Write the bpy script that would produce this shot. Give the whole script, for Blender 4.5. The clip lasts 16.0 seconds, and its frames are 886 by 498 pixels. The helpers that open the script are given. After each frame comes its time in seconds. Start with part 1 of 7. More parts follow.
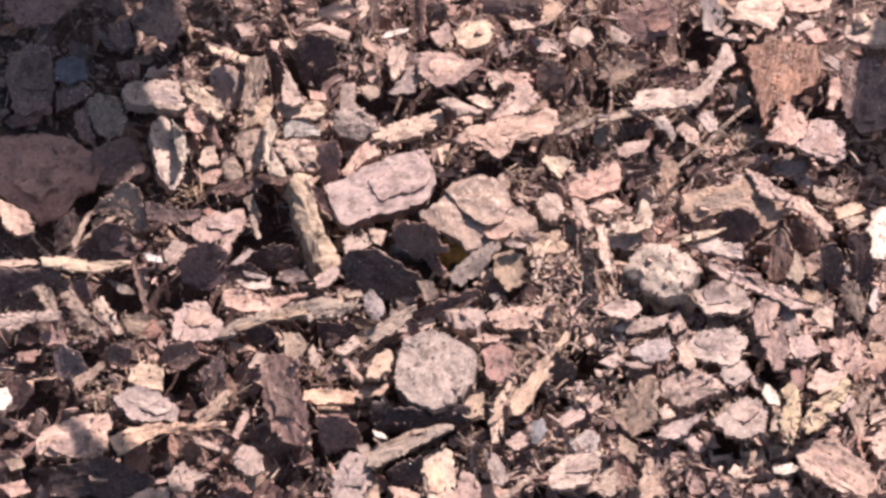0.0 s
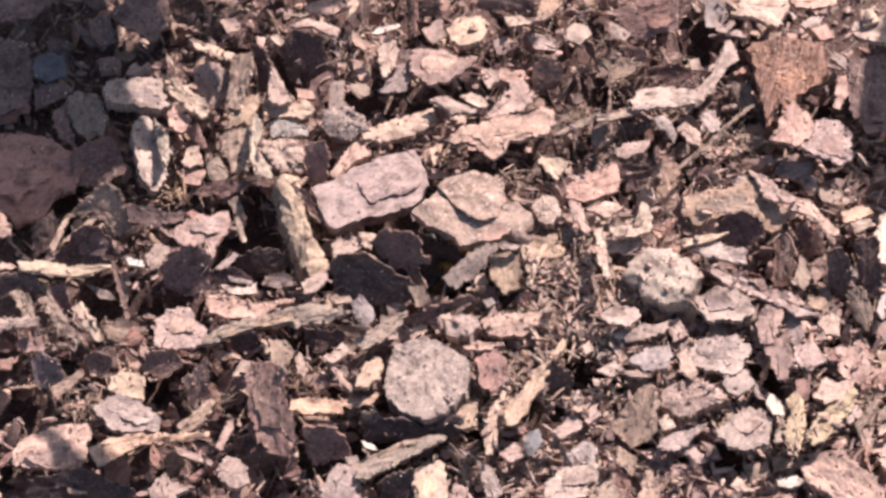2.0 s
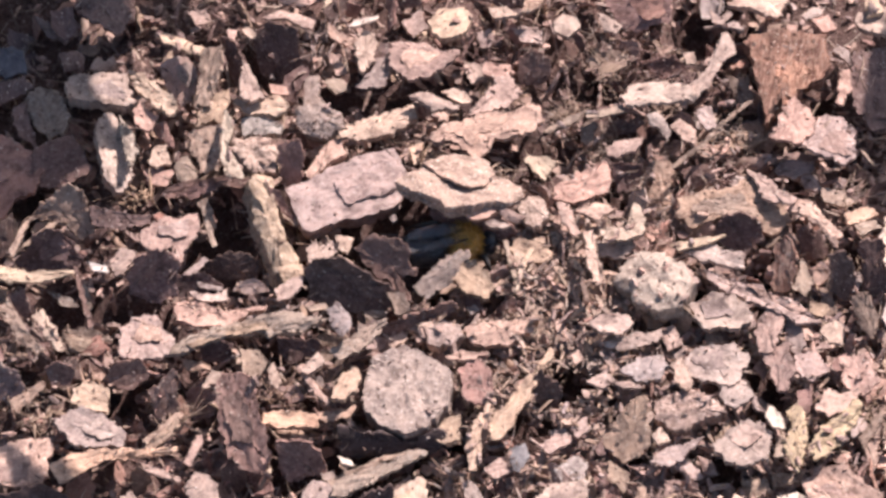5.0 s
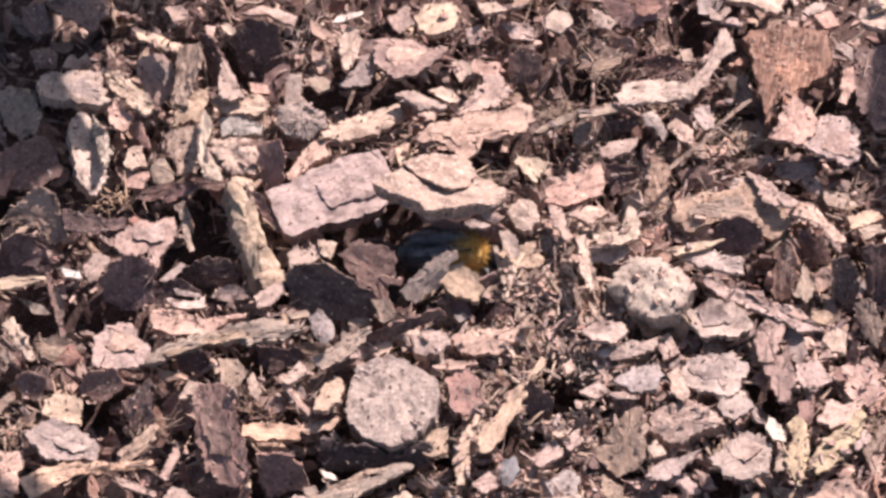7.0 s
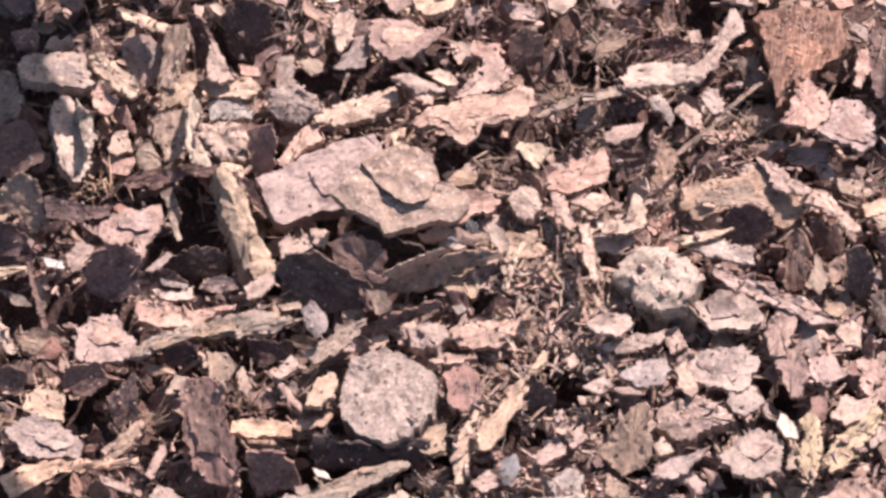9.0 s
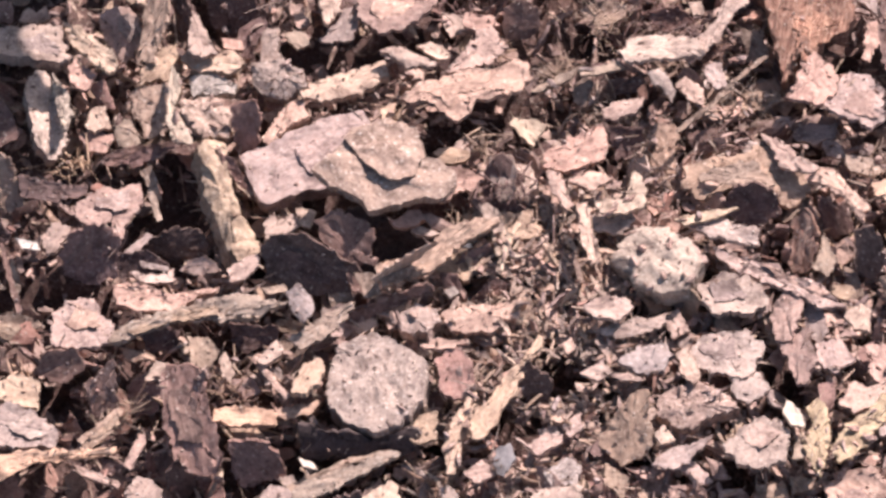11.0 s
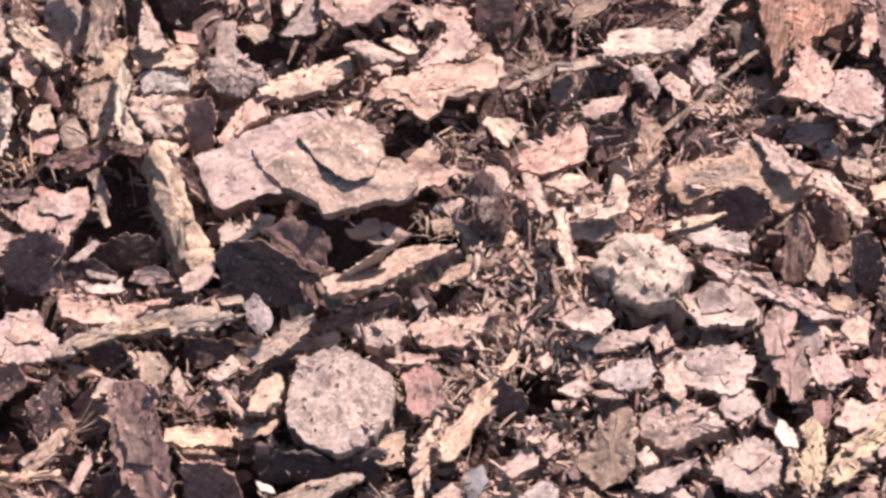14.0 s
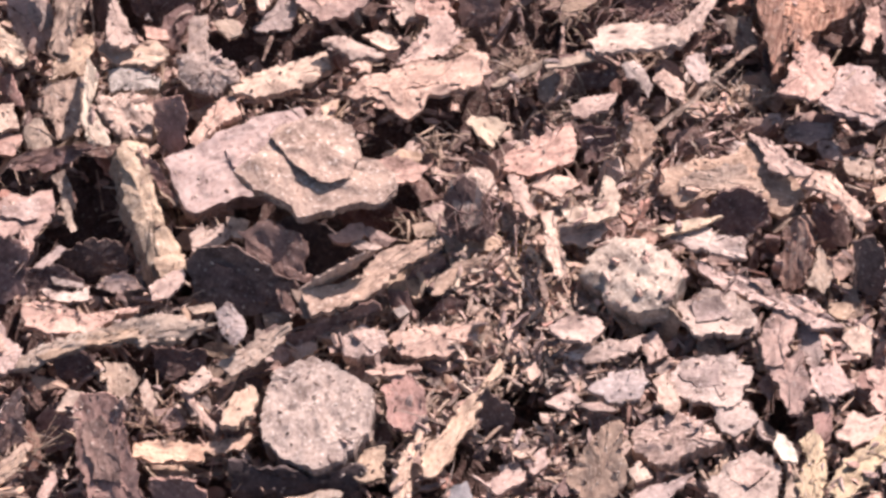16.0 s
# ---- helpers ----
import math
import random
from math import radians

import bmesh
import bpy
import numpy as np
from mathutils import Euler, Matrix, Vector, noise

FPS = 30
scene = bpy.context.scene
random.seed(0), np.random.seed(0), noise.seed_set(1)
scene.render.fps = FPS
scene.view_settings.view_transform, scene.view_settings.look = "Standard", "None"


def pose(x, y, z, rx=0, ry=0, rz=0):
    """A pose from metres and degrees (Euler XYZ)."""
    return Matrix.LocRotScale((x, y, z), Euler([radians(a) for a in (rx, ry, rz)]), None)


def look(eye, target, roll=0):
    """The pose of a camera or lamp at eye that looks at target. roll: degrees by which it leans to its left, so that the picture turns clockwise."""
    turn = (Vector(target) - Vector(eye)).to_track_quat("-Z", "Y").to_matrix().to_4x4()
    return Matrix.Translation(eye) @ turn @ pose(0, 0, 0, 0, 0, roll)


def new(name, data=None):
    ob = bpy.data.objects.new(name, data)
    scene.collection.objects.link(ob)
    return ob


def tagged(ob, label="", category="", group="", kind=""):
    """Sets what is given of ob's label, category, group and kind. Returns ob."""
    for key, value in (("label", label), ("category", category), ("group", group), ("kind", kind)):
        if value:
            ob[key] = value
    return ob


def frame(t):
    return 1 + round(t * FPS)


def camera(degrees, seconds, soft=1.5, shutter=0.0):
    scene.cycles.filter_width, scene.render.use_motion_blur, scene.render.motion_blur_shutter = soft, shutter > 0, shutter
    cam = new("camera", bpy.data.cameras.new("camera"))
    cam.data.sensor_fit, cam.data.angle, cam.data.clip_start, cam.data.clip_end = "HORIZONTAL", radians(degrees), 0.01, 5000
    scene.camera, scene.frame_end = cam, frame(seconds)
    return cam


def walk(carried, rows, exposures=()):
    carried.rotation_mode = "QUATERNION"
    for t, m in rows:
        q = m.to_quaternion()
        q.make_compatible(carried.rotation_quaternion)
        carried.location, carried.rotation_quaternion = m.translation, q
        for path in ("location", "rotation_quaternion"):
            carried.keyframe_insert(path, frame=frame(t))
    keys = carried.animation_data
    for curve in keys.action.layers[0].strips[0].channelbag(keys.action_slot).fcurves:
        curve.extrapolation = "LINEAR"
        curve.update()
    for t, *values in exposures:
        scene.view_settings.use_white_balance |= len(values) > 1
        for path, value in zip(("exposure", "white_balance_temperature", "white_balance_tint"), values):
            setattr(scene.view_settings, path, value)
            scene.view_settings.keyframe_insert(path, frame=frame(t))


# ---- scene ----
# Bark mulch in hard sun, with a bumblebee digging itself in under the chips.
cam = camera(5, 16.0, soft=3.0)
DEPRESSION = 57
DISTANCE = 2.2904
BACK = pose(0, 0, 0, 90 - DEPRESSION)
# seconds, metres to the right, up the picture and ahead of the first stand, roll
PATH = [
    (0, 0.00000, -0.00000, 0.0000, 0.00),
    (0.5, 0.00080, -0.00013, 0.0209, 0.02),
    (1, 0.00110, 0.00066, 0.0418, 0.06),
    (1.5, 0.00133, 0.00113, 0.0608, 0.04),
    (2, 0.00170, 0.00091, 0.0815, 0.08),
    (2.5, 0.00208, 0.00055, 0.1011, 0.05),
    (3, 0.00319, 0.00056, 0.1219, 0.03),
    (3.5, 0.00384, 0.00110, 0.1412, 0.01),
    (4, 0.00450, 0.00144, 0.1596, -0.01),
    (6.5, 0.00752, 0.00234, 0.2595, -0.01),
    (7, 0.00819, 0.00277, 0.2801, -0.02),
    (7.5, 0.00767, 0.00348, 0.3002, 0.01),
    (8, 0.00781, 0.00395, 0.3202, -0.00),
    (8.5, 0.00823, 0.00254, 0.3405, 0.02),
    (9, 0.00860, 0.00069, 0.3609, 0.01),
    (11.5, 0.01157, -0.00284, 0.4602, -0.04),
    (12, 0.01355, -0.00219, 0.4811, -0.06),
    (12.5, 0.01385, -0.00054, 0.5005, -0.07),
    (13, 0.01402, -0.00058, 0.5199, -0.02),
    (13.5, 0.01474, -0.00041, 0.5405, -0.04),
    (14, 0.01561, -0.00148, 0.5615, -0.04),
    (14.5, 0.01690, -0.00069, 0.5808, -0.12),
    (15, 0.01750, -0.00084, 0.6004, -0.05),
    (15.5, 0.01839, -0.00184, 0.6222, -0.13),
    (16, 0.01850, -0.00060, 0.6412, -0.11),
]
walk(cam, [(t, BACK @ pose(x, y, DISTANCE - ahead) @ pose(0, 0, 0, 0, 0, roll)) for t, x, y, ahead, roll in PATH], exposures=[(0, 0.99, 6250, 13), (16, 1.11, 6300, 15)])

# ---- light ----
SUN_WAY = Vector((0.44, 0.60, 0.66)).normalized()
world = bpy.data.worlds.new("sky")
scene.world = world
world.use_nodes = True
sky = world.node_tree.nodes.new("ShaderNodeTexSky")
sky.sky_type, sky.sun_disc = "NISHITA", False
sky.dust_density, sky.ozone_density = 2.0, 0.8
sky.sun_elevation, sky.sun_rotation = math.asin(SUN_WAY.z), math.atan2(SUN_WAY.x, SUN_WAY.y)
background = world.node_tree.nodes["Background"]
background.inputs["Strength"].default_value = 0.07
world.node_tree.links.new(sky.outputs["Color"], background.inputs["Color"])
sun = new("sun", bpy.data.lights.new("sun", "SUN"))
sun.data.energy, sun.data.angle, sun.data.color = 4.9, radians(0.55), (1.0, 0.89, 0.85)
sun.matrix_world = look(SUN_WAY * 5, (0, 0, 0))


# ---- materials ----
def nodes_of(name):
    m = bpy.data.materials.new(name)
    m.use_nodes = True
    return m, m.node_tree.nodes, m.node_tree.links, m.node_tree.nodes["Principled BSDF"]


def noise_node(nodes, links, source, scale, detail=4.0, rough=0.6):
    n = nodes.new("ShaderNodeTexNoise")
    n.inputs["Scale"].default_value, n.inputs["Detail"].default_value = scale, detail
    n.inputs["Roughness"].default_value = rough
    links.new(source, n.inputs["Vector"])
    return n.outputs["Fac"]


def ramp_node(nodes, links, source, stops):
    r = nodes.new("ShaderNodeValToRGB")
    e = r.color_ramp.elements
    while len(e) < len(stops):
        e.new(0.5)
    for el, (at, col) in zip(e, stops):
        el.position, el.color = at, (*col, 1)
    links.new(source, r.inputs["Fac"])
    return r.outputs["Color"]


def mix_node(nodes, links, kind, fac, a, b):
    m = nodes.new("ShaderNodeMixRGB")
    m.blend_type = kind
    for key, v in (("Fac", fac), ("Color1", a), ("Color2", b)):
        if isinstance(v, (float, int)):
            m.inputs[key].default_value = v
        elif isinstance(v, tuple):
            m.inputs[key].default_value = (*v, 1)
        else:
            links.new(v, m.inputs[key])
    return m.outputs["Color"]


def bark(name, dark, mid, pale, stretch=4.0, speck=0.5, fleck=(0.75, 0.66, 0.58), relief=0.38, vary=0.85, island=False, rough=0.9):
    """Fibrous bark or wood: grain along the piece's length, blotches, pits and pale flecks."""
    m, nodes, links, bsdf = nodes_of(name)
    coord = nodes.new("ShaderNodeTexCoord")
    info = nodes.new("ShaderNodeObjectInfo")
    geo = nodes.new("ShaderNodeNewGeometry")
    rnd = geo.outputs["Random Per Island"] if island else info.outputs["Random"]
    shift = nodes.new("ShaderNodeVectorMath")
    shift.operation = "MULTIPLY_ADD"
    links.new(rnd, shift.inputs[0])
    shift.inputs[1].default_value = (3.1, 1.7, 2.3)
    links.new(coord.outputs["Object"], shift.inputs[2])
    turn = nodes.new("ShaderNodeMapping")
    turn.inputs["Scale"].default_value = (1.0 / stretch, 1.0, 1.0)
    links.new(shift.outputs[0], turn.inputs["Vector"])
    grain = noise_node(nodes, links, turn.outputs["Vector"], 1500, 5, 0.65)
    blotch = noise_node(nodes, links, shift.outputs[0], 260, 4, 0.6)
    fine = noise_node(nodes, links, shift.outputs[0], 1500, 4, 0.7)
    mottle = noise_node(nodes, links, shift.outputs[0], 750, 5, 0.75)
    body = ramp_node(nodes, links, grain, [(0.36, dark), (0.48, mid), (0.6, pale)] if stretch > 5 else [(0.2, dark), (0.44, mid), (0.78, pale)])
    other = ramp_node(nodes, links, mottle, [(0.24, dark), (0.45, mid), (0.76, pale)])
    body = mix_node(nodes, links, "MIX", 0.6 if stretch < 3 else 0.3, body, other)
    tone = ramp_node(nodes, links, blotch, [(0.33, (0.42, 0.385, 0.38)), (0.49, (1, 1, 1)), (0.7, (1.25, 1.2, 1.16))])
    body = mix_node(nodes, links, "MULTIPLY", 0.8, body, tone)
    pits = ramp_node(nodes, links, fine, [(0.33, (0.3, 0.25, 0.25)), (0.41, (1, 1, 1))])
    body = mix_node(nodes, links, "MULTIPLY", 0.7, body, pits)
    mask = ramp_node(nodes, links, fine, [(0.6, (0, 0, 0)), (0.66, (speck, speck, speck))])
    body = mix_node(nodes, links, "MIX", mask, body, fleck)
    each = ramp_node(nodes, links, rnd, [(0.0, (0.6, 0.57, 0.57)), (0.22, (0.84, 0.82, 0.8)), (0.4, (1.02, 0.97, 0.87)), (0.58, (0.86, 0.91, 0.95)), (0.8, (1.08, 0.95, 0.88)), (1.0, (1.18, 1.13, 1.04))])
    body = mix_node(nodes, links, "MULTIPLY", vary, body, each)
    links.new(body, bsdf.inputs["Base Color"])
    bsdf.inputs["Roughness"].default_value = rough
    bsdf.inputs["Specular IOR Level"].default_value = 0.3
    add = nodes.new("ShaderNodeMath")
    add.operation = "ADD"
    links.new(grain, add.inputs[0])
    links.new(mottle, add.inputs[1])
    bump = nodes.new("ShaderNodeBump")
    bump.inputs["Strength"].default_value, bump.inputs["Distance"].default_value = relief, 0.0013
    links.new(add.outputs[0], bump.inputs["Height"])
    links.new(bump.outputs["Normal"], bsdf.inputs["Normal"])
    return m


TINTS = {
    "p": (bark("pinkish_bark", (0.19, 0.115, 0.095), (0.40, 0.27, 0.225), (0.52, 0.37, 0.31), 1.8), "bark_chip", "flat pinkish-brown bark chip lying in the mulch"),
    "P": (bark("large_bark", (0.2, 0.13, 0.115), (0.40, 0.285, 0.25), (0.46, 0.365, 0.33), 2.5, 0.3, vary=0.35), "bark_chip", "large thick pinkish-grey bark chip with a broken edge"),
    "F": (bark("rough_bark", (0.15, 0.1, 0.078), (0.33, 0.23, 0.18), (0.44, 0.32, 0.255), 1.0, 0.8, vary=0.15), "bark_chip", "rough sandy-brown bark chip lifted by the bee"),
    "g": (bark("grey_bark", (0.16, 0.112, 0.095), (0.36, 0.27, 0.235), (0.5, 0.395, 0.35), 1.4), "bark_chip", "weathered grey-brown bark chip lying in the mulch"),
    "G": (bark("bleached_bark", (0.16, 0.122, 0.1), (0.35, 0.285, 0.245), (0.5, 0.42, 0.365), 1.4, 0.8), "bark_chip", "bleached grey lump of bark with dark pits"),
    "L": (bark("lump", (0.19, 0.135, 0.115), (0.41, 0.31, 0.265), (0.54, 0.43, 0.37), 1.0, 0.9, relief=0.6), "bark_lump", "knobbly grey-brown lump of bark with pale grit"),
    "Q": (bark("pale_lump", (0.23, 0.18, 0.155), (0.38, 0.305, 0.265), (0.48, 0.395, 0.35), 1.0, 0.9, relief=0.4), "bark_lump", "pitted pale grey lump of bark"),
    # black plates painted in for deep shade between the chips
    "x": (bark("shade_bark", (0.045, 0.03, 0.028), (0.085, 0.057, 0.052), (0.13, 0.09, 0.08), 2.0, 0.1), "bark_chip", "smooth black plate added for the shade in deep gaps"),
    "H": (bark("clod", (0.13, 0.092, 0.076), (0.325, 0.247, 0.207), (0.43, 0.34, 0.29), 1.0, 0.6, vary=0.15), "bark_chip", "thick rounded grey-brown disc of bark"),
    "d": (bark("dark_bark", (0.08, 0.045, 0.039), (0.19, 0.115, 0.1), (0.3, 0.2, 0.175), 1.8, 0.35), "bark_chip", "dark brown bark chip standing on edge"),
    "D": (bark("plum_bark", (0.11, 0.066, 0.057), (0.235, 0.15, 0.13), (0.34, 0.235, 0.205), 2.5, 0.5), "bark_chip", "dark plum-brown bark plate with fine grain"),
    # near-black pieces; several of them only fill gaps with painted shade
    "k": (bark("black_bark", (0.055, 0.034, 0.03), (0.12, 0.078, 0.07), (0.21, 0.145, 0.128), 2.0, 0.3), "bark_chip", "nearly black bark chip, in places standing for deep shade"),
    "b": (bark("blue_grey_bark", (0.09, 0.085, 0.09), (0.17, 0.16, 0.175), (0.25, 0.235, 0.25), 1.5, 0.2), "bark_chip", "smooth blue-grey bark flake"),
    "t": (bark("tan_bark", (0.14, 0.09, 0.065), (0.33, 0.235, 0.18), (0.48, 0.36, 0.275), 2.2), "bark_chip", "tan fibrous piece of bark in the mulch"),
    "o": (bark("ochre_wood", (0.27, 0.165, 0.11), (0.49, 0.34, 0.245), (0.61, 0.46, 0.355), 3.5, 0.3), "wood_chip", "ochre wood chip with straight grain"),
    "r": (bark("red_bark", (0.14, 0.07, 0.055), (0.33, 0.19, 0.155), (0.42, 0.26, 0.215), 2.0, 0.2), "bark_chip", "smooth reddish-brown bark plate"),
    "R": (bark("red_fibre", (0.13, 0.055, 0.04), (0.36, 0.195, 0.14), (0.52, 0.33, 0.24), 8.0, 0.3, relief=0.7), "bark_chip", "reddish fibrous bark block with ridged grain"),
    "w": (bark("pale_wood", (0.24, 0.16, 0.13), (0.43, 0.315, 0.26), (0.54, 0.415, 0.35), 2.2, 0.3), "wood_chip", "pale pinkish wood chip bleached by the sun"),
    "W": (bark("white_wood", (0.36, 0.28, 0.23), (0.56, 0.46, 0.39), (0.68, 0.59, 0.52), 4.0, 0.2), "wood_chip", "small nearly white splinter of wood"),
    "s": (bark("straw_wood", (0.25, 0.175, 0.13), (0.44, 0.335, 0.255), (0.57, 0.45, 0.36), 3.5, 0.2), "wood_splinter", "straw-coloured splinter of fresh wood"),
    "S": (bark("speckled_twig", (0.17, 0.105, 0.07), (0.41, 0.3, 0.215), (0.55, 0.42, 0.315), 1.0, 0.6), "twig", "pale speckled piece of twig lying aslant"),
    "y": (bark("yellow_wood", (0.27, 0.18, 0.105), (0.46, 0.345, 0.225), (0.6, 0.475, 0.335), 4.0, 0.2), "wood_splinter", "yellowish splinter of split wood"),
}
SOIL = bark("soil", (0.06, 0.032, 0.027), (0.13, 0.075, 0.062), (0.22, 0.14, 0.115), 1.0, 0.3, vary=0.0, relief=0.8)
CRUMBS = bark("crumbs", (0.13, 0.085, 0.072), (0.36, 0.25, 0.215), (0.5, 0.375, 0.32), 2.0, 0.4, island=True, vary=0.9)
FIBRES = bark("fibres", (0.14, 0.095, 0.075), (0.36, 0.265, 0.215), (0.56, 0.44, 0.36), 3.0, 0.2, island=True, vary=1.0)


def plain(name, col, rough=0.5, alpha=1.0, spec=0.5, sheen=0.0):
    m, nodes, links, bsdf = nodes_of(name)
    coord = nodes.new("ShaderNodeTexCoord")
    f = noise_node(nodes, links, coord.outputs["Object"], 900, 4)
    c = ramp_node(nodes, links, f, [(0.3, tuple(v * 0.6 for v in col)), (0.7, tuple(min(1, v * 1.25) for v in col))])
    links.new(c, bsdf.inputs["Base Color"])
    bsdf.inputs["Roughness"].default_value, bsdf.inputs["Alpha"].default_value = rough, alpha
    bsdf.inputs["Specular IOR Level"].default_value = spec
    bsdf.inputs["Sheen Weight"].default_value = sheen
    return m


# ---- building ----
MM = 0.001


def mesh_object(name, bm, material, parent=None, label=""):
    me = bpy.data.meshes.new(name)
    bm.normal_update()
    bm.to_mesh(me)
    bm.free()
    me.materials.append(material)
    ob = new(name, me)
    ob.parent = parent
    return tagged(ob, label)


part = mesh_object


def chip_mesh(outline, thick, curl=0.0, rough=1.0, fine=True, dome=0.0, relief=1.0):
    """A broken plate of bark: ragged outline in millimetres, crisp worn rim, ridged faces, layered sides."""
    rng = random.Random(int(sum(abs(u) * 31 + abs(v) * 17 for u, v in outline) * 100) + len(outline))
    off = Vector((rng.uniform(0, 50), rng.uniform(0, 50), 0))
    n = len(outline)
    span = sum(math.dist(outline[i], outline[(i + 1) % n]) for i in range(n))
    step = max(0.45, span / 72) if fine else max(0.6, span / 22)
    area = abs(sum(outline[i - 1][0] * outline[i][1] - outline[i][0] * outline[i - 1][1] for i in range(n))) / 2
    ragged = min(1.4, span * 0.042, 0.5 * area / (span / 2)) * rough
    pts, run = [], 0.0
    for i in range(n):
        (ax, ay), (bx, by) = outline[i], outline[(i + 1) % n]
        d = max(math.dist((ax, ay), (bx, by)), 1e-6)
        k = max(1, round(d / step))
        nx, ny = (by - ay) / d, -(bx - ax) / d
        for j in range(k):
            f = j / k
            w = noise.noise(Vector((run * 0.4, 7, 0)) + off) * 0.6 + noise.noise(Vector((run * 1.3, 3, 0)) + off) * 0.5 + rng.uniform(-0.12, 0.12)
            w *= ragged
            pts.append((ax + (bx - ax) * f + nx * w, ay + (by - ay) * f + ny * w))
            run += d / k
    count = len(pts)
    cx, cy = sum(p[0] for p in pts) / count, sum(p[1] for p in pts) / count
    size = math.sqrt(max(0.5, sum((p[0] - cx) ** 2 + (p[1] - cy) ** 2 for p in pts) / count))
    wide = max(0.6, max(abs(p[1] - cy) for p in pts))
    amp = min(0.7, 0.1 * size) * rough * relief
    bend = curl * rng.choice((-1, -0.6, 0.5, 1)) * min(1.3, wide * 0.28)
    slope = rng.uniform(-0.06, 0.06)
    ledge = min(0.3, 0.045 * size) * (1.0 if rough < 0.9 else 0.5) if fine else 0.0
    thick *= 0.55 if curl > 0.3 else 1.0
    arch = 0.0 if fine else rng.uniform(-0.14, 0.2) * size
    sway = 0.0 if fine else rng.uniform(-0.25, 0.25) * size

    def height(x, y):
        g = noise.noise(Vector((x * 0.14, y * 0.32, 0)) + off) * amp
        g += noise.noise(Vector((x * 0.35, y * 1.0, 3)) + off) * amp * 0.55
        g += abs(noise.noise(Vector((x * 0.5, y * 2.2, 5)) + off)) * amp * -0.4
        g -= max(0.0, noise.noise(Vector((x * 0.75, y * 0.75, 12)) + off) - 0.3) * amp * 2.6
        if ledge:
            # broken layers: the face steps down where a flake has come off
            s = noise.noise(Vector((x * 0.13, y * 0.26, 21)) + off) + 0.35 * noise.noise(Vector((x * 0.6, y * 0.8, 27)) + off)
            g += ledge * (max(0.0, min(1.0, (s + 0.12) * 9)) + max(0.0, min(1.0, (s - 0.28) * 9)) - 1.0)
            g += slope * (y - cy)
        return g - bend * ((y - cy) / wide) ** 2 - arch * ((x - cx) / size) ** 2

    bm = bmesh.new()
    rings = []
    # scale, depth as a share of the thickness
    lower = ((0.84, 1.0), (0.95, 0.93), (0.985, 0.62), (0.97, 0.55), (1.005, 0.16))
    upper = ((0.99, 0.0), (0.9, 0.0), (0.78, 0.0), (0.64, 0.0), (0.48, 0.0), (0.32, 0.0), (0.16, 0.0)) if fine else ((0.985, 0.0), (0.6, 0.0))
    if fine and size > 6:
        count_in = min(16, round(size * 1.3))
        upper = ((0.99, 0.0),) + tuple((0.94 * (1 - (i / count_in)) + 0.04, 0.0) for i in range(count_in))
    for s, depth in (lower if fine else lower[1::2]) + upper:
        ring = []
        for x, y in pts:
            j = 1 + rng.uniform(-0.025, 0.025) if depth > 0.2 else 1
            px, py = cx + (x - cx) * s * j, cy + (y - cy) * s * j
            z = height(px, py) - depth * thick * (1 + rng.uniform(-0.1, 0.1)) + dome * wide * (1 - s ** 2.2 if depth == 0 else 0)
            if dome and depth == 0:
                z += noise.noise(Vector((px * 0.5, py * 0.5, 9)) + off) * dome * wide * 0.5 * (1 - s ** 3)
            ring.append(bm.verts.new((px * MM, (py + sway * ((px - cx) / size) ** 2) * MM, z * MM)))
        rings.append(ring)
    rim = len(lower if fine else lower[1::2])
    for r, (lo, hi) in enumerate(zip(rings, rings[1:])):
        for i in range(count):
            f = bm.faces.new((lo[i], lo[(i + 1) % count], hi[(i + 1) % count], hi[i]))
            f.smooth = r >= rim
    tip = bm.verts.new((cx * MM, cy * MM, (height(cx, cy) + dome * wide) * MM))
    for i in range(count):
        bm.faces.new((rings[-1][i], rings[-1][(i + 1) % count], tip)).smooth = True
    bm.faces.new(list(reversed(rings[0])))
    for i in range(count):
        e = bm.edges.get((rings[rim][i], rings[rim][(i + 1) % count]))
        e.smooth = False
    bm.normal_update()
    if tip.normal.z < 0:
        bmesh.ops.reverse_faces(bm, faces=bm.faces[:])
    return bm


def chip(tint, x, y, z, rx, ry, rz, thick, outline, label=""):
    """One piece of the mulch: place in millimetres, turn in degrees, outline round its own middle."""
    material, name, words = TINTS[tint]
    ob = mesh_object(name, chip_mesh(outline, thick, curl=0.1 if tint in "HGSLQPFR" else 0.7, rough={"H": 0.8, "P": 0.6, "F": 0.6}.get(tint, 1.0), relief=0.5 if tint in "PFgHrxkdDQ" else 0.8, dome={"L": 0.12, "Q": 0.16, "S": 0.4}.get(tint, 0.0)), material)
    ob.matrix_world = pose(x * MM, y * MM, z * MM, rx, ry, rz)
    return tagged(ob, label or words, name.replace("_", " "), "pieces of bark mulch")


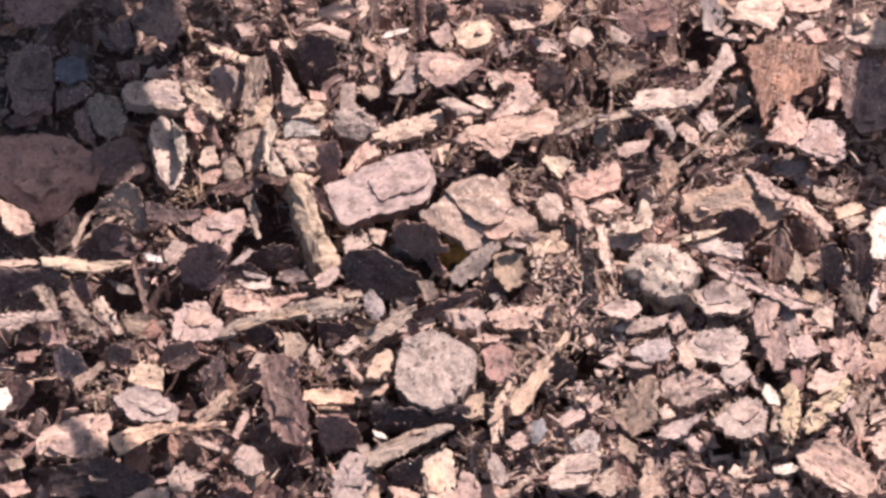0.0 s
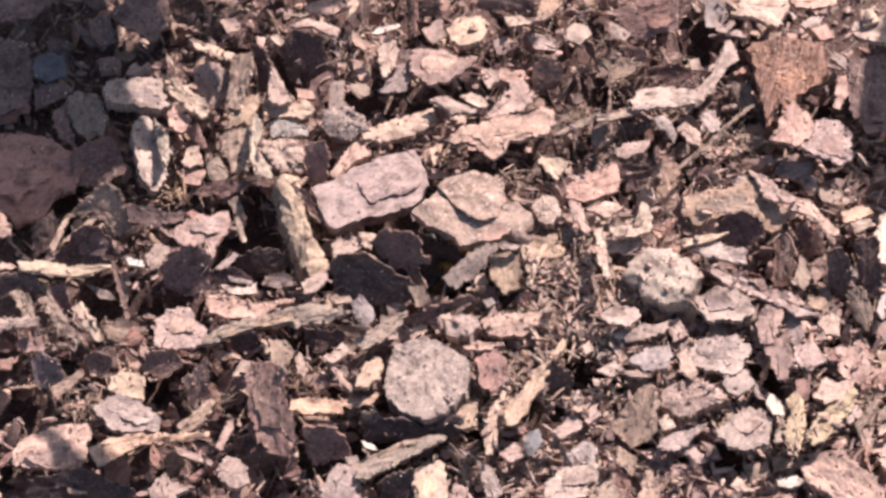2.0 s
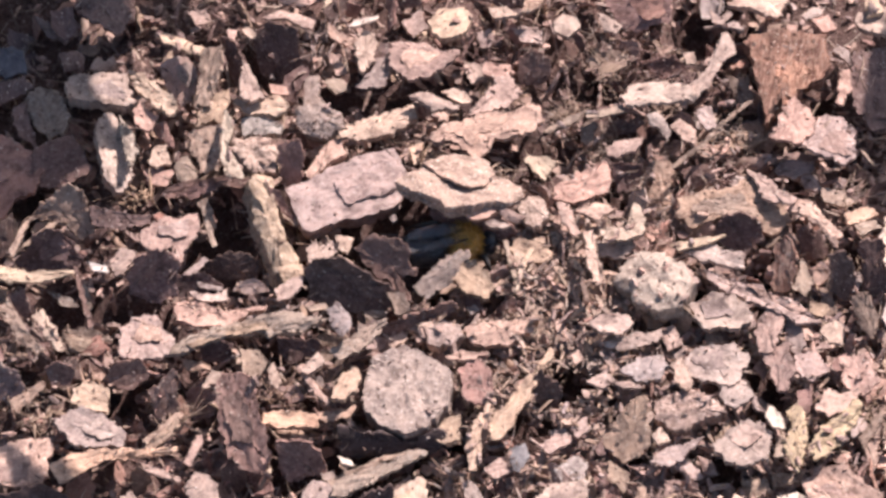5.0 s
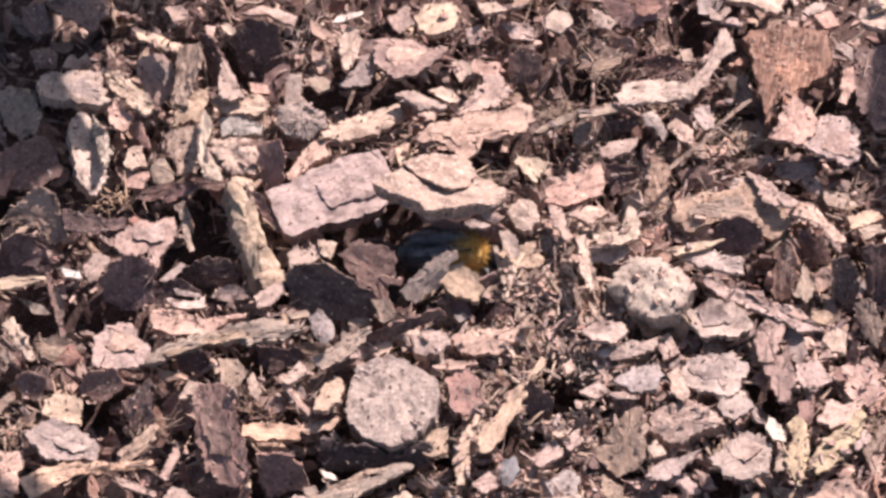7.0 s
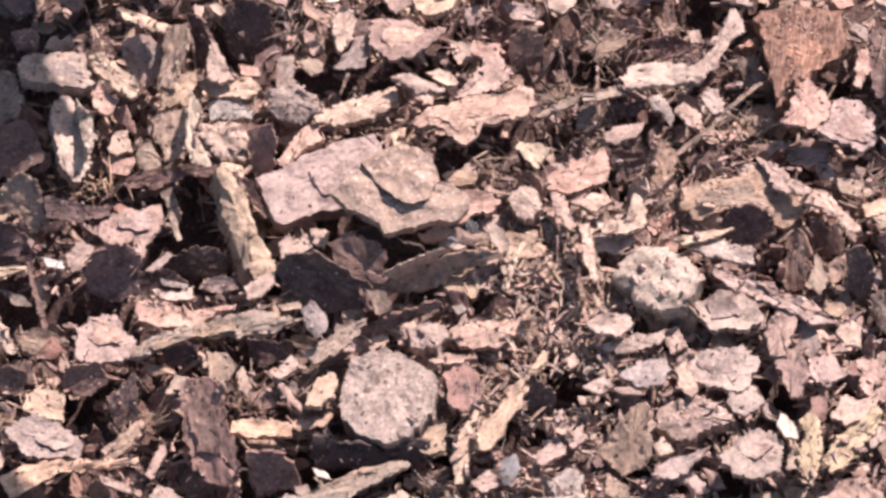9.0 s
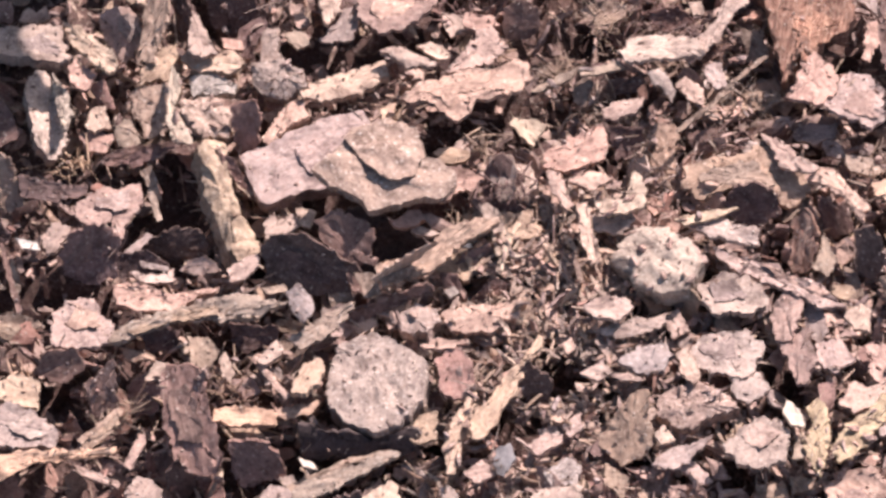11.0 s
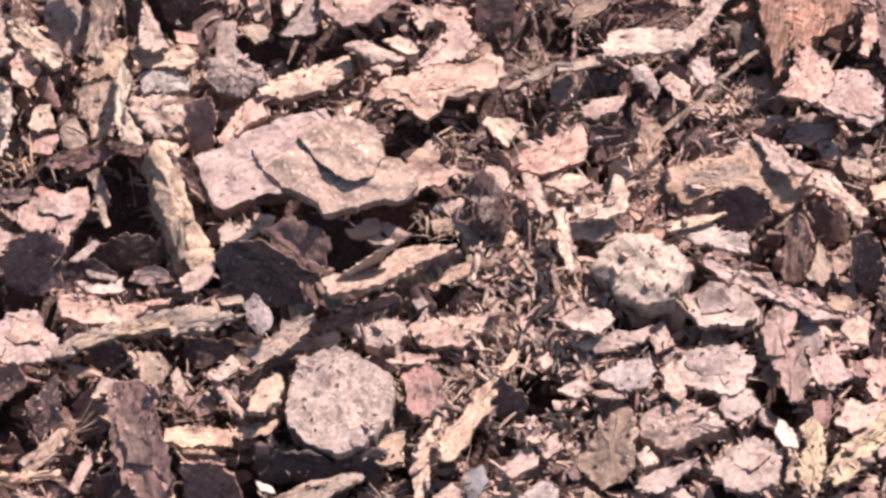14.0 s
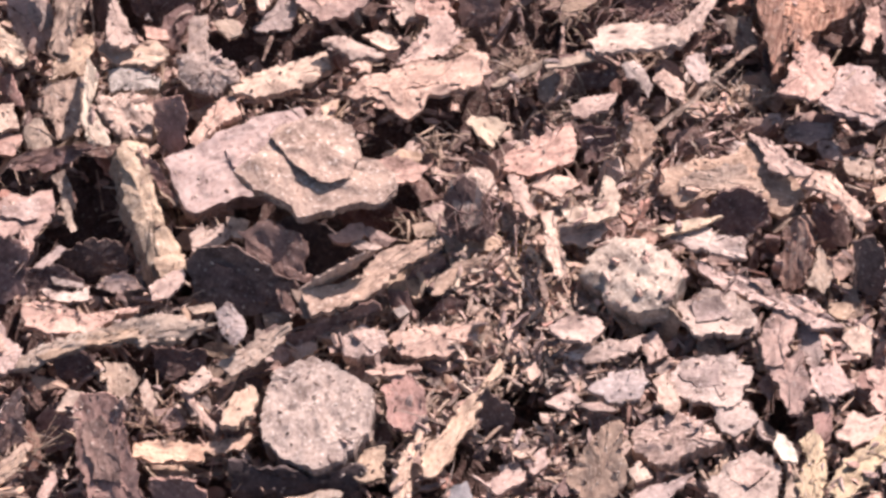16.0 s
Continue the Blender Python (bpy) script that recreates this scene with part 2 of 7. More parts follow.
# ---- ground ----
# the burrow and other deep gaps between chips: middle and half width (mm)
HOLLOWS = [
    (2, 4, 18.5, 14.5), (-38.8, 3.2, 5.4, 8.4), (-24.5, -0.6, 2, 5.3), (-28.4, -22.8, 8.9, 3.3), (-10.6, -45.7, 8.9, 3.3), (2.1, 42.4, 6.4, 2.4),
    (10, 23.1, 4.1, 2.7), (-30.9, 51.7, 5.7, 5.3), (-72.4, -9, 7.7, 3.3), (41.9, 30.8, 3.8, 2.7), (-45.2, 2.4, 3.8, 6.1), (14.8, -12.7, 3.8, 2.1),
    (70.4, -31.5, 2.6, 6.1), (63.1, -52.4, 2.6, 4.3), (-61.3, -32.3, 3.8, 3), (-8.1, -56.1, 5.7, 3.3), (-23.2, -49.4, 5.7, 5.3), (-51.3, -16.5, 3.2, 2.4),
    (53.5, 31.6, 1.3, 1.8), (89.2, 21.6, 3.8, 2.4), (-10.8, 39.8, 6.4, 2.3), (-21.8, 55.9, 6.4, 1.8), (29.2, 47.8, 2.6, 4.3), (-8.3, 64.7, 3.3, 3.7),
    (59, 60.3, 4.3, 6.1), (29.2, -33.8, 5.7, 4.9), (-81.2, 16.9, 7.7, 6.1), (-46.4, -1.4, 3.2, 4.6), (44.7, 51, 5.1, 2.1), (36.5, 45.8, 4.3, 6.8),
    (4, 42.7, 7, 2.4), (-6.3, 38.5, 6.4, 2.7), (20.5, 26.3, 7.7, 2.7), (9.7, 22.2, 4.6, 3.3), (58.2, 55.2, 4.8, 4), (68.4, 58.6, 3.6, 2.1),
    (83.7, 40, 3.6, 3.3), (77.6, 25.2, 5.1, 2.1), (-80.3, 19.9, 4.6, 4.6), (-57.3, -11.3, 8.7, 2.7), (-72.6, -13.2, 4.6, 3), (-30.5, -20.8, 13.4, 3),
    (-23.7, -47.8, 7.7, 5.5), (72, -33.3, 4.1, 4.3), (60.1, -53.4, 7, 3), (43.1, -9.7, 2, 3), (92, -2.1, 4.8, 4.9), (-75.8, -63.4, 14, 3),
    (12.2, 48.8, 3.3, 4.6), (28.8, 51.9, 2.6, 4.6), (-40.1, -4.4, 5.1, 3), (-42, 13.8, 3.8, 3), (-15.8, 41.2, 5.1, 2.1),
    (41, 15.4, 2.8, 2.1), (56.3, 19.9, 2.8, 1.8), (-36.2, 48.8, 3.8, 4.6), (-47.1, -33.3, 3.3, 4.6), (-18.4, -34.8, 2, 4.6), (-88.6, -39.4, 5.1, 3.3),
    (65.8, 1.7, 3.8, 1.5), (85, 0.2, 3.8, 3.3), (21.2, -42.4, 3.1, 3.7), (25.6, -44.9, 5, 3.2), (34.7, -32.6, 3.5, 3),
]


def gap(x, y):
    """Under 1 inside a hollow."""
    return min(((x / MM - hx) / rx) ** 2 + ((y / MM - hy) / ry) ** 2 for hx, hy, rx, ry in HOLLOWS)


def in_burrow(x, y):
    return gap(x, y) < 1


def ground():
    side, half = 180, 0.36
    bm = bmesh.new()
    grid = []
    xs = [(-1 + 2 * i / side) * half for i in range(side + 1)]
    far = [-60, -8, -1.5] + xs + [1.5, 8, 60]
    for y in far:
        row = []
        for x in far:
            lump = noise.fractal(Vector((x * 60, y * 60, 0)), 1.0, 2.0, 4) * 3.0 if max(abs(x), abs(y)) <= half else 0.0
            pit = 7.0 * max(0.0, min(1.0, 1.6 - 1.2 * gap(x, y)))
            row.append(bm.verts.new((x, y, (-5.5 + lump - pit) * MM)))
        grid.append(row)
    for a, b in zip(grid, grid[1:]):
        for i in range(len(a) - 1):
            bm.faces.new((a[i], a[i + 1], b[i + 1], b[i])).smooth = True
    return tagged(mesh_object("ground", bm, SOIL), "dark damp soil under bark mulch", "ground", kind="structure")


ground()


def scatter(name, label, material, count, area, length, width, thick, low, high, seed, steep=28, hollow=None, spread=None):
    """Loose small pieces as one mesh: tapered five-sided splinters, bent in the middle."""
    rng = np.random.default_rng(seed)
    verts, faces = [], []
    for _ in range(count):
        while True:
            px, py = rng.uniform(area[0], area[1]), rng.uniform(area[2], area[3])
            if spread and rng.random() > math.exp(-(px * px + py * py) / (2 * spread * spread)):
                continue
            if in_burrow(px, py) or (px < -0.05 and rng.random() < 0.4):
                continue
            if hollow is None or not (hollow[0] < px < hollow[1] and hollow[2] < py < hollow[3]):
                break
        u = rng.random()
        ln = length[0] + (length[1] - length[0]) * u * u
        wd = width[0] + (width[1] - width[0]) * rng.random() ** 2
        th = rng.uniform(*thick)
        m = Matrix.Translation((px, py, (rng.uniform(low, high) + heap(px, py)) * MM)) @ Euler((radians(rng.normal(0, steep)), radians(rng.normal(0, steep)), rng.uniform(0, 6.283))).to_matrix().to_4x4()
        base = len(verts)
        bend = rng.uniform(-0.15, 0.15) * ln
        for f, w in ((-0.5, rng.uniform(0.2, 0.8)), (-0.15, rng.uniform(0.8, 1.1)), (0.2, rng.uniform(0.7, 1.1)), (0.5, rng.uniform(0.1, 0.7))):
            lift = bend * (0.25 - f * f)
            sk = rng.uniform(-0.25, 0.25) * wd
            for sy, sz in ((-0.5, 0), (0.5, 0), (0.42, -1), (-0.42, -1)):
                v = m @ Vector((f * ln * MM, (sy * wd * w + sk) * MM, (lift + sz * th + rng.uniform(-0.1, 0.1) * th) * MM))
                verts.append(v[:])
        for s in range(3):
            o = base + s * 4
            for i in range(4):
                j = (i + 1) % 4
                faces.append((o + i, o + j, o + 4 + j, o + 4 + i))
        faces.append((base + 3, base + 2, base + 1, base))
        faces.append((base + 12, base + 13, base + 14, base + 15))
    me = bpy.data.meshes.new(name)
    me.from_pydata(verts, [], faces)
    me.materials.append(material)
    me.validate()
    bm = bmesh.new()
    bm.from_mesh(me)
    bmesh.ops.recalc_face_normals(bm, faces=bm.faces[:])
    bm.to_mesh(me)
    bm.free()
    return tagged(new(name, me), label, name.replace("_", " "), kind="stuff")


def heap(x, y):
    """How far the litter is heaped up (mm): highest to the right of the burrow, low to the left and beyond."""
    far = 4.2 / (1 + math.exp((0.03 - y) / 0.007))
    left = 3.6 / (1 + math.exp((x + 0.045) / 0.012))
    near = 3.4 / (1 + math.exp((x + 0.01) / 0.012) + math.exp((y + 0.035) / 0.007))
    return 3.0 * math.exp(-((x - 0.045) / 0.055) ** 2 - ((y + 0.015) / 0.06) ** 2) - max(far, left, near)


VIEW = (-0.125, 0.125, -0.09, 0.09)
scatter("bark_crumbs", "small broken brown bark crumbs between the chips", CRUMBS, 7000, VIEW, (1.2, 7), (0.6, 3.4), (0.25, 0.8), -6, 0.2, 3, 34)
scatter("bark_rubble", "pale broken bark rubble heaped beside the burrow", CRUMBS, 1700, (0.012, 0.108, -0.068, 0.012), (1.5, 7), (0.7, 3.0), (0.25, 0.8), -2.5, 1.2, 6, 30)
scatter("bark_shreds", "pale tan shreds of bark beside the burrow", FIBRES, 750, (0.008, 0.046, -0.045, 0.008), (2, 7), (0.3, 1.3), (0.2, 0.5), -0.5, 2.4, 7, 24)
scatter("bark_fibres", "thin tangled tan bark fibres between the chips", FIBRES, 3400, VIEW, (2.5, 9), (0.15, 0.55), (0.12, 0.35), -4, 3.0, 4, 22)
scatter("bark_mulch", "brown bark mulch spread over the bed", CRUMBS, 12000, (-1.0, 1.0, -1.0, 1.2), (6, 26), (3, 13), (1, 3), -4, 3, 5, 24, hollow=(-0.118, 0.118, -0.085, 0.085), spread=0.33)


# ---- unseen plants, added beside the bed to shade it ----
LEAF = plain("leaf", (0.06, 0.11, 0.03), 0.45)
STEM = plain("stem", (0.12, 0.12, 0.05), 0.6)


def tube(bm, points, radii, sides=8):
    prev = None
    for i, (p, r) in enumerate(zip(points, radii)):
        p = Vector(p)
        a, b = Vector(points[max(0, i - 1)]), Vector(points[min(len(points) - 1, i + 1)])
        q = (b - a).to_track_quat("Z", "X")
        ring = [bm.verts.new(p + q @ Vector((r * math.cos(k * 2 * math.pi / sides), r * math.sin(k * 2 * math.pi / sides), 0))) for k in range(sides)]
        if prev:
            for k in range(sides):
                bm.faces.new((prev[k], prev[(k + 1) % sides], ring[(k + 1) % sides], ring[k])).smooth = True
        else:
            bm.faces.new(list(reversed(ring)))
        prev = ring
    bm.faces.new(prev)


def leaf_blade(length, width):
    bm = bmesh.new()
    rows = []
    for i in range(13):
        f = i / 12
        w = width * math.sin(math.pi * min(1, f * 0.98 + 0.01)) ** 0.75 * (1 + 0.06 * math.sin(i * 2.4))
        row = [bm.verts.new((s * w / 2, (f - 0.5) * length, abs(s) * w * 0.12 - (f - 0.5) ** 2 * length * 0.3)) for s in (-1, -0.5, 0, 0.5, 1)]
        rows.append(row)
    for a, b in zip(rows, rows[1:]):
        for i in range(4):
            bm.faces.new((a[i], a[i + 1], b[i + 1], b[i])).smooth = True
    bmesh.ops.solidify(bm, geom=bm.faces[:], thickness=0.0004)
    return bm


def foliage(count, spots, heights, seed):
    """Leaves at random: the spots (mm) that they shade and their heights along the light."""
    rng = random.Random(seed)
    return [(rng.uniform(spots[0], spots[1]), rng.uniform(spots[2], spots[3]), rng.uniform(*heights), rng.uniform(35, 70), rng.uniform(16, 32), rng.uniform(0, 180), rng.uniform(-45, 20), rng.uniform(-35, 35))
            for _ in range(count)]


def plant(root, leaves):
    """A low leafy plant out of view, added for its shade; leaves: the spot that each shades (mm), its height along the
    light (m), length, width (mm) and turn.
    """
    base = tagged(new("plant"), "unseen low broad-leaved plant added to shade the mulch", "plant")
    base.location = root
    for sx, sy, up, ln, wd, rz, *tip in leaves:
        at = Vector((sx * MM, sy * MM, 0)) + SUN_WAY * up - Vector(root)
        blade = part("leaf", leaf_blade(ln * MM, wd * MM), LEAF, base)
        blade.matrix_local = Matrix.Translation(at) @ pose(0, 0, 0, tip[0] if tip else -25, tip[1] if tip else -10, rz)
        bm = bmesh.new()
        mid = at * 0.5 + Vector((0, 0, at.length * 0.12))
        tube(bm, [(0, 0, -0.01), at * 0.25 + Vector((0, 0, at.length * 0.1)), mid, at], [0.002, 0.0018, 0.0014, 0.0008])
        part("stem", bm, STEM, base)
    return base


plant((-0.24, 0.22, -0.009), [(-44, 69, 0.15, 56, 15, 88), (-38, 63, 0.16, 34, 8, 80), (-94, 59, 0.17, 70, 34, 70), (-82, 51, 0.16, 60, 30, 40), (-93, 40, 0.18, 60, 30, 85), (-69, 60, 0.15, 46, 22, 60), (-85, 28, 0.16, 50, 24, 95), (-97, 17, 0.16, 40, 18, 60), (-52, 67, 0.17, 36, 14, 100), (-89, 62, 0.09, 70, 36, 20), (-93, 46, 0.09, 70, 36, 60), (-85, 37, 0.085, 60, 26, 75), (-98, 28, 0.085, 60, 28, 90), (-76, 65, 0.1, 60, 30, 50), (-83, 23, 0.16, 40, 16, 60), (-92, 23, 0.15, 60, 24, 80), (-78, -64, 0.2, 44, 16, 80)] + foliage(72, (-300, -108, 40, 260), (0.08, 0.34), 8))
plant((0.16, 0.2, -0.009), [(98, 42, 0.14, 40, 13, 8), (99, 22, 0.13, 36, 10, -5)])


# ---- the mulch, piece by piece ----
def layer_on(thing, piece):
    """Make a piece a part that lies on its thing."""
    piece.parent = thing
    piece.matrix_parent_inverse = thing.matrix_basis.inverted()
    piece.name = "bark_layer" if "chip" in piece.name else "fibre_tuft"
    for key in ("category", "group", "label"):
        del piece[key]
    return piece


def loose(name, words, tints, count, area, length, ratio, low, high, steep, seed):
    """Countable small pieces strewn at random over an area (mm), each a chip of its own."""
    rng = random.Random(seed)
    for _ in range(count):
        ln = length[0] + (length[1] - length[0]) * rng.random() ** 1.6
        wd = ln * rng.uniform(*ratio)
        k = rng.choice((5, 6, 7))
        ring = []
        for i in range(k):
            a = 2 * math.pi * (i + rng.uniform(-0.25, 0.25)) / k
            ring.append((ln / 2 * math.cos(a) * rng.uniform(0.75, 1.1), wd / 2 * math.sin(a) * rng.uniform(0.7, 1.15)))
        material = TINTS[rng.choice(tints)][0]
        ob = mesh_object(name, chip_mesh(ring, rng.uniform(0.5, 1.3), 0.9, 1.3, fine=False), material)
        x, y = rng.uniform(area[0], area[1]), rng.uniform(area[2], area[3])
        while in_burrow(x * MM, y * MM):
            x, y = rng.uniform(area[0], area[1]), rng.uniform(area[2], area[3])
        ob.matrix_world = pose(x * MM, y * MM, (rng.uniform(low, high) + heap(x * MM, y * MM)) * MM, rng.gauss(4, steep), rng.gauss(0, steep), rng.uniform(0, 360))
        tagged(ob, words, name.replace("_", " "), "loose small pieces of mulch")


loose("bark_flake", "small pinkish-brown flake of bark among the chips", "pppggtdrwt", 200, (-42, 112, -76, 32), (4, 12), (0.25, 0.7), -2.0, 2.2, 32, 21)
# far and left flakes take darker tints, which deepen the shade there
loose("bark_flake", "small dark brown flake of bark among the chips", "dDrtkgp", 60, (-112, 112, 32, 76), (4, 12), (0.25, 0.7), -1.0, 2.6, 36, 25)
loose("bark_flake", "small dark brown flake of bark among the chips", "dDrtkgp", 35, (-112, -42, -76, 32), (4, 12), (0.25, 0.7), -1.0, 2.6, 36, 26)
loose("bark_splinter", "dark brown splinter of bark leaning among the chips", "DdtDrk", 120, (-105, -5, -72, -20), (6, 15), (0.2, 0.6), 0.5, 4.5, 48, 23)
loose("bark_splinter", "dark brown splinter of bark leaning among the chips", "DdtDrk", 110, (-60, 80, 30, 70), (5, 13), (0.2, 0.6), 0.0, 4.5, 48, 24)
loose("bark_shard", "ragged brown shard of bark standing up among the chips", "pgtdDrtkp", 280, (-105, 105, -72, 72), (5, 14), (0.2, 0.5), -1.0, 2.0, 44, 22)
loose("bark_sliver", "thin tan sliver of shredded bark", "ttwwgpos", 34, (13, 35, -12, 9), (2.5, 8), (0.08, 0.26), 0.8, 4.0, 24, 31)
loose("bark_sliver", "thin tan sliver of shredded bark", "ttwwgpos", 30, (18, 39, -33, -9), (2.5, 8), (0.08, 0.26), 0.8, 4.0, 24, 32)
loose("bark_sliver", "thin tan sliver of shredded bark", "ttwwgpos", 24, (22, 40, -54, -30), (2.5, 8), (0.08, 0.26), 0.8, 4.0, 24, 33)
loose("bark_sliver", "thin tan sliver of shredded bark", "ttwwgpos", 24, (34, 60, 43, 56), (2.5, 8), (0.08, 0.26), 0.8, 4.0, 24, 34)
loose("bark_sliver", "thin tan sliver of shredded bark", "ttwwgpos", 14, (-29, -13, 48, 62), (2.5, 8), (0.08, 0.26), 0.8, 4.0, 24, 35)
loose("bark_sliver", "thin tan sliver of shredded bark", "ttwwgpos", 14, (12, 28, 46, 59), (2.5, 8), (0.08, 0.26), 0.8, 4.0, 24, 36)
loose("bark_sliver", "thin tan sliver of shredded bark", "ttwwgpos", 26, (-91, -61, -39, -18), (2.5, 8), (0.08, 0.26), 0.8, 4.0, 24, 37)
loose("bark_sliver", "thin tan sliver of shredded bark", "ttwwgpos", 22, (-36, -13, -54, -30), (2.5, 8), (0.08, 0.26), 0.8, 4.0, 24, 38)
loose("bark_sliver", "thin tan sliver of shredded bark", "ttwwgpos", 22, (46, 65, -63, -45), (2.5, 8), (0.08, 0.26), 0.8, 4.0, 24, 39)
loose("bark_sliver", "thin tan sliver of shredded bark", "ttwwgpos", 14, (-1, 15, -27, -9), (2.5, 8), (0.08, 0.26), 0.8, 4.0, 24, 40)
loose("bark_sliver", "thin tan sliver of shredded bark", "ttwwgpos", 16, (57, 70, 23, 46), (2.5, 8), (0.08, 0.26), 0.8, 4.0, 24, 41)
loose("bark_sliver", "thin tan sliver of shredded bark", "ttwwgpos", 20, (-56, -39, 15, 51), (2.5, 8), (0.08, 0.26), 0.8, 4.0, 24, 42)
loose("bark_sliver", "thin tan sliver of shredded bark", "ttwwgpos", 16, (78, 96, -48, -18), (2.5, 8), (0.08, 0.26), 0.8, 4.0, 24, 43)
loose("bark_sliver", "thin tan sliver of shredded bark", "ttwwgpos", 20, (2, 22, -66, -45), (2.5, 8), (0.08, 0.26), 0.8, 4.0, 24, 44)

chip("d", -73.8, 20.4, 3.8, 28.8, -3.6, 19.1, 3, [(-3.4, 5.5), (4.9, 4.9), (6.3, -3.3), (-0.6, -5.3), (-7.2, -1.7)])
piece = chip("g", -49, 41.9, 4, 1.8, 28.6, -66.4, 2, [(-4.1, -3.2), (-4.7, 1.3), (-1.4, 4.4), (3.9, 3.1), (5.6, -1.9), (0.7, -3.6)])
layer_on(piece, chip("g", -47.6, 42.6, 4.8, 1.8, 28.6, -66.4, 1, [(-2.2, -1.6), (-2.5, 0.7), (-0.8, 2.2), (2.1, 1.8), (2.9, -1), (0.3, -2.1)]))
chip("p", -45.1, 57.5, 3.6, 11.2, -1.1, -28.5, 1.5, [(-3, -0.2), (-0.3, 1.9), (3, 0.2), (0.3, -1.9)])
chip("t", -47.7, 19.1, 3.2, 3.3, 13.9, -72.2, 2, [(-2.3, -1.6), (-3.5, 1.5), (1.8, 2), (2.8, 0.3), (1.2, -2.3)])
chip("d", -43.3, 14.9, 4.1, 36.6, -0.2, 9.8, 2, [(-10.2, -0.4), (-5.8, 1.6), (3.6, 1.6), (10.1, 0), (9.2, -1.3), (0.7, 0), (-7.6, -1.5)])
chip("k", -85.3, 1, 5.1, 5.5, -37.1, 72.4, 3, [(1, 2.9), (6, -0.7), (-1.7, -2.9), (-5.3, 0.7)])
chip("k", -92.6, -14.5, 5.5, 50.7, -8.3, 8, 3, [(-5.9, 6.2), (6.8, 3), (7.3, -1.1), (-0.3, -5.2), (-7.9, -2.9)])
chip("d", -81.2, -15.7, 5.2, 16.4, 42.5, -64.5, 2.5, [(-3.6, -1.4), (-3.8, 2.1), (3.2, 1.8), (3.8, -0.5), (0.4, -2.1)])
chip("S", -29.2, 2.5, 5.5, -16.3, 4.1, -74.9, 4, [(-12.1, -2.6), (-14.8, 0.1), (-13.8, 3.2), (-8.7, 2.2), (0, 2.1), (7.3, 1.4), (8.2, 3.8), (11.1, 3), (14.3, -1.8), (11.3, -2.4), (5.5, -2.7), (-0.4, -3.1), (-7.7, -3.1)])
chip("t", -43, 8.3, 3.9, 1, 23.7, -65.6, 1.5, [(-3.3, -1.1), (-3.2, 1.1), (3.1, 0.6), (3.4, -0.6)])
chip("w", -12.2, 26.5, 3.3, -1.4, -2, 4.9, 1, [(-2.5, 0.5), (2.9, 0.6), (1.4, -0.7), (-1.9, -0.4)])
piece = chip("P", -14.3, 12.6, 5.3, 6.1, 0.5, 24.7, 5, [(-11.5, 5.8), (-7.8, 5.9), (-1.7, 6.6), (7.2, 6.9), (13.4, 5.9), (13.6, 0.1), (12.4, -3.5), (9.3, -6.3), (3.9, -6.9), (-4.3, -5.7), (-10.7, -5.4), (-12.3, -4.1), (-11.5, 0.9)])
layer_on(piece, chip("P", -9.8, 14.7, 5.8, 6.1, 0.5, 24.7, 1, [(-6.4, 3.2), (-4.2, 3.1), (-0.9, 3.4), (4.1, 3.9), (7.1, 3.1), (7.1, 0), (6.9, -2), (5, -3.4), (2, -3.7), (-2.1, -2.8), (-5.9, -3), (-6.2, -2.1), (-6.5, 0.5)]))
chip("s", 0.1, 23.3, 4.6, -1.2, 3.3, 84.4, 1.5, [(0.9, 1.7), (2.2, 0.1), (2.3, -1.2), (-1.9, -0.9), (-3.6, 0.2)])
chip("p", 83.3, 62.8, 5.5, -1.3, 9.1, 6.5, 2, [(-5.8, 1.7), (5.9, 1.6), (4.1, -1.7), (-4.2, -1.6)])
chip("g", 78.2, 19.7, 3.2, 9.9, -8.9, 3.3, 3, [(-3.9, 1.1), (-0.4, 2.4), (4.8, 1.2), (3.9, -1.5), (-0.9, -2.3), (-3.5, -0.9)])
chip("w", 66, 16.6, 3.3, 2.2, 0.8, -39.9, 1.5, [(-3.4, -0.1), (0.7, 2.3), (2.2, -0.6), (0.4, -1.6)])
chip("t", 69.1, 27.9, 2.5, 12.6, -4, 2.2, 2, [(-4.3, 1.4), (2.4, 1.6), (3.6, -0.6), (-1.8, -2.4)])
# dark disc put in for a rounded patch of shade on the chip
chip("d", 66.5, 2.2, 6.6, 51.7, 0.6, -4.3, 3, [(-5.5, -0.6), (-3, 3), (0.2, 4.3), (3.6, 2.8), (5.2, -1.3), (2.1, -4.3), (-2.6, -3.9)])
chip("Q", 48.9, -12.1, 9, 6.5, -8.4, -40.3, 5, [(-7.5, -4.5), (-8.7, 2.3), (-5.1, 6.4), (1.9, 7.3), (6.6, 4.7), (8.4, -0.7), (5.5, -4.5), (1.6, -6), (-2.7, -5.1)])
chip("w", 97.1, -47.2, 4.1, -9.2, -4.1, 34.6, 1.5, [(-0.8, 1.2), (2.5, 0.6), (1, -1.4), (-2.7, -0.4)])
chip("t", 36.3, -63.7, 2.8, 3.6, 0, 89.7, 3, [(3.7, 1.7), (3.8, -2.2), (-2.2, -3.5), (-4.2, 0.4), (-1, 3.7)])
chip("s", 49.9, -47.5, 3.4, 6.7, 2.3, 15.6, 2, [(-1, 1.4), (2.2, 0.6), (1, -1.4), (-2.2, -0.6)])
chip("p", 52.3, -58.3, 2.9, -3.9, 7, -88.8, 2, [(-2.5, -1.9), (-2.5, 1.4), (1.8, 1.9), (3.3, -1.4)])
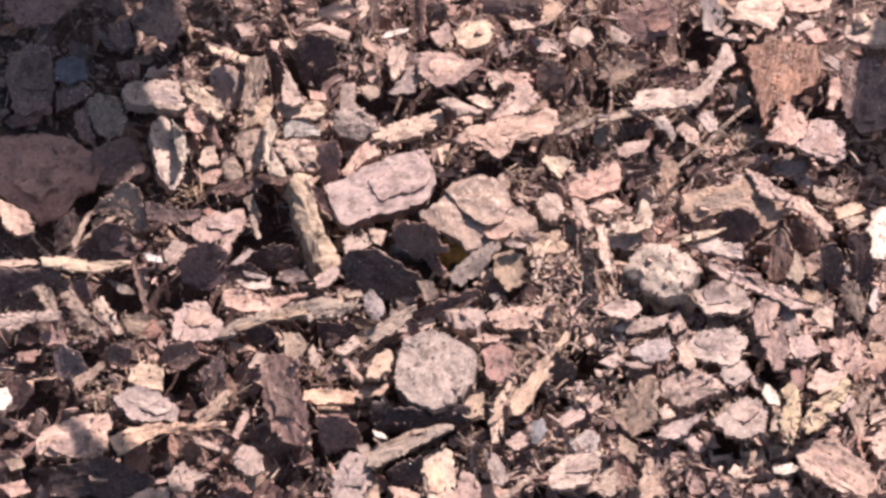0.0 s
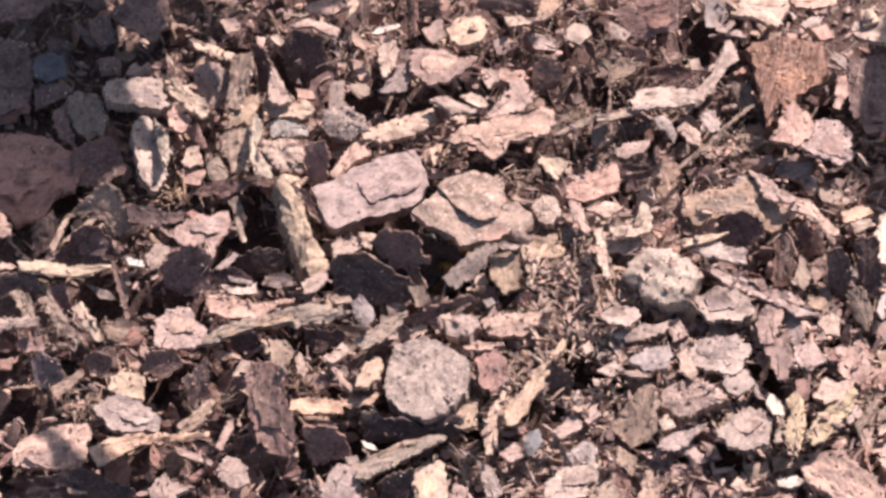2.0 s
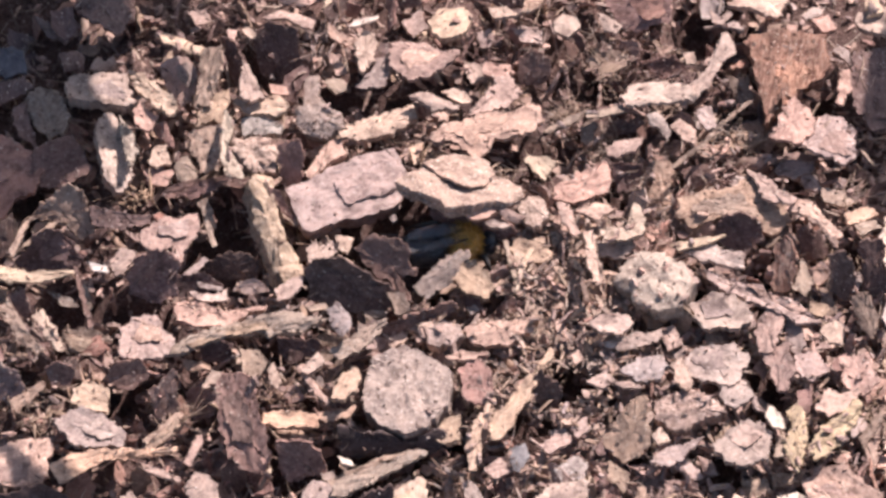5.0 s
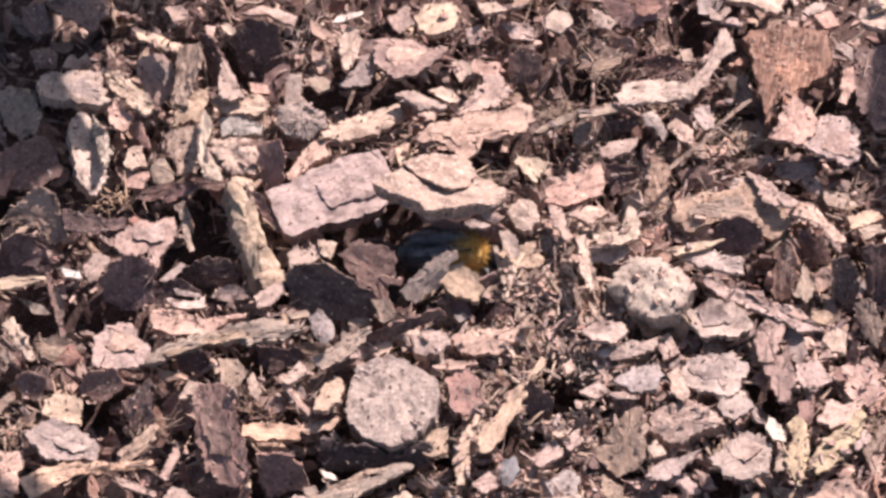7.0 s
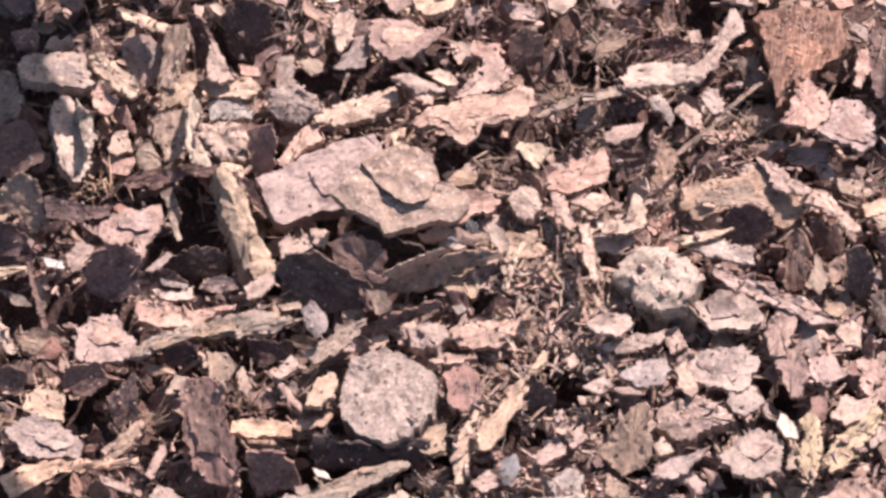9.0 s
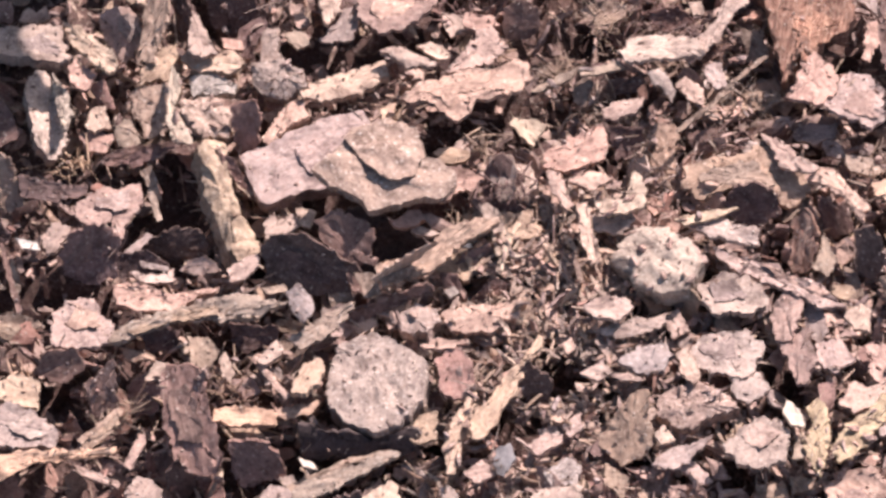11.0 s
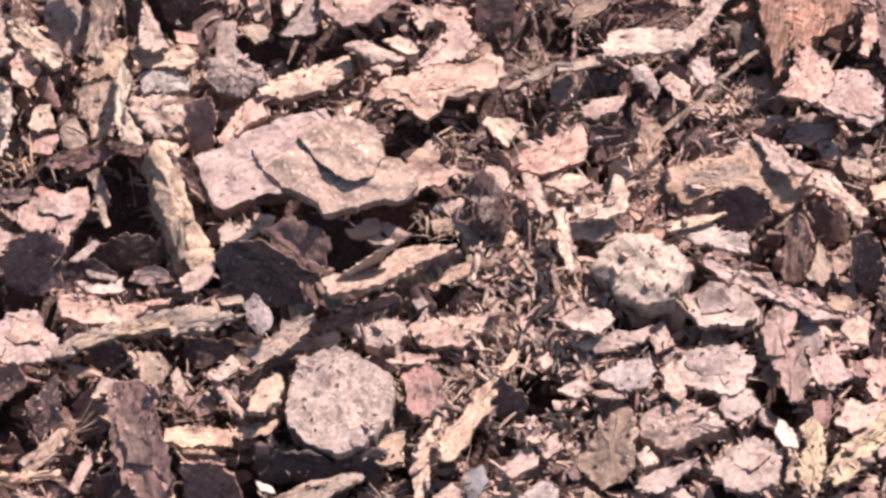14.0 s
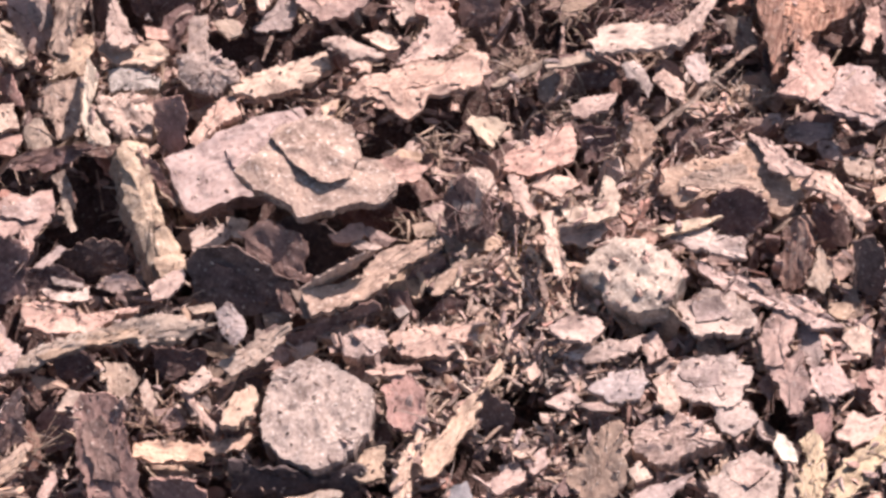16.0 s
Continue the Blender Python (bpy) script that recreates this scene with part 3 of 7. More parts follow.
chip("H", -2.9, -37, 7.4, 6.8, -0.6, -88.8, 7, [(1.5, -8.1), (-5.5, -6.9), (-8.5, -5.5), (-11.5, 0.1), (-8.1, 6), (-3.8, 10.5), (3.2, 9.7), (9, 5), (10.9, 1), (8.1, -4.2), (4.7, -7.5)])
chip("g", -17.5, -55.3, 3.4, 8.9, -3.7, -20.8, 2, [(-2.1, 0.1), (0.1, 1.5), (2.1, -0.1), (-0.1, -1.5)])
chip("o", -15.5, -66, 3.5, -3.1, -5.5, 86.4, 1.5, [(1.7, 1.4), (2.5, -1.1), (-2.1, -1.7), (-2.2, 1.4)])
chip("d", 0.1, -19.5, 6.7, 55.1, -23.3, 11.4, 2, [(-9.7, 1.1), (0.1, 1.5), (8.5, 0.8), (8.9, -0.8), (0.2, -1.3), (-7.9, -1.3)])
chip("t", -18.2, -35.3, 2.9, 2.9, -19.2, 21.7, 2, [(-3.4, 2.4), (2.5, 2.2), (2.5, -1.1), (-1.6, -3.6)])
chip("t", -8.4, -16.3, 3.7, 25, -2.3, 20.6, 1.5, [(-2.1, 1.1), (2.1, 1), (2.1, -1.1), (-2.1, -1)])
chip("s", 20.8, -6.5, 5, 10.4, -6.4, 86.3, 0.8, [(4.7, 0.7), (4.2, -0.7), (-4, -0.5), (-4.9, 0.5)])
chip("w", 10, -9.6, 3.9, 1.5, -2.6, 87.1, 1.5, [(1, 1.7), (2, -0.9), (-1, -1.7), (-2, 0.9)])
chip("w", -40.9, -32.6, 4.3, -5.3, -7.5, 36.6, 2, [(0.7, 2.2), (2.3, -0.2), (0, -2.3), (-3, 0.4)])
chip("t", -41.7, -63.9, 3.9, 0, -15.8, 48.5, 2, [(-1.2, 1.9), (2.4, 0.5), (1.2, -1.4), (-2.5, -1)])
chip("p", -44.9, -50, 5.6, -2.1, 5.7, 67.4, 1.5, [(1.4, 0.9), (4.5, 0.1), (2.2, -0.9), (-4.2, -0.8), (-3.9, 0.7)])
chip("p", -94.7, -65.9, 3.8, 6.4, 8.3, 10.4, 2, [(-3.7, 1.1), (1.8, 2.1), (3.3, -0.9), (-1.5, -2.3)])
chip("t", -95, -59.1, 3.4, 6.1, 0.3, 7.4, 2, [(-2.2, 1.1), (1.2, 1.7), (2.2, -0.9), (-1.2, -1.9)])
chip("r", -93.2, -30.6, 2.9, 10.7, 2.1, 12.3, 2, [(-2.1, 1.3), (2.6, 1.2), (1.4, -1.5), (-1.9, -0.9)])
# dark plate put in for the shade over this corner
chip("k", -76.2, -64.4, 5, 39.9, -1.6, -4.4, 3, [(-11.4, 2.1), (0.3, 5.3), (12.3, 0.6), (8.5, -3.5), (-9.8, -4.5)])
chip("t", -78.9, -36.1, 4.2, 11.6, -10, 37.8, 1.5, [(-3.6, 1.6), (4.1, 0.7), (3.7, -0.8), (-4.3, -1.4)])
chip("p", -15.8, 53.4, 2.9, 12.9, 16.3, -29.8, 2.5, [(-4, 0.9), (-0.7, 0.7), (3.8, 1.3), (2.5, -1.3), (-1.6, -1.6)])
chip("g", -0.2, 56.3, 2.8, 12.6, -14.9, 74.8, 3, [(-0.4, 3.1), (3.5, -0.1), (-0.1, -2.5), (-3, -0.4)])
chip("k", -2.6, 62, 3.9, 49, -3.9, -0.8, 3, [(-4.5, 1.9), (3.6, 2.3), (3.5, -1.8), (-2.6, -2.4)])
piece = chip("t", 39.7, 46.2, 3, 12.4, -12.2, 6.5, 2, [(-4.1, 2.1), (1.6, 3), (5.2, 0), (0.5, -3.3), (-3.3, -1.7)])
layer_on(piece, chip("t", 40, 44.8, 3.3, 12.4, -12.2, 6.5, 1, [(-2.1, 1.1), (0.7, 1.4), (2.7, 0), (0.3, -1.8), (-1.6, -0.8)]))
chip("d", 52.1, 45.1, 3.5, 43.9, 5.4, -3, 2, [(-5.3, 0.5), (1.2, 2.5), (4.9, -0.5), (-0.9, -2.5)])
chip("t", 67.6, 39, 3.6, 13.3, 28.6, -66.9, 2, [(-3.6, -1.5), (-2.2, 2.2), (3.3, 1.6), (2.5, -2.4)])
chip("d", 43.9, 17.2, 3.9, 39.1, 23.2, -17.5, 2, [(-4.6, 0.8), (1.3, 3.9), (3.9, -0.9), (-0.6, -3.9)])
chip("d", 58.3, 17.7, 3.5, 33.6, -8.9, 3.7, 2.5, [(-3.1, 1.8), (2.4, 2.4), (2.5, -1.7), (-1.7, -2.4)])
chip("t", 50.8, 14.5, 4, 6.1, 16.3, -89.6, 2, [(-6.2, -2.8), (-5.3, 2.6), (4.4, 1.8), (7.1, -1.6)])
chip("k", 81.6, 0.1, 4.8, 19.9, 45.4, -54.9, 3, [(-5.2, -1.4), (-1.7, 2.9), (4, 1.9), (2.9, -3.4)])
chip("k", 94, -7.4, 6.9, 3.1, 47.3, -85.3, 3, [(-5.6, -2.9), (-6.7, 2.4), (5.6, 2.6), (6.7, -2.1)])
chip("d", 15.1, 9, 3.3, 16.6, 9.2, -44.3, 2, [(-3.9, -0.4), (-1, 1.4), (3.4, 0.8), (1.5, -1.9)])
chip("d", 12, -14.2, 4.1, 28.3, 35.4, -44.5, 3, [(4.1, 0.5), (0.7, -1.9), (-3.4, -0.6), (-1.4, 2)])
chip("d", -40.7, -25, 3.5, 35.5, 10.3, -6.5, 2, [(-3.5, 2.2), (3.3, 2.1), (2.7, -2), (-2.6, -2.3)])
chip("k", -23.8, -24.9, 4, 44.3, -1.9, -0.5, 3, [(-4.7, 2.6), (4.5, 1.8), (3.8, -1.6), (-3.5, -2.8)])
chip("d", -23.1, -52.5, 5.5, 45.9, 29.6, -24.2, 3, [(-6.5, -0.1), (-0.2, 4.6), (6.1, 0.7), (0.7, -5.2)])
# black plate put in for the shadow below the bark disc
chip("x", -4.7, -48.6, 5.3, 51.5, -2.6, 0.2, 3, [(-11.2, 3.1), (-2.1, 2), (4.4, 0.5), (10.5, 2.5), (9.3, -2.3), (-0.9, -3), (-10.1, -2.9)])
chip("k", -7.9, -63.4, 5.8, 45.6, -26.9, 23.7, 3, [(-2.5, 3.5), (4.9, 1.6), (2.3, -3.3), (-4.7, -1.8)])
# near-black piece that stands for a shaded hollow
chip("k", 26.8, -36.8, 7.2, 17.1, 56.6, -60.5, 2, [(-3.1, -3.1), (-4.9, 0.4), (-1.7, 1.5), (0.5, 3.3), (5.6, 0.5), (3.6, -2.6)])
chip("g", 31, -42.7, 3.4, 2, 18.3, -87.9, 2, [(-1.5, -2.6), (-2.6, 1.4), (1.5, 2.6), (2.6, -1.4)])
chip("w", 29.3, -45.1, 3.5, -1.1, -7.7, -7.1, 2, [(1.9, -0.5), (-0.7, -1.4), (-2.2, 0.6), (1, 1.3)])
chip("t", 41, -55.2, 3.4, 3.1, 12.3, -58.7, 2, [(-3.9, 0.1), (0.7, 2.6), (3.6, -0.6), (-0.4, -2.1)])
chip("p", 10.8, -65.9, 2.7, 1.6, -3.6, -14.8, 2, [(-2.9, 0.9), (0.7, 2.5), (4.3, -1), (-2.1, -2.4)])
chip("t", 17, -65.3, 4.1, 5.5, 8.8, 44.3, 1, [(-6.6, 0.7), (5.5, 0.8), (5.5, -0.6), (-4.4, -0.9)])
chip("w", -3.8, -22.5, 3.6, -3.3, -10.2, 32, 1.5, [(-2.1, 1.5), (2.3, 0.9), (1.9, -1.1), (-2.2, -1.3)])
chip("t", 31.5, -14.1, 3.3, 2.8, 0.2, -37.5, 1.5, [(-5.2, -0.1), (-0.5, 2.5), (3.9, 1), (4.2, -1.6), (-2.3, -1.7)])
chip("t", 25.3, -19, 3.6, 7, 9.6, -76.2, 1.5, [(-5, -1.3), (-4.3, 1.2), (3.8, 1.3), (5.4, -1.2)])
chip("w", 32.6, -24.9, 3.4, -6.6, -1, -88.5, 1.5, [(-1.7, -1.5), (-2.6, 1.2), (2.1, 1.3), (2.2, -1)])
chip("t", 53.6, -15.8, 2.4, 5.5, 7.5, -71.3, 2, [(-4.1, -0.8), (-1.7, 1.8), (4, 0.5), (1.8, -1.5)])
chip("t", 69.5, -22.7, 3, -9.4, 4.5, -79.6, 2, [(-2.9, -1.1), (-3.5, 1.1), (3.3, 1), (3.1, -1)])
chip("t", 92.9, -44.1, 3.9, 17.8, -4, 58.8, 1.2, [(-3.2, 1.4), (4.4, 0.5), (3.6, -0.8), (-4.8, -1.1)])
chip("t", 69.2, -57.4, 2.9, 7.9, 0.3, 4.2, 2, [(-3.1, 1.8), (2.2, 2.2), (3.2, -1.5), (-2.2, -2.5)])
chip("p", 60.7, -62.4, 2.7, -0.3, 2.8, -1.5, 2, [(-2.3, 1.6), (1.6, 1.8), (2.3, -1.2), (-1.6, -2.2)])
piece = chip("p", 73.2, -66.1, 3.3, 4.5, 8.9, 11.6, 2, [(-4.7, 1.7), (4.9, 2.3), (3.9, -2.4), (-4.1, -1.6)])
layer_on(piece, chip("p", 74.9, -65, 3.7, 4.5, 8.9, 11.6, 1, [(-2.5, 0.9), (2.5, 1.2), (2.1, -1.3), (-2.1, -0.8)]))
chip("g", 85.5, -7.3, 3.3, -8.1, -14, 84.8, 2, [(3.5, 1.1), (2.2, -1.7), (-3.5, -0.8), (-2.1, 1.3)])
chip("t", 84.6, -13.2, 3.3, -1.4, 13, -77.6, 2, [(-3.6, -1.2), (-2.5, 1.2), (2.6, 1.4), (3.5, -1.5)])
# black plate put in for the shade inside the burrow
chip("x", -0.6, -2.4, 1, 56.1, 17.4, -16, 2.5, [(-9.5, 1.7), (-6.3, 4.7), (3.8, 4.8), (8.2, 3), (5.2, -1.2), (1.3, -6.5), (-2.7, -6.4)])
chip("o", 11.9, 14.8, 3.6, 11.4, -2.6, -5.7, 2.5, [(-3.6, 0.3), (-0.6, 2), (3.2, 0.7), (2.8, -1.2), (-1.8, -1.8)])
chip("d", -75.3, 64.1, 3.1, 14.6, -0.1, -29.9, 2, [(-4.5, -0.2), (0.4, 2.2), (3.2, 0), (0.9, -2)])
chip("d", -73.7, 56.3, 2.9, 1.1, 15, -78.3, 2, [(-3.1, -2.6), (-3.6, 2.3), (1.6, 3.4), (3.8, -0.5), (1.2, -2.7)])
chip("k", -45.4, -9.2, 3.5, 40.6, -2.3, 0.5, 2, [(-4.2, 1.7), (1.8, 2.9), (5.7, -0.6), (0.3, -2.4), (-3.6, -1.6)])
chip("w", -41.8, -11.8, 3.9, -3.7, 9.1, 10, 1.5, [(-4.8, 1.3), (0.8, 0.4), (3.7, 1.5), (2.6, -1.4), (-2.3, -1.7)])
chip("s", 19.4, -3.8, 5.6, -6.1, -4.3, -77.6, 0.8, [(-4.7, -0.5), (-5.1, 0.5), (4.8, 0.4), (5, -0.4)])
chip("s", 22.3, -5.5, 5.2, 2.3, -0.3, 70.3, 0.8, [(4.8, 0.4), (4.7, -0.5), (-4.8, -0.4), (-4.7, 0.5)])
chip("w", 82.7, -7, 3.9, 13.5, 8.4, -59.6, 1.5, [(-2.3, -1.5), (-1.5, 1.7), (1.8, 1.6), (2, -1.9)])
chip("t", -51.4, -44.5, 5, 2, 4.8, 47, 1, [(-5.2, 0.7), (5.2, 0.6), (5.4, -0.6), (-5.3, -0.7)])
chip("p", -53.4, 18.5, 3, 6.7, 3.4, 2.5, 2, [(-2.9, 1.1), (-0.2, 2.6), (3.4, 1.1), (1.7, -2.6), (-2, -2.2)])
chip("t", -28.2, 9.9, 4.8, -4.3, 7.9, -47, 1.2, [(-7, -1.4), (-5.5, 1.8), (1.9, 1.3), (6.9, 0.3), (5.5, -1.1), (-1.7, -0.8)])
chip("d", -27.4, 8.9, 5.5, 19.7, 26.1, -55.8, 1.5, [(-5, -0.8), (-4, 0.9), (4.3, 0.7), (4.6, -0.7)])
chip("p", 18, 4.2, 3.6, 4.5, 8.4, 19.4, 2, [(-2.5, 1.1), (1.3, 1.8), (2.5, -0.9), (-1.4, -1.9)])
chip("t", 15.4, 1, 3.4, 7.2, 1.5, 25.1, 1.5, [(-1.5, 1.4), (2, 1.1), (1.5, -1.4), (-2, -1.1)])
chip("p", 27.9, 6.3, 2.7, 3.6, -3.1, -38.3, 2, [(-2.7, -0.4), (-0.4, 2.2), (2.6, 0.5), (0.5, -2.3)])
chip("t", 30.5, 2.2, 3.8, 0, 9.8, 4.2, 1.5, [(-3, 1.5), (1.1, 2), (3.7, 0.2), (0.8, -2.3), (-2.5, -1.3)])
chip("p", 33.7, -1.4, 3.6, 8.1, 4.4, -84.1, 2, [(-1.8, -1.6), (-2, 1.5), (1.8, 1.6), (2, -1.4)])
chip("t", 27.8, -3, 2.8, 3.5, 3.2, -73.3, 2, [(-2, -1.8), (-2.6, 1.1), (1.6, 1.9), (3, -1.3)])
chip("p", 24.9, -9.2, 3.4, 5.7, -0.2, -48.3, 2, [(-3.8, -0.2), (-0.5, 1.4), (3.3, 0.6), (1, -1.8)])
chip("g", 32.2, -7.7, 3.1, 13.5, 1.9, -13.6, 2, [(-3.2, 0.5), (0.5, 2.1), (3.1, -0.2), (-0.4, -2.4)])
chip("p", 40.6, -12.9, 3.5, 9.1, 2.8, -8.5, 2, [(-3.2, 0.4), (0.6, 1.7), (2.8, -0.1), (-0.2, -2)])
chip("t", 49, -17.3, 3, 12.3, -3.4, -10.3, 2, [(-2.8, 0.7), (1, 1.9), (2.8, -0.7), (-1, -1.9)])
chip("p", 39.1, -23.6, 2.7, 2.8, 4.8, -28.6, 2, [(-2.7, 0.2), (0.1, 1.9), (2.5, 0.3), (0.2, -2.4)])
chip("w", 30, -20.3, 4.1, 7.4, -2.1, -82, 1, [(-2.3, -1.1), (-2.6, 1), (2.2, 0.9), (2.7, -0.8)])
chip("p", 18.2, -25.4, 3.7, 6.1, -9, -13.2, 2, [(-3.1, 0.2), (0.1, 1.3), (3, 0.2), (0, -1.7)])
chip("t", 6.7, -26.6, 3.1, 9, 9.3, -47, 2, [(-1.9, -1.3), (-1.2, 1.6), (1.6, 1.3), (1.5, -1.7)])
chip("p", -8.4, -23, 2.6, 1.2, -0.4, -0.9, 2, [(-2.4, 1.1), (0.9, 1.9), (2.2, -0.4), (-0.7, -2.5)])
chip("g", -20.7, -32.6, 2.9, 7.1, -4.9, -1.1, 2, [(-2.7, 0.8), (1.2, 1.8), (2.6, -0.8), (-1.1, -1.9)])
chip("p", -25.3, -35.1, 3.1, 13.3, 0.6, -38.9, 2, [(-3.5, -0.6), (-0.7, 2.2), (2.9, 0.8), (1.3, -2.4)])
chip("t", -24.9, -44.9, 2.8, 10.7, 2.8, -5.3, 2, [(-3.6, 0.7), (1.6, 1.6), (3.4, -0.6), (-1.4, -1.6)])
chip("t", -45.2, -28.3, 3.5, 8.5, -4.3, -21.4, 1.5, [(-4.1, 0.8), (1.6, 0.7), (3.6, 0.1), (-1, -1.6)])
chip("r", -78, -41.4, 2.9, 8.2, 7.1, 6, 1.5, [(-2.1, 0.6), (1.9, 0.5), (2.1, -0.4), (-1.9, -0.6)])
chip("r", -87.1, -25.8, 3.2, 16.1, 7, 2.8, 2, [(-3.5, 1), (1.8, 1.8), (3.1, -0.9), (-1.5, -2)])
piece = chip("t", -67.9, -22.4, 3.3, 14.2, -2.4, -10.7, 1.5, [(-4.7, 1.4), (-0.2, 2.8), (5.4, 1.5), (2.2, -3.2), (-2.6, -2.5)])
layer_on(piece, chip("t", -69, -23.2, 3.6, 14.2, -2.4, -10.7, 1, [(-2.4, 0.7), (-0.2, 1.4), (3, 0.9), (1.1, -1.7), (-1.5, -1.3)]))
chip("p", 59.5, -52.6, 3.1, 3.9, 12.3, -48.2, 2, [(-3.3, -0.1), (-0.4, 1.3), (2.8, 0.8), (0.9, -2)])
chip("p", 55.3, -53.4, 3.8, -1.6, 8.9, -36.4, 2, [(-4.2, 0.4), (-0.3, 1.8), (3.9, 0.5), (2.6, -1.1), (-2, -1.6)])
chip("p", 56.2, -64.4, 2.6, 0.7, 0.7, -61, 2, [(-2.4, -1.2), (-1.4, 2.1), (2.5, 1.3), (1.4, -2.2)])
chip("t", 74.9, -55.6, 2.9, 9.8, 3.5, 6, 2, [(-2.5, 1.5), (2.1, 1.2), (2.5, -1), (-2.2, -1.7)])
chip("g", 90.1, -43.1, 3.5, 7.8, 1.6, 79.5, 2, [(1.2, 2.7), (2.3, -1.1), (-0.6, -2.3), (-3, 0.7)])
chip("p", 97.3, -22.2, 3.1, 4.7, 7.8, -86.6, 2, [(-2.4, -2.7), (-2.7, 2.4), (2.4, 2), (2.7, -1.7)])
chip("t", 97.6, -30.2, 3.2, -8.8, 8.5, -86.8, 2, [(-2.5, -2), (-3.3, 1.9), (3.2, 1.4), (2.5, -1.3)])
chip("p", 71, -28.1, 2.9, -10.4, -1, 73.9, 2, [(2.6, -1.3), (2.3, 0.6), (-1.1, 1.8), (-3.8, -1.1)])
chip("p", 88.1, -9.7, 3.5, 8.1, 4.6, 86, 1.5, [(1.4, 1.7), (2.7, -0.9), (-1.4, -1.7), (-2.7, 0.9)])
chip("g", 81.4, 16.8, 2.9, 11.1, -0.3, -48.9, 2, [(-4, 0), (0, 1.8), (3.6, 0.2), (0.4, -1.9)])
chip("t", 87.1, 12.5, 3.3, 5.8, 9.6, -8.1, 2, [(-3.7, 1.4), (1, 1.8), (4.6, 0.3), (0.8, -2.1), (-2.7, -1.4)])
chip("p", 49.4, 4.3, 3, 14.7, 4.5, 12.3, 2, [(-2.7, 1.1), (1.6, 1.9), (2.4, -1.1), (-1.2, -2)])
chip("t", 56.7, 5.1, 2.9, 8, -6.4, -1.5, 2, [(-3.2, 0.1), (0.2, 1.5), (3.5, -0.2), (-0.5, -1.4)])
chip("g", 12.8, 44.2, 2.8, 5.8, -0.6, -41.3, 2, [(-4.1, -0.1), (0, 2.3), (3.1, 0.8), (1, -2.9)])
chip("p", 14.6, 52.9, 2.8, 0, 6.8, -56.9, 1.5, [(-2.5, -1.2), (-1.4, 2.1), (2.5, 1.2), (1.4, -2.1)])
chip("g", 23.7, 53.3, 2.7, 5.4, 1.8, -18.3, 2, [(-4.1, 0.7), (1.8, 1.9), (3.4, -0.8), (-1.2, -1.8)])
chip("p", -16.4, 46.5, 2.7, 4.9, -0.8, -66.3, 1.5, [(-3.5, -0.9), (-2, 1.3), (2.9, 1), (2.6, -1.4)])
chip("p", -28.6, 39.8, 2.8, -1, 6.5, -12.3, 2, [(-2.5, 0.9), (1.5, 1.2), (2.4, -0.7), (-1.3, -1.4)])
chip("t", 23.5, -1.5, 4.8, -0.1, 3.1, -13.4, 2, [(-4.4, -0.5), (-3.6, 1.6), (1.2, 3.5), (5.1, 0.5), (3.1, -2.3), (-1.5, -2.8)])
piece = chip("p", 30.4, 5, 3.9, -2.2, 0, -61.4, 2, [(-5.8, -0.2), (-2.3, 2.5), (3.8, 2.1), (4.9, -0.8), (1.7, -2), (-2.3, -1.6)])
layer_on(piece, chip("p", 30, 4.2, 4.6, -2.2, 0, -61.4, 1, [(-3.4, -0.1), (-1.1, 1.3), (2, 1.1), (2.8, -0.4), (1, -1), (-1.2, -0.9)]))
chip("g", -4.6, 8, 2.6, -0.2, 1.9, -85, 1.2, [(-0.6, -0.8), (-1, 0.3), (0.3, 0.8), (1.3, -0.3)])
chip("t", -77.3, 1.5, 6.7, -2.7, 2.8, 44.6, 0.8, [(-6.9, -0.1), (-1.4, 0.8), (3.5, 0.8), (4.7, -0.4), (2.6, -0.7), (-2.6, -0.4)])
chip("t", -42.4, 3.7, 3.9, -2, -0.6, -74.6, 1, [(-3.5, -0.6), (-3.8, 0.6), (3.5, 0.6), (3.8, -0.5)])
chip("g", -45.4, -5.5, 4.3, 15.7, -3.8, 47.6, 1, [(-3.3, 0.9), (3.1, 0.6), (3.5, -0.6), (-3.4, -1)])
chip("g", -42.2, -9.7, 4, 10.7, 0.5, -12.9, 1, [(-3.1, 0.5), (2.4, 0.5), (2.8, -0.4), (-2.1, -0.7)])
chip("t", -67.6, -12.5, 4.3, 5.6, 18.3, -73.1, 1.5, [(-2.4, -0.9), (-3.3, 0.7), (2.3, 0.8), (3.4, -0.5)])
chip("t", -71.9, -13.3, 4.4, 19.6, 21.7, -17.7, 1.5, [(-4.2, 0.2), (0.6, 1), (3.3, 0.1), (0.3, -1.4)])
chip("r", -66.1, -23.9, 3.4, 20.9, -3.3, 1.5, 1.5, [(-4.3, 0.8), (1.7, 2.5), (3.6, -1), (-1.1, -2.3)])
chip("w", -20.9, -34.8, 6, 6.1, -7.3, -57.5, 0.8, [(-6, -0.7), (-5.8, 0.7), (5.7, 0.5), (6.1, -0.5)])
chip("t", -16.4, -41.4, 5.3, 2.6, 8.6, 21.3, 1, [(-4.7, 0.3), (-1.6, 1.1), (5.4, 0.8), (3.3, -1.1), (-2.4, -1.1)])
chip("d", -25, -52.6, 5.2, 11, 39.8, -73.6, 2, [(-3.8, -2.5), (-3.1, 2.7), (3.4, 2.6), (3.5, -2.8)])
chip("t", -7.8, -53.5, 5.6, -6.8, -2.1, 23.2, 0.7, [(-10.7, 0.5), (1.8, 1.6), (8.9, -0.1), (8.7, -0.9), (1.9, 0.1), (-10.6, -1)])
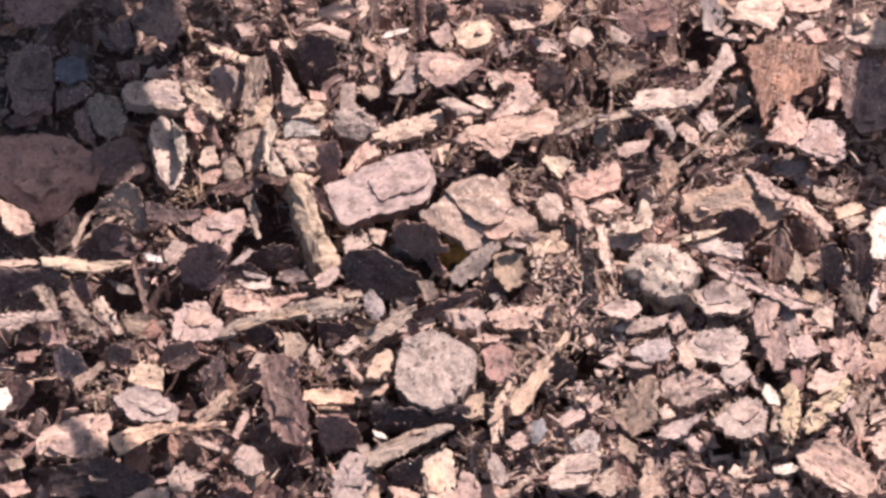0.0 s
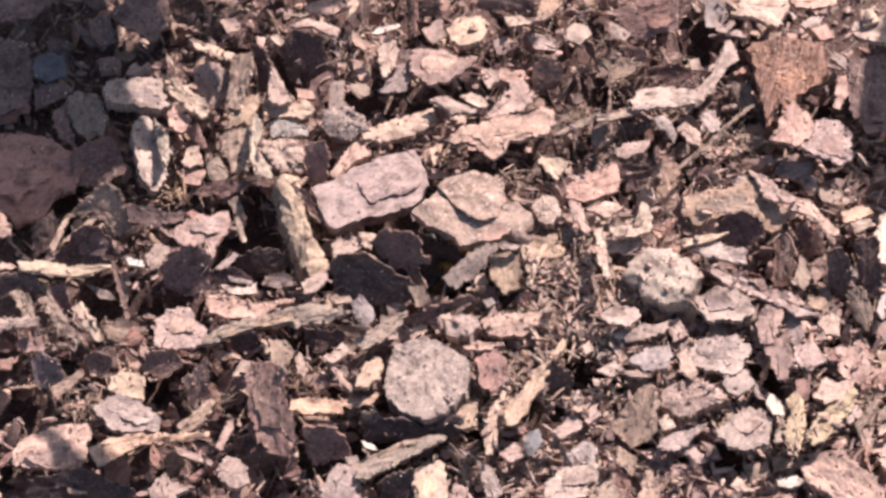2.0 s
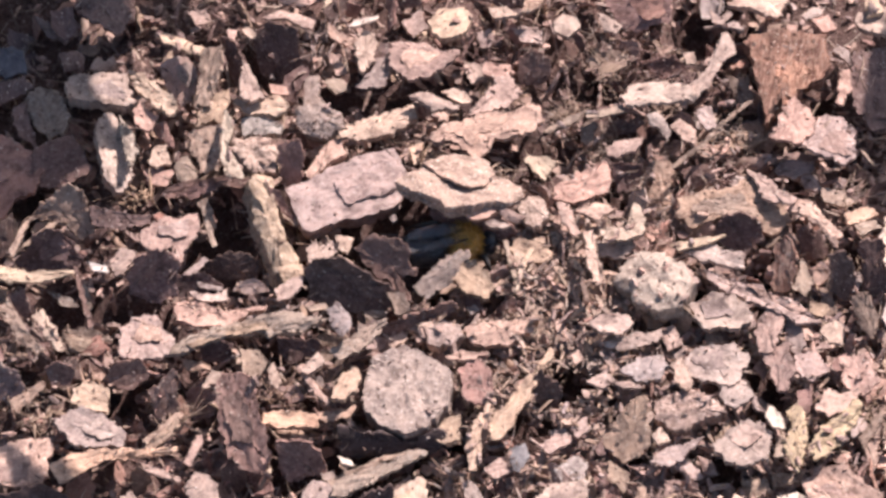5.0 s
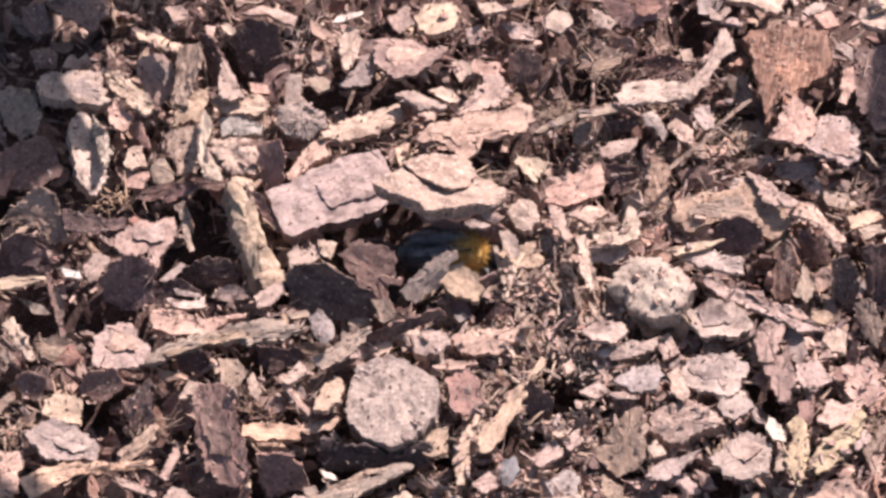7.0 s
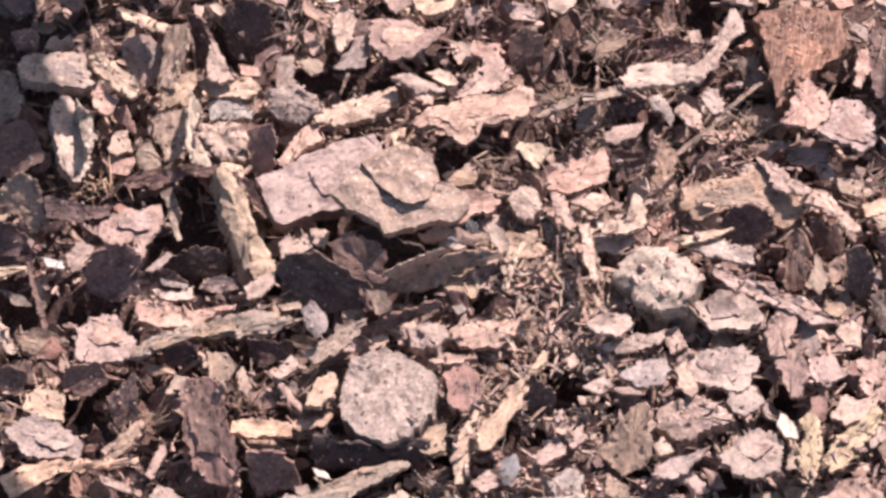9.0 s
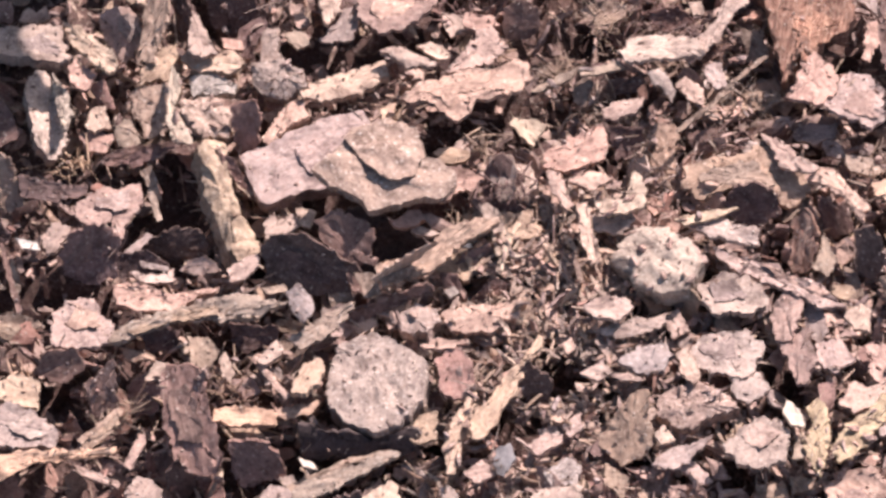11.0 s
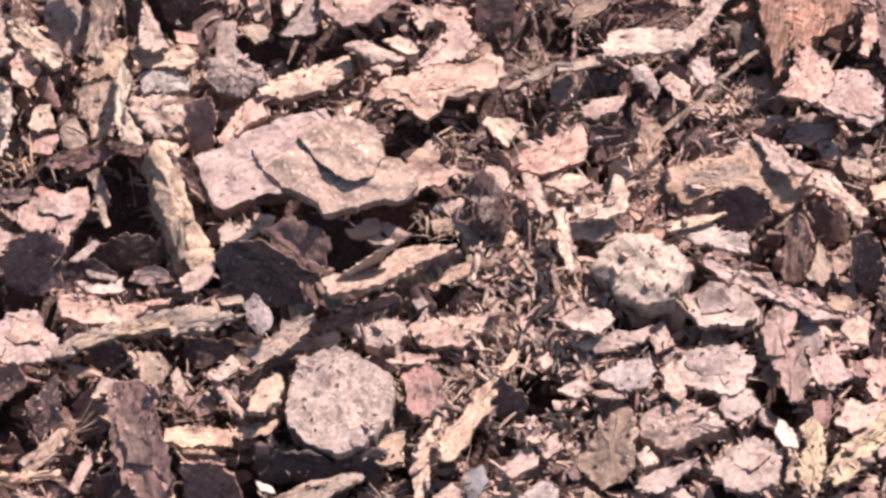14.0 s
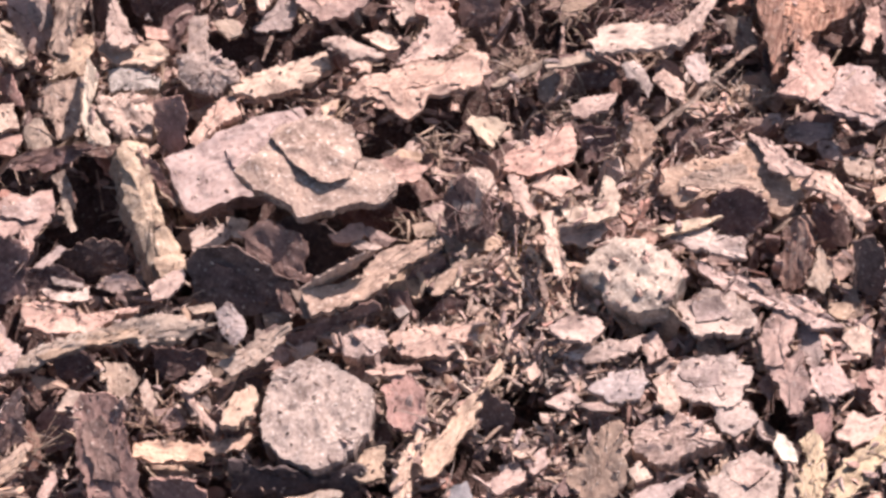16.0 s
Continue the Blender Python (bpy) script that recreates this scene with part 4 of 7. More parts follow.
chip("G", 1.5, -19.6, 4.7, 4.6, 3.8, 10.8, 2, [(-3.2, 0), (-0.4, 1.8), (2, 0.9), (2.2, -0.9), (-0.6, -1.8)])
chip("p", 1.8, -22.7, 4.6, 0.4, -2.5, 4.4, 1.5, [(-2, 0.6), (0.4, 1), (2.4, 0.2), (0.7, -1.1), (-1.6, -0.7)])
chip("G", 11.8, -15.7, 4.7, 7.9, 5.3, 13.5, 1.2, [(-1.5, 0.5), (0.7, 1), (1.4, -0.4), (-0.5, -1.1)])
chip("k", 87.3, -9.4, 8, 4.2, 51.3, -77.8, 3, [(-4.4, -2.2), (-5, 1.4), (0.7, 3.1), (6.1, 0.3), (2.6, -2.6)])
piece = chip("r", -92.1, 63.9, 2, 4.9, -0.9, 10.2, 3, [(1.7, 4.4), (10.3, 1), (7.5, -0.3), (3.1, -3), (-1.9, -3.4), (-6, -2.4), (-6.9, -0.4), (-7.8, 4.3)])
layer_on(piece, chip("r", -93.3, 64.5, 2.3, 4.9, -0.9, 10.2, 0.6, [(0.9, 2.6), (3.9, -0.2), (-1.1, -2.1), (-4.2, -0.3)]))
piece = chip("D", -65.3, 59.4, 3.5, 7.8, -0.8, -33.8, 3, [(-6, -0.1), (-5, 3.6), (0.8, 8.1), (5.6, 3.8), (6.6, -1.9), (5.6, -3.7), (1.6, -3.2), (-3, -3.4), (-6.2, -3.2)])
layer_on(piece, chip("D", -63.6, 59, 3.8, 7.8, -0.8, -33.8, 0.6, [(-3.4, 0), (0.4, 4.9), (3.8, -1.2), (1, -1.9), (-3.3, -2)]))
chip("D", -75, 55.5, 2, 20.3, 4.2, -25.4, 2.5, [(-5.8, 0.6), (-2.3, 0.8), (2.2, 2), (4.1, 1), (2.7, -2.1), (-0.8, -2.2)])
piece = chip("D", -94.3, 44.9, 2, 0.4, 10, -87.5, 3, [(-6.5, -4.2), (-9.2, 0), (-6.8, 5.3), (1.7, 5.9), (7.3, 4.7), (9.1, -1.8), (6.2, -4.5), (-1.6, -5.4)])
layer_on(piece, chip("D", -93.1, 46, 2.4, 0.4, 10, -87.5, 0.6, [(-3.7, -2.5), (-3.5, 3.2), (4.1, 2.8), (3.7, -2.7)]))
chip("b", -85, 46.6, 3.5, 1.5, -6.9, 33, 2, [(-1.6, 4.4), (2.6, 2.7), (3.9, -0.1), (1.7, -4), (-2.4, -2.8), (-4.1, -0.1)])
chip("D", -71.6, 47.7, 2, 12.4, 7, 15.9, 2, [(-2.6, 2.2), (2.7, 2), (2.1, -2.2), (-2.3, -2.1)])
chip("D", -84.3, 40.1, 2, 11.1, -14.5, 18, 2, [(-3.1, 3.3), (3.6, 1.6), (4.7, -1.2), (-0.5, -1.8), (-4.7, -1.9)])
chip("t", -76.5, 33.6, 3.6, 18, 2.3, -63.3, 2.5, [(-5.6, -3), (-6.6, 0.6), (-3.3, 4.2), (3.2, 3.8), (6.2, 0.8), (5.5, -2.6), (0.5, -3.8)])
chip("D", -81.3, 31.6, 2, -3.8, 17.8, -68.5, 2, [(-4.2, -1.4), (-4.7, 1.6), (1.6, 1.3), (5.3, 0.7), (1.9, -2.2)])
piece = chip("r", -87.8, 18.7, 3.6, 4, -2.1, 0.9, 4, [(-13.2, 9.8), (-7.5, 9.8), (-1, 10), (4.1, 8.4), (6.7, 5.3), (10.5, 4.4), (11.1, 0), (8.6, -4.3), (4.1, -6.3), (2.2, -11.4), (-3.6, -12.6), (-8.7, -8.1), (-13.2, -5)])
layer_on(piece, chip("r", -89.5, 18.4, 3.8, 4, -2.1, 0.9, 0.6, [(-7.4, 5.9), (-0.5, 6.1), (3.8, 3.2), (6.7, 0), (2.2, -3.8), (-1.9, -7.6), (-7.8, -3)]))
piece = chip("g", -65.3, 37.3, 6.5, -4.8, -1.2, -14.1, 6, [(-7.9, -0.3), (-7.2, 1.9), (-1.9, 4.3), (4.3, 5.3), (6.3, -0.1), (8.3, -1.3), (5.4, -2.9), (-1.1, -3.3), (-6.1, -3.6)])
layer_on(piece, chip("g", -63.2, 37.2, 6.8, -4.8, -1.2, -14.1, 0.6, [(-4.4, -0.2), (-1, 2.6), (3.6, -0.1), (3.3, -1.7), (-3.3, -2.2)]))
chip("w", -65, 45.3, 4.5, 0, 0, 19.9, 2, [(-3.3, -0.1), (-0.7, 2.2), (0.2, 0.2), (2.6, 1.1), (2.4, -1.4), (-1.2, -2)])
chip("o", -54.3, 35.5, 7.6, 6.7, -14.8, -54.4, 2.5, [(-9.8, -0.1), (-7.8, 1.2), (3.5, 2.4), (7.4, 1.3), (7.6, -1.2), (3.8, -1.9), (-4.7, -1.7)])
chip("p", -56.3, 30.7, 6.5, -2.2, -7.7, -74.3, 2, [(-2, -2.1), (-4.3, 0.5), (-0.9, 1.6), (1.2, 2.7), (4.4, -0.2), (1.5, -2.4)])
chip("G", -62.3, 23.1, 5.5, -11.9, 1.5, -82.8, 3, [(-7.8, -2.7), (-8.8, 0), (-8.2, 1.5), (-4, 2.4), (-0.6, 3.8), (2.9, 3.7), (9.7, 1.6), (10.5, -0.9), (7.5, -2.5), (2.2, -3.2), (-3.2, -3.8)])
chip("G", -59.8, 24.7, 7.4, 11.9, -12.7, -79.6, 1.2, [(-7.7, -0.6), (-5.9, 0.2), (-0.9, 1.3), (4.8, 1.4), (8, -0.9), (1.7, -1.4)])
chip("w", -53.2, 22.1, 4.5, 0, 0, 76.6, 2, [(2, 1.6), (3.2, -0.7), (-0.6, -2.6), (-3, -0.3), (-1.7, 2)])
chip("r", -52.5, 27.9, 3.4, 27.8, 8.5, -60.7, 1.5, [(-2.9, -1.4), (-2.6, 1.7), (3.4, 0.8), (2.1, -1.1)])
chip("s", -49.1, 47, 9.5, -5.2, -3, -29.8, 1.2, [(-5.5, -0.8), (-4.6, 1.1), (-1, 1.3), (4.7, 1.6), (5.5, -0.8), (2.6, -1.1), (-1.7, -1.3)])
chip("t", -43, 40.8, 7.6, -24, -9.1, 82.1, 2.5, [(5.5, 2.9), (6.4, 0.6), (5.9, -2.4), (1.6, -2.5), (-3.4, -1.8), (-7.6, -1.4), (-7.4, 2.3), (-0.9, 2.3)])
chip("k", -37.9, 44.4, 5.4, 50.1, 25.3, -71.8, 2, [(-6.8, -0.8), (-4, 1.7), (0.9, 2.5), (6.1, 0.8), (4.4, -1.7), (-0.6, -2.4)])
chip("w", -34.7, 37.6, 7.8, -11.2, -6.3, -80.1, 2.5, [(-1.3, -1.8), (-7.2, -0.2), (-2, 1.9), (3.1, 3), (4.7, -0.6), (2.7, -2.2)])
chip("o", -32.6, 34.4, 5.5, -3.3, -4.6, -8.9, 2.5, [(-5.6, 0.6), (-4.2, 1.4), (-0.4, 2.1), (3.4, 2.8), (6.9, -0.4), (4.3, -2), (-0.9, -2.2), (-3.5, -2.3)])
chip("t", -41.8, 33.6, 5.4, 8.4, 5.4, 57.5, 2.5, [(-6.8, 0.7), (-1.1, 2.1), (4, 1.6), (5.8, 0.4), (4, -1.6), (-1, -2.8), (-4.9, -0.4)])
chip("t", -43.1, 24.2, 4.6, 0.2, -14, 89.3, 2.5, [(3, 4.9), (4.5, 1.1), (5.2, -3.4), (0.4, -3.9), (-5, -2.3), (-5.7, 0.9), (-2.4, 2.8)])
chip("s", -38.4, 20.6, 9.7, -0.9, -7.9, -83.4, 1.2, [(-11.4, 0.1), (-8.7, 1.1), (-4.9, 1.1), (-0.8, -0.5), (4.4, -0.5), (6.4, 1.7), (8.4, 1.9), (7.4, -1.2), (3.4, -2.1), (-4.3, -1.3)])
chip("G", -32, 29.4, 4.5, 4, 0.1, -1.1, 2.5, [(-4.5, 2.1), (0.6, 2.6), (4.3, 0.7), (3.9, -1.5), (-0.6, -1.6), (-3.7, -2.4)])
chip("L", -32.9, 22.4, 4.6, 5.6, -5.7, -44.6, 3, [(-7, -0.3), (-1.3, 4.6), (2.8, 3.2), (5.6, -0.5), (2.6, -3.9), (-2.7, -3.2)])
chip("r", -25.5, 19.1, 5.9, -5.3, -46.5, 83.5, 2, [(4.3, 3.3), (5.7, -1.3), (3, -2.3), (-3.6, -2.3), (-6.5, 0.1), (-2.8, 2.4)])
chip("p", -18.7, 21.3, 4.9, -11.2, 2, 54.9, 2.5, [(-4.7, 1.9), (3.7, 2.4), (5.8, 0.4), (3.5, -2.6), (-1.2, -1.1), (-7.1, -0.9)])
chip("L", -20, 30.1, 5.4, 12.6, -6.5, -18.1, 3.5, [(-5.7, 1.8), (-0.8, 4.3), (4.3, 2.5), (5.4, -0.1), (2.6, -3.3), (-1.4, -3.7), (-4.5, -1.5)])
chip("g", -21.4, 37.3, 5.3, 15, 6.3, -82.4, 2.5, [(0.8, -2.4), (-4, -1.1), (-3.9, 2), (0.9, 0.9), (3.6, 2.6), (2.5, -2)])
# black plate put in for the shade of a deep gap
piece = chip("k", -28.7, 49.1, 1.9, 19, 47.2, -64.8, 2, [(-5.3, -4.2), (-7.7, -0.5), (-4.5, 5.3), (2.3, 4.5), (6.4, 1.9), (6.6, -2.2), (2.2, -4.9)])
layer_on(piece, chip("k", -29.8, 49.4, 2.6, 19, 47.2, -64.8, 0.6, [(-3, -2.5), (-4.5, -0.3), (-2.3, 3.2), (1.3, 2.3), (3.6, 1.2), (3.4, -1.1), (1.3, -2.9)]))
chip("p", -25.8, 56, 5.5, -5.7, -1.7, -16.9, 1.5, [(-6.1, -1.6), (-3.6, 1.3), (0.3, 1.6), (5, 0.4), (4.7, -1.5), (-0.4, -0.4)])
chip("p", -24.3, 61.7, 4.5, -4, 0.6, 8, 1.5, [(-4.6, 0.9), (-0.5, 2), (4, 1.7), (4.5, -1.2), (0.2, -2.2), (-3.6, -1.2)])
chip("s", -18.3, 61.3, 6.5, 9.2, 5.7, 80.3, 1.5, [(1.3, 1.8), (2.9, -0.6), (-0.2, -1.5), (-3.9, 0.2)])
chip("w", -10.3, 46.9, 7.5, 9.4, 6.1, 84, 2.5, [(1.7, 2.3), (5.4, 1.2), (4.6, -0.9), (2, -2.1), (-2.4, -1.7), (-6.5, -0.1), (-4.8, 1.4)])
chip("W", -11, 52.5, 9.5, -5.5, 2.3, 22.4, 0.8, [(-3.5, -0.1), (-1.9, 0.9), (3.5, 0.4), (3.4, -0.4), (-1.5, -0.8)])
chip("d", -5.5, 59.3, 5.7, 30.3, 22.9, -89.3, 2, [(-5, -1.2), (-4.7, 1.1), (4.1, 0.8), (5.6, -0.7)])
chip("g", -8.3, 42, 5.4, 4.9, -6.3, 52.4, 2, [(-5, 1.7), (1.3, 1.7), (5.7, 1.1), (3.4, -1.1), (-1.1, -3.4), (-4.2, -0.1)])
piece = chip("p", 1.6, 44.8, 7.5, -5, 0, -0.3, 2.5, [(-7.2, 3.7), (-4.7, 4.8), (0.5, 4.2), (4.4, 1.6), (7.6, 2.1), (6.9, -0.4), (5, -1.4), (2.4, -3.7), (-2, -5.7), (-5.9, -3.8), (-6.9, -1.3)])
layer_on(piece, chip("p", 0.7, 44.6, 7.7, -5, 0, -0.3, 0.6, [(-4.1, 2.2), (0.2, 2.5), (4.3, 1.3), (3, -0.8), (-1.1, -3.5), (-3.6, -0.8)]))
chip("w", -8.1, 29.4, 5.6, -3.7, 1.5, 21.6, 3, [(-7, 2.8), (-1.9, 2.5), (3.5, 2.1), (9.1, 2.5), (8.5, -1.6), (2.9, -2.9), (-1.3, -3), (-5.2, -2.3), (-8.5, -0.1)])
chip("s", -16.4, 40.1, 4.5, 0, 0, -33, 1.5, [(-1.6, 0.9), (0.5, 1.9), (2.8, 0), (1.1, -2), (-2.8, -0.8)])
chip("w", -34.9, 51.6, 6.5, -3.5, -3.6, -46.2, 1.5, [(-1.6, -0.3), (-1.3, 1), (1.5, 1), (1.7, -0.7), (-0.4, -1)])
chip("p", -38.4, 51.1, 6.5, -0.2, -5, -88.2, 1.5, [(-1.5, -0.9), (-1.5, 1.1), (1.8, 0.5), (1.1, -0.7)])
chip("s", 6.9, 53.7, 6.5, -3.9, 4.6, 50, 4, [(-2.2, 3.7), (1.7, 4.4), (5.6, 0.9), (4.9, -2.2), (0.2, -4.4), (-2.5, -2.5), (-4.1, -1.3), (-3.5, 1.4)])
chip("D", 15.9, 62.1, 4.4, 41.7, 5.6, -6.2, 3, [(-8.4, 2.1), (5, 4.1), (6.7, -0.4), (3.4, -2.5), (-0.7, -1.5), (-5.9, -1.6)])
chip("w", 17.9, 57.7, 5.4, -8, -0.6, -4.2, 2, [(-3, 1), (0.8, 1.5), (3.5, -0.2), (-1.3, -2.3)])
chip("t", 24.9, 60, 6.5, -3.2, 5.1, 57.7, 2, [(-4.2, 0.7), (1.1, 2.5), (4.3, 0.7), (2.8, -1.8), (-0.4, -1.5), (-3.5, -0.7)])
chip("w", 31.3, 54.2, 5.5, 0, 0, 12.7, 2.5, [(-2.6, 1.4), (-0.3, 2.8), (2.7, 1.5), (2.7, -1.4), (-0.3, -3.1), (-2.3, -1.3)])
piece = chip("r", 47, 58.1, 5.3, 31.7, -4.6, 7.5, 3, [(-7.1, 3.2), (-0.3, 4.8), (6.3, 5.1), (6.8, 0.4), (5.6, -3.3), (2.3, -3.5), (-1.8, -4.8), (-5.3, -2.3), (-6.5, 0.5)])
layer_on(piece, chip("r", 48.7, 58.7, 5.9, 31.7, -4.6, 7.5, 0.6, [(-4, 1.9), (3.2, 3.1), (3.2, -2), (-1.1, -2.9), (-3.5, 0.3)]))
chip("w", 40.3, 54, 6.5, 4.8, -10.1, -52.2, 1.5, [(-4.3, -0.2), (-1.7, 1.1), (2.5, 1.5), (3.3, -0.7), (0.2, -1.6)])
chip("d", 24.4, 43.2, 5.5, 32.2, -34.8, 42.1, 2.5, [(-0.2, 3.7), (3.3, 2.4), (4.2, -1), (1.4, -3.8), (-2.3, -3.6), (-4, 0), (-2.5, 2.4)])
chip("p", 16.9, 42.9, 5.5, -5, -0.2, -2.2, 2, [(-2.7, 1.9), (2.4, 1.4), (3.9, -0.5), (-0.7, -2), (-2.9, -0.8)])
chip("g", 16.7, 35, 7.4, 8.5, 2.8, 45.3, 2, [(-7.7, 0.8), (-2.9, 1.6), (3.3, 3.2), (5.8, 2), (4.8, -3), (0.6, -3.2), (-4, -1.3)])
chip("w", 4.7, 33, 8.6, -9, -4.3, -25.1, 2, [(-6.3, -1.1), (-3.8, 1.9), (0.8, 1.1), (4.7, 0.8), (4.5, -0.8), (0.1, -2)])
chip("w", 9, 35, 7.5, -7, -3.8, -28.6, 1.5, [(-4, -0.6), (-2, 1.3), (1.8, 1), (3.1, 0.2), (1.1, -1.9)])
piece = chip("p", 14.8, 26.2, 8.5, -4.7, 1.8, 20.5, 2.5, [(-12.6, 2.7), (-7.9, 4.4), (-2.5, 4.2), (1.7, 4.3), (7.1, 2.3), (10.4, 3.7), (12.5, 2), (12, -1.3), (8.3, -3.4), (3.5, -3.5), (-0.2, -2.5), (-1.8, -4.9), (-4.3, -6), (-6.4, -2.6), (-8.1, 0.1), (-11.5, 0.3)])
layer_on(piece, chip("p", 12.6, 26.6, 8.7, -4.7, 1.8, 20.5, 0.6, [(-7.1, 1.6), (-1.3, 2.5), (4, 1.4), (7.5, 1.2), (4.5, -2.1), (-0.1, -1.5), (-2.5, -3.6), (-4.8, 0.1)]))
chip("s", 39.3, 30.4, 8.5, -7.8, 1.7, 12.3, 1.2, [(-4.2, 0.8), (0.2, 0.9), (3.5, 1.1), (4.5, -0.9), (0.3, -1), (-4.2, -0.9)])
chip("w", 49.4, 34.8, 9.5, -9.9, 1.1, 6.4, 2, [(-7.5, -0.4), (-4.7, 3.2), (-0.8, 3.8), (3, 2.9), (7.3, 1.5), (8.8, -2.3), (2.9, -3), (-3, -3.3), (-6.1, -2.4)])
chip("g", 61.1, 41.3, 8.5, 2.9, -4.1, 54.8, 1.5, [(-9.8, 2.6), (-5.8, 0.6), (0.3, 0.9), (5.6, 2.2), (8.8, 2.1), (8.4, -0.5), (6.2, -2.5), (5.7, 0), (1.9, -1.4), (-2.9, -2.3), (-7.9, -1.5), (-10.6, -0.3)])
# black strip put in for a shaded gap between chips
chip("k", 41, 29.6, 2.4, 36.7, -17.3, 21.7, 2, [(-5.2, 0.8), (-2, 2.8), (1.8, 1.6), (6.9, 0.4), (5.7, -1.9), (-1.2, -1.3), (-6.1, -2.4)])
chip("g", 42.7, 23.2, 6.5, 0, 0, 24.7, 2, [(-3.3, 1.3), (-0.9, 1.9), (2.2, 0.9), (5.1, 0.4), (2.4, -1.8), (-1.9, -1.8), (-3.6, -0.9)])
chip("w", 50.1, 26.9, 9.4, 13.4, -17.2, -61.1, 1.2, [(-4.3, -0.8), (-3.5, 1.1), (-0.5, 1.7), (3.6, 1), (5.6, -0.9), (0.7, -0.6), (-1.7, -1.5)])
chip("s", 25.6, 17.8, 7.5, 0.1, -5.7, -46, 1.6, [(-3.4, -1.3), (-4.5, 0.4), (-1.9, 1.2), (-1.1, 2.6), (1.8, 2.9), (2.5, 1.6), (2.8, 0.3), (3.6, -2), (1.6, -1.9), (0.2, -2.2), (-1.6, -1.6)])
chip("t", 35.7, 27.6, 5.5, -3.2, -22.3, 71.3, 2, [(0.2, 1.7), (2.8, 0.5), (2.1, -1.7), (-2.8, -1.5), (-2.3, 1)])
chip("w", 72.2, 59.4, 7.5, -7.9, -1.2, -8.7, 3, [(-6.7, -2.3), (-4.8, 2.4), (-2.4, 4.6), (4.6, 5.7), (5.5, 0.5), (3.9, -4.2), (1.3, -4.2), (-1.5, -2.5)])
chip("w", 63.4, 54.9, 7.5, -4, 0, 0.3, 1, [(-2.2, 2.6), (-1.5, -0.2), (0.3, -1), (2.1, 1.6), (2.6, 0.6), (0.5, -2.2), (-1.8, -1.4)])
piece = chip("R", 75.9, 39.8, 8.5, -3.3, -4.6, 81.1, 5, [(6.5, 8.8), (8.8, 7.8), (10.7, 2.2), (10.9, -7.5), (4.8, -9.2), (1.1, -8.9), (-1.6, -5.3), (-4.8, -3.2), (-5.8, -0.7), (-9.7, 0.4), (-12, 1.6), (-8.5, 2.8), (-3.4, 4.4), (3, 7)])
layer_on(piece, chip("R", 78, 38.1, 8.7, -3.3, -4.6, 81.1, 0.6, [(3.6, 5.3), (5.5, 1.3), (2.8, -5.6), (-1, -3.2), (-3.1, -0.5), (-6.3, 1), (-2, 2.6)]))
chip("p", 77.8, 28.1, 8.5, -0.9, 2.9, 72.6, 2.5, [(5.4, 3.4), (6.7, 1.5), (4.7, -1.3), (2.3, -4.4), (-2, -5), (-5.1, -2.6), (-5.2, 2.1), (-5.3, 3.8), (-1.5, 2.5)])
piece = chip("p", 85.9, 24.9, 7.5, 2.2, -6.9, -73.8, 2.5, [(-0.9, -7.2), (-2.2, -3.5), (-5.7, -0.9), (-6, 1.8), (-3.8, 4.5), (0, 5.4), (6.9, 2.6), (7.7, 0.6), (4, -3.3)])
layer_on(piece, chip("p", 87, 23.4, 8, 2.2, -6.9, -73.8, 0.6, [(-0.5, -4.3), (-3, -0.6), (-2.2, 2.7), (4.2, 1.6), (2.2, -2)]))
chip("w", 96, 53.9, 7.5, -6, -0.6, -5.3, 3, [(-5, -0.7), (-3.9, 1.9), (-0.2, 4), (5.7, 3.3), (6.1, -3.4), (0.3, -2.9), (-3, -2.2)])
chip("s", 95.4, 56.9, 8.5, -0.9, -5.9, -80.9, 2, [(-1.9, -1.5), (-2.3, 1.2), (1.9, 2), (2.3, -1.6)])
chip("w", 82.9, 57.4, 5.5, -4.3, 2.6, 30.6, 2, [(-2.9, 0.6), (0.7, 1.5), (3.1, 0), (1.4, -1.1), (-2.4, -1)])
chip("p", 85.4, 54.6, 5.5, 0, 0, -39.9, 2, [(-2.8, -1), (-1.1, 2.1), (2.6, 0.7), (1.2, -1.9)])
chip("g", 88.7, 47.1, 5.5, 0, 0, -46.4, 2, [(-2.1, -1.2), (-1.7, 1.1), (0.8, 1.5), (2.7, -0.6), (0.3, -0.8)])
chip("p", 89, 38.5, 5.5, 14.5, -1.9, 81.3, 2, [(3.6, 1.4), (4.9, -0.5), (-0.1, -1.7), (-4.4, -0.4), (-4, 1.1)])
piece = chip("D", 95.4, 39.8, 3.5, 0.1, -10, 89.5, 3, [(7.9, 4.5), (9.4, -1.9), (6.6, -6.4), (-8.9, -6.3), (-9.6, 0.8), (-4.8, 4), (-0.6, 5.2)])
layer_on(piece, chip("D", 96.3, 38.5, 3.5, 0.1, -10, 89.5, 0.6, [(4.4, 2.7), (5.6, -1), (3.4, -3.9), (-5.2, -3.2), (-5.5, 0.5), (-2.5, 2.1), (-0.3, 3.2)]))
chip("t", 61, 24.1, 9.5, 0, 0, 45.4, 0.6, [(-11.3, 0.7), (-6.8, 0.5), (-2.6, 0.1), (2.2, 0.6), (6.9, 0.6), (11.7, 0.5), (12.2, -0.4), (6.8, -0.3), (2, -0.6), (-2.8, -1), (-6.9, -0.5), (-11.5, -0.2)])
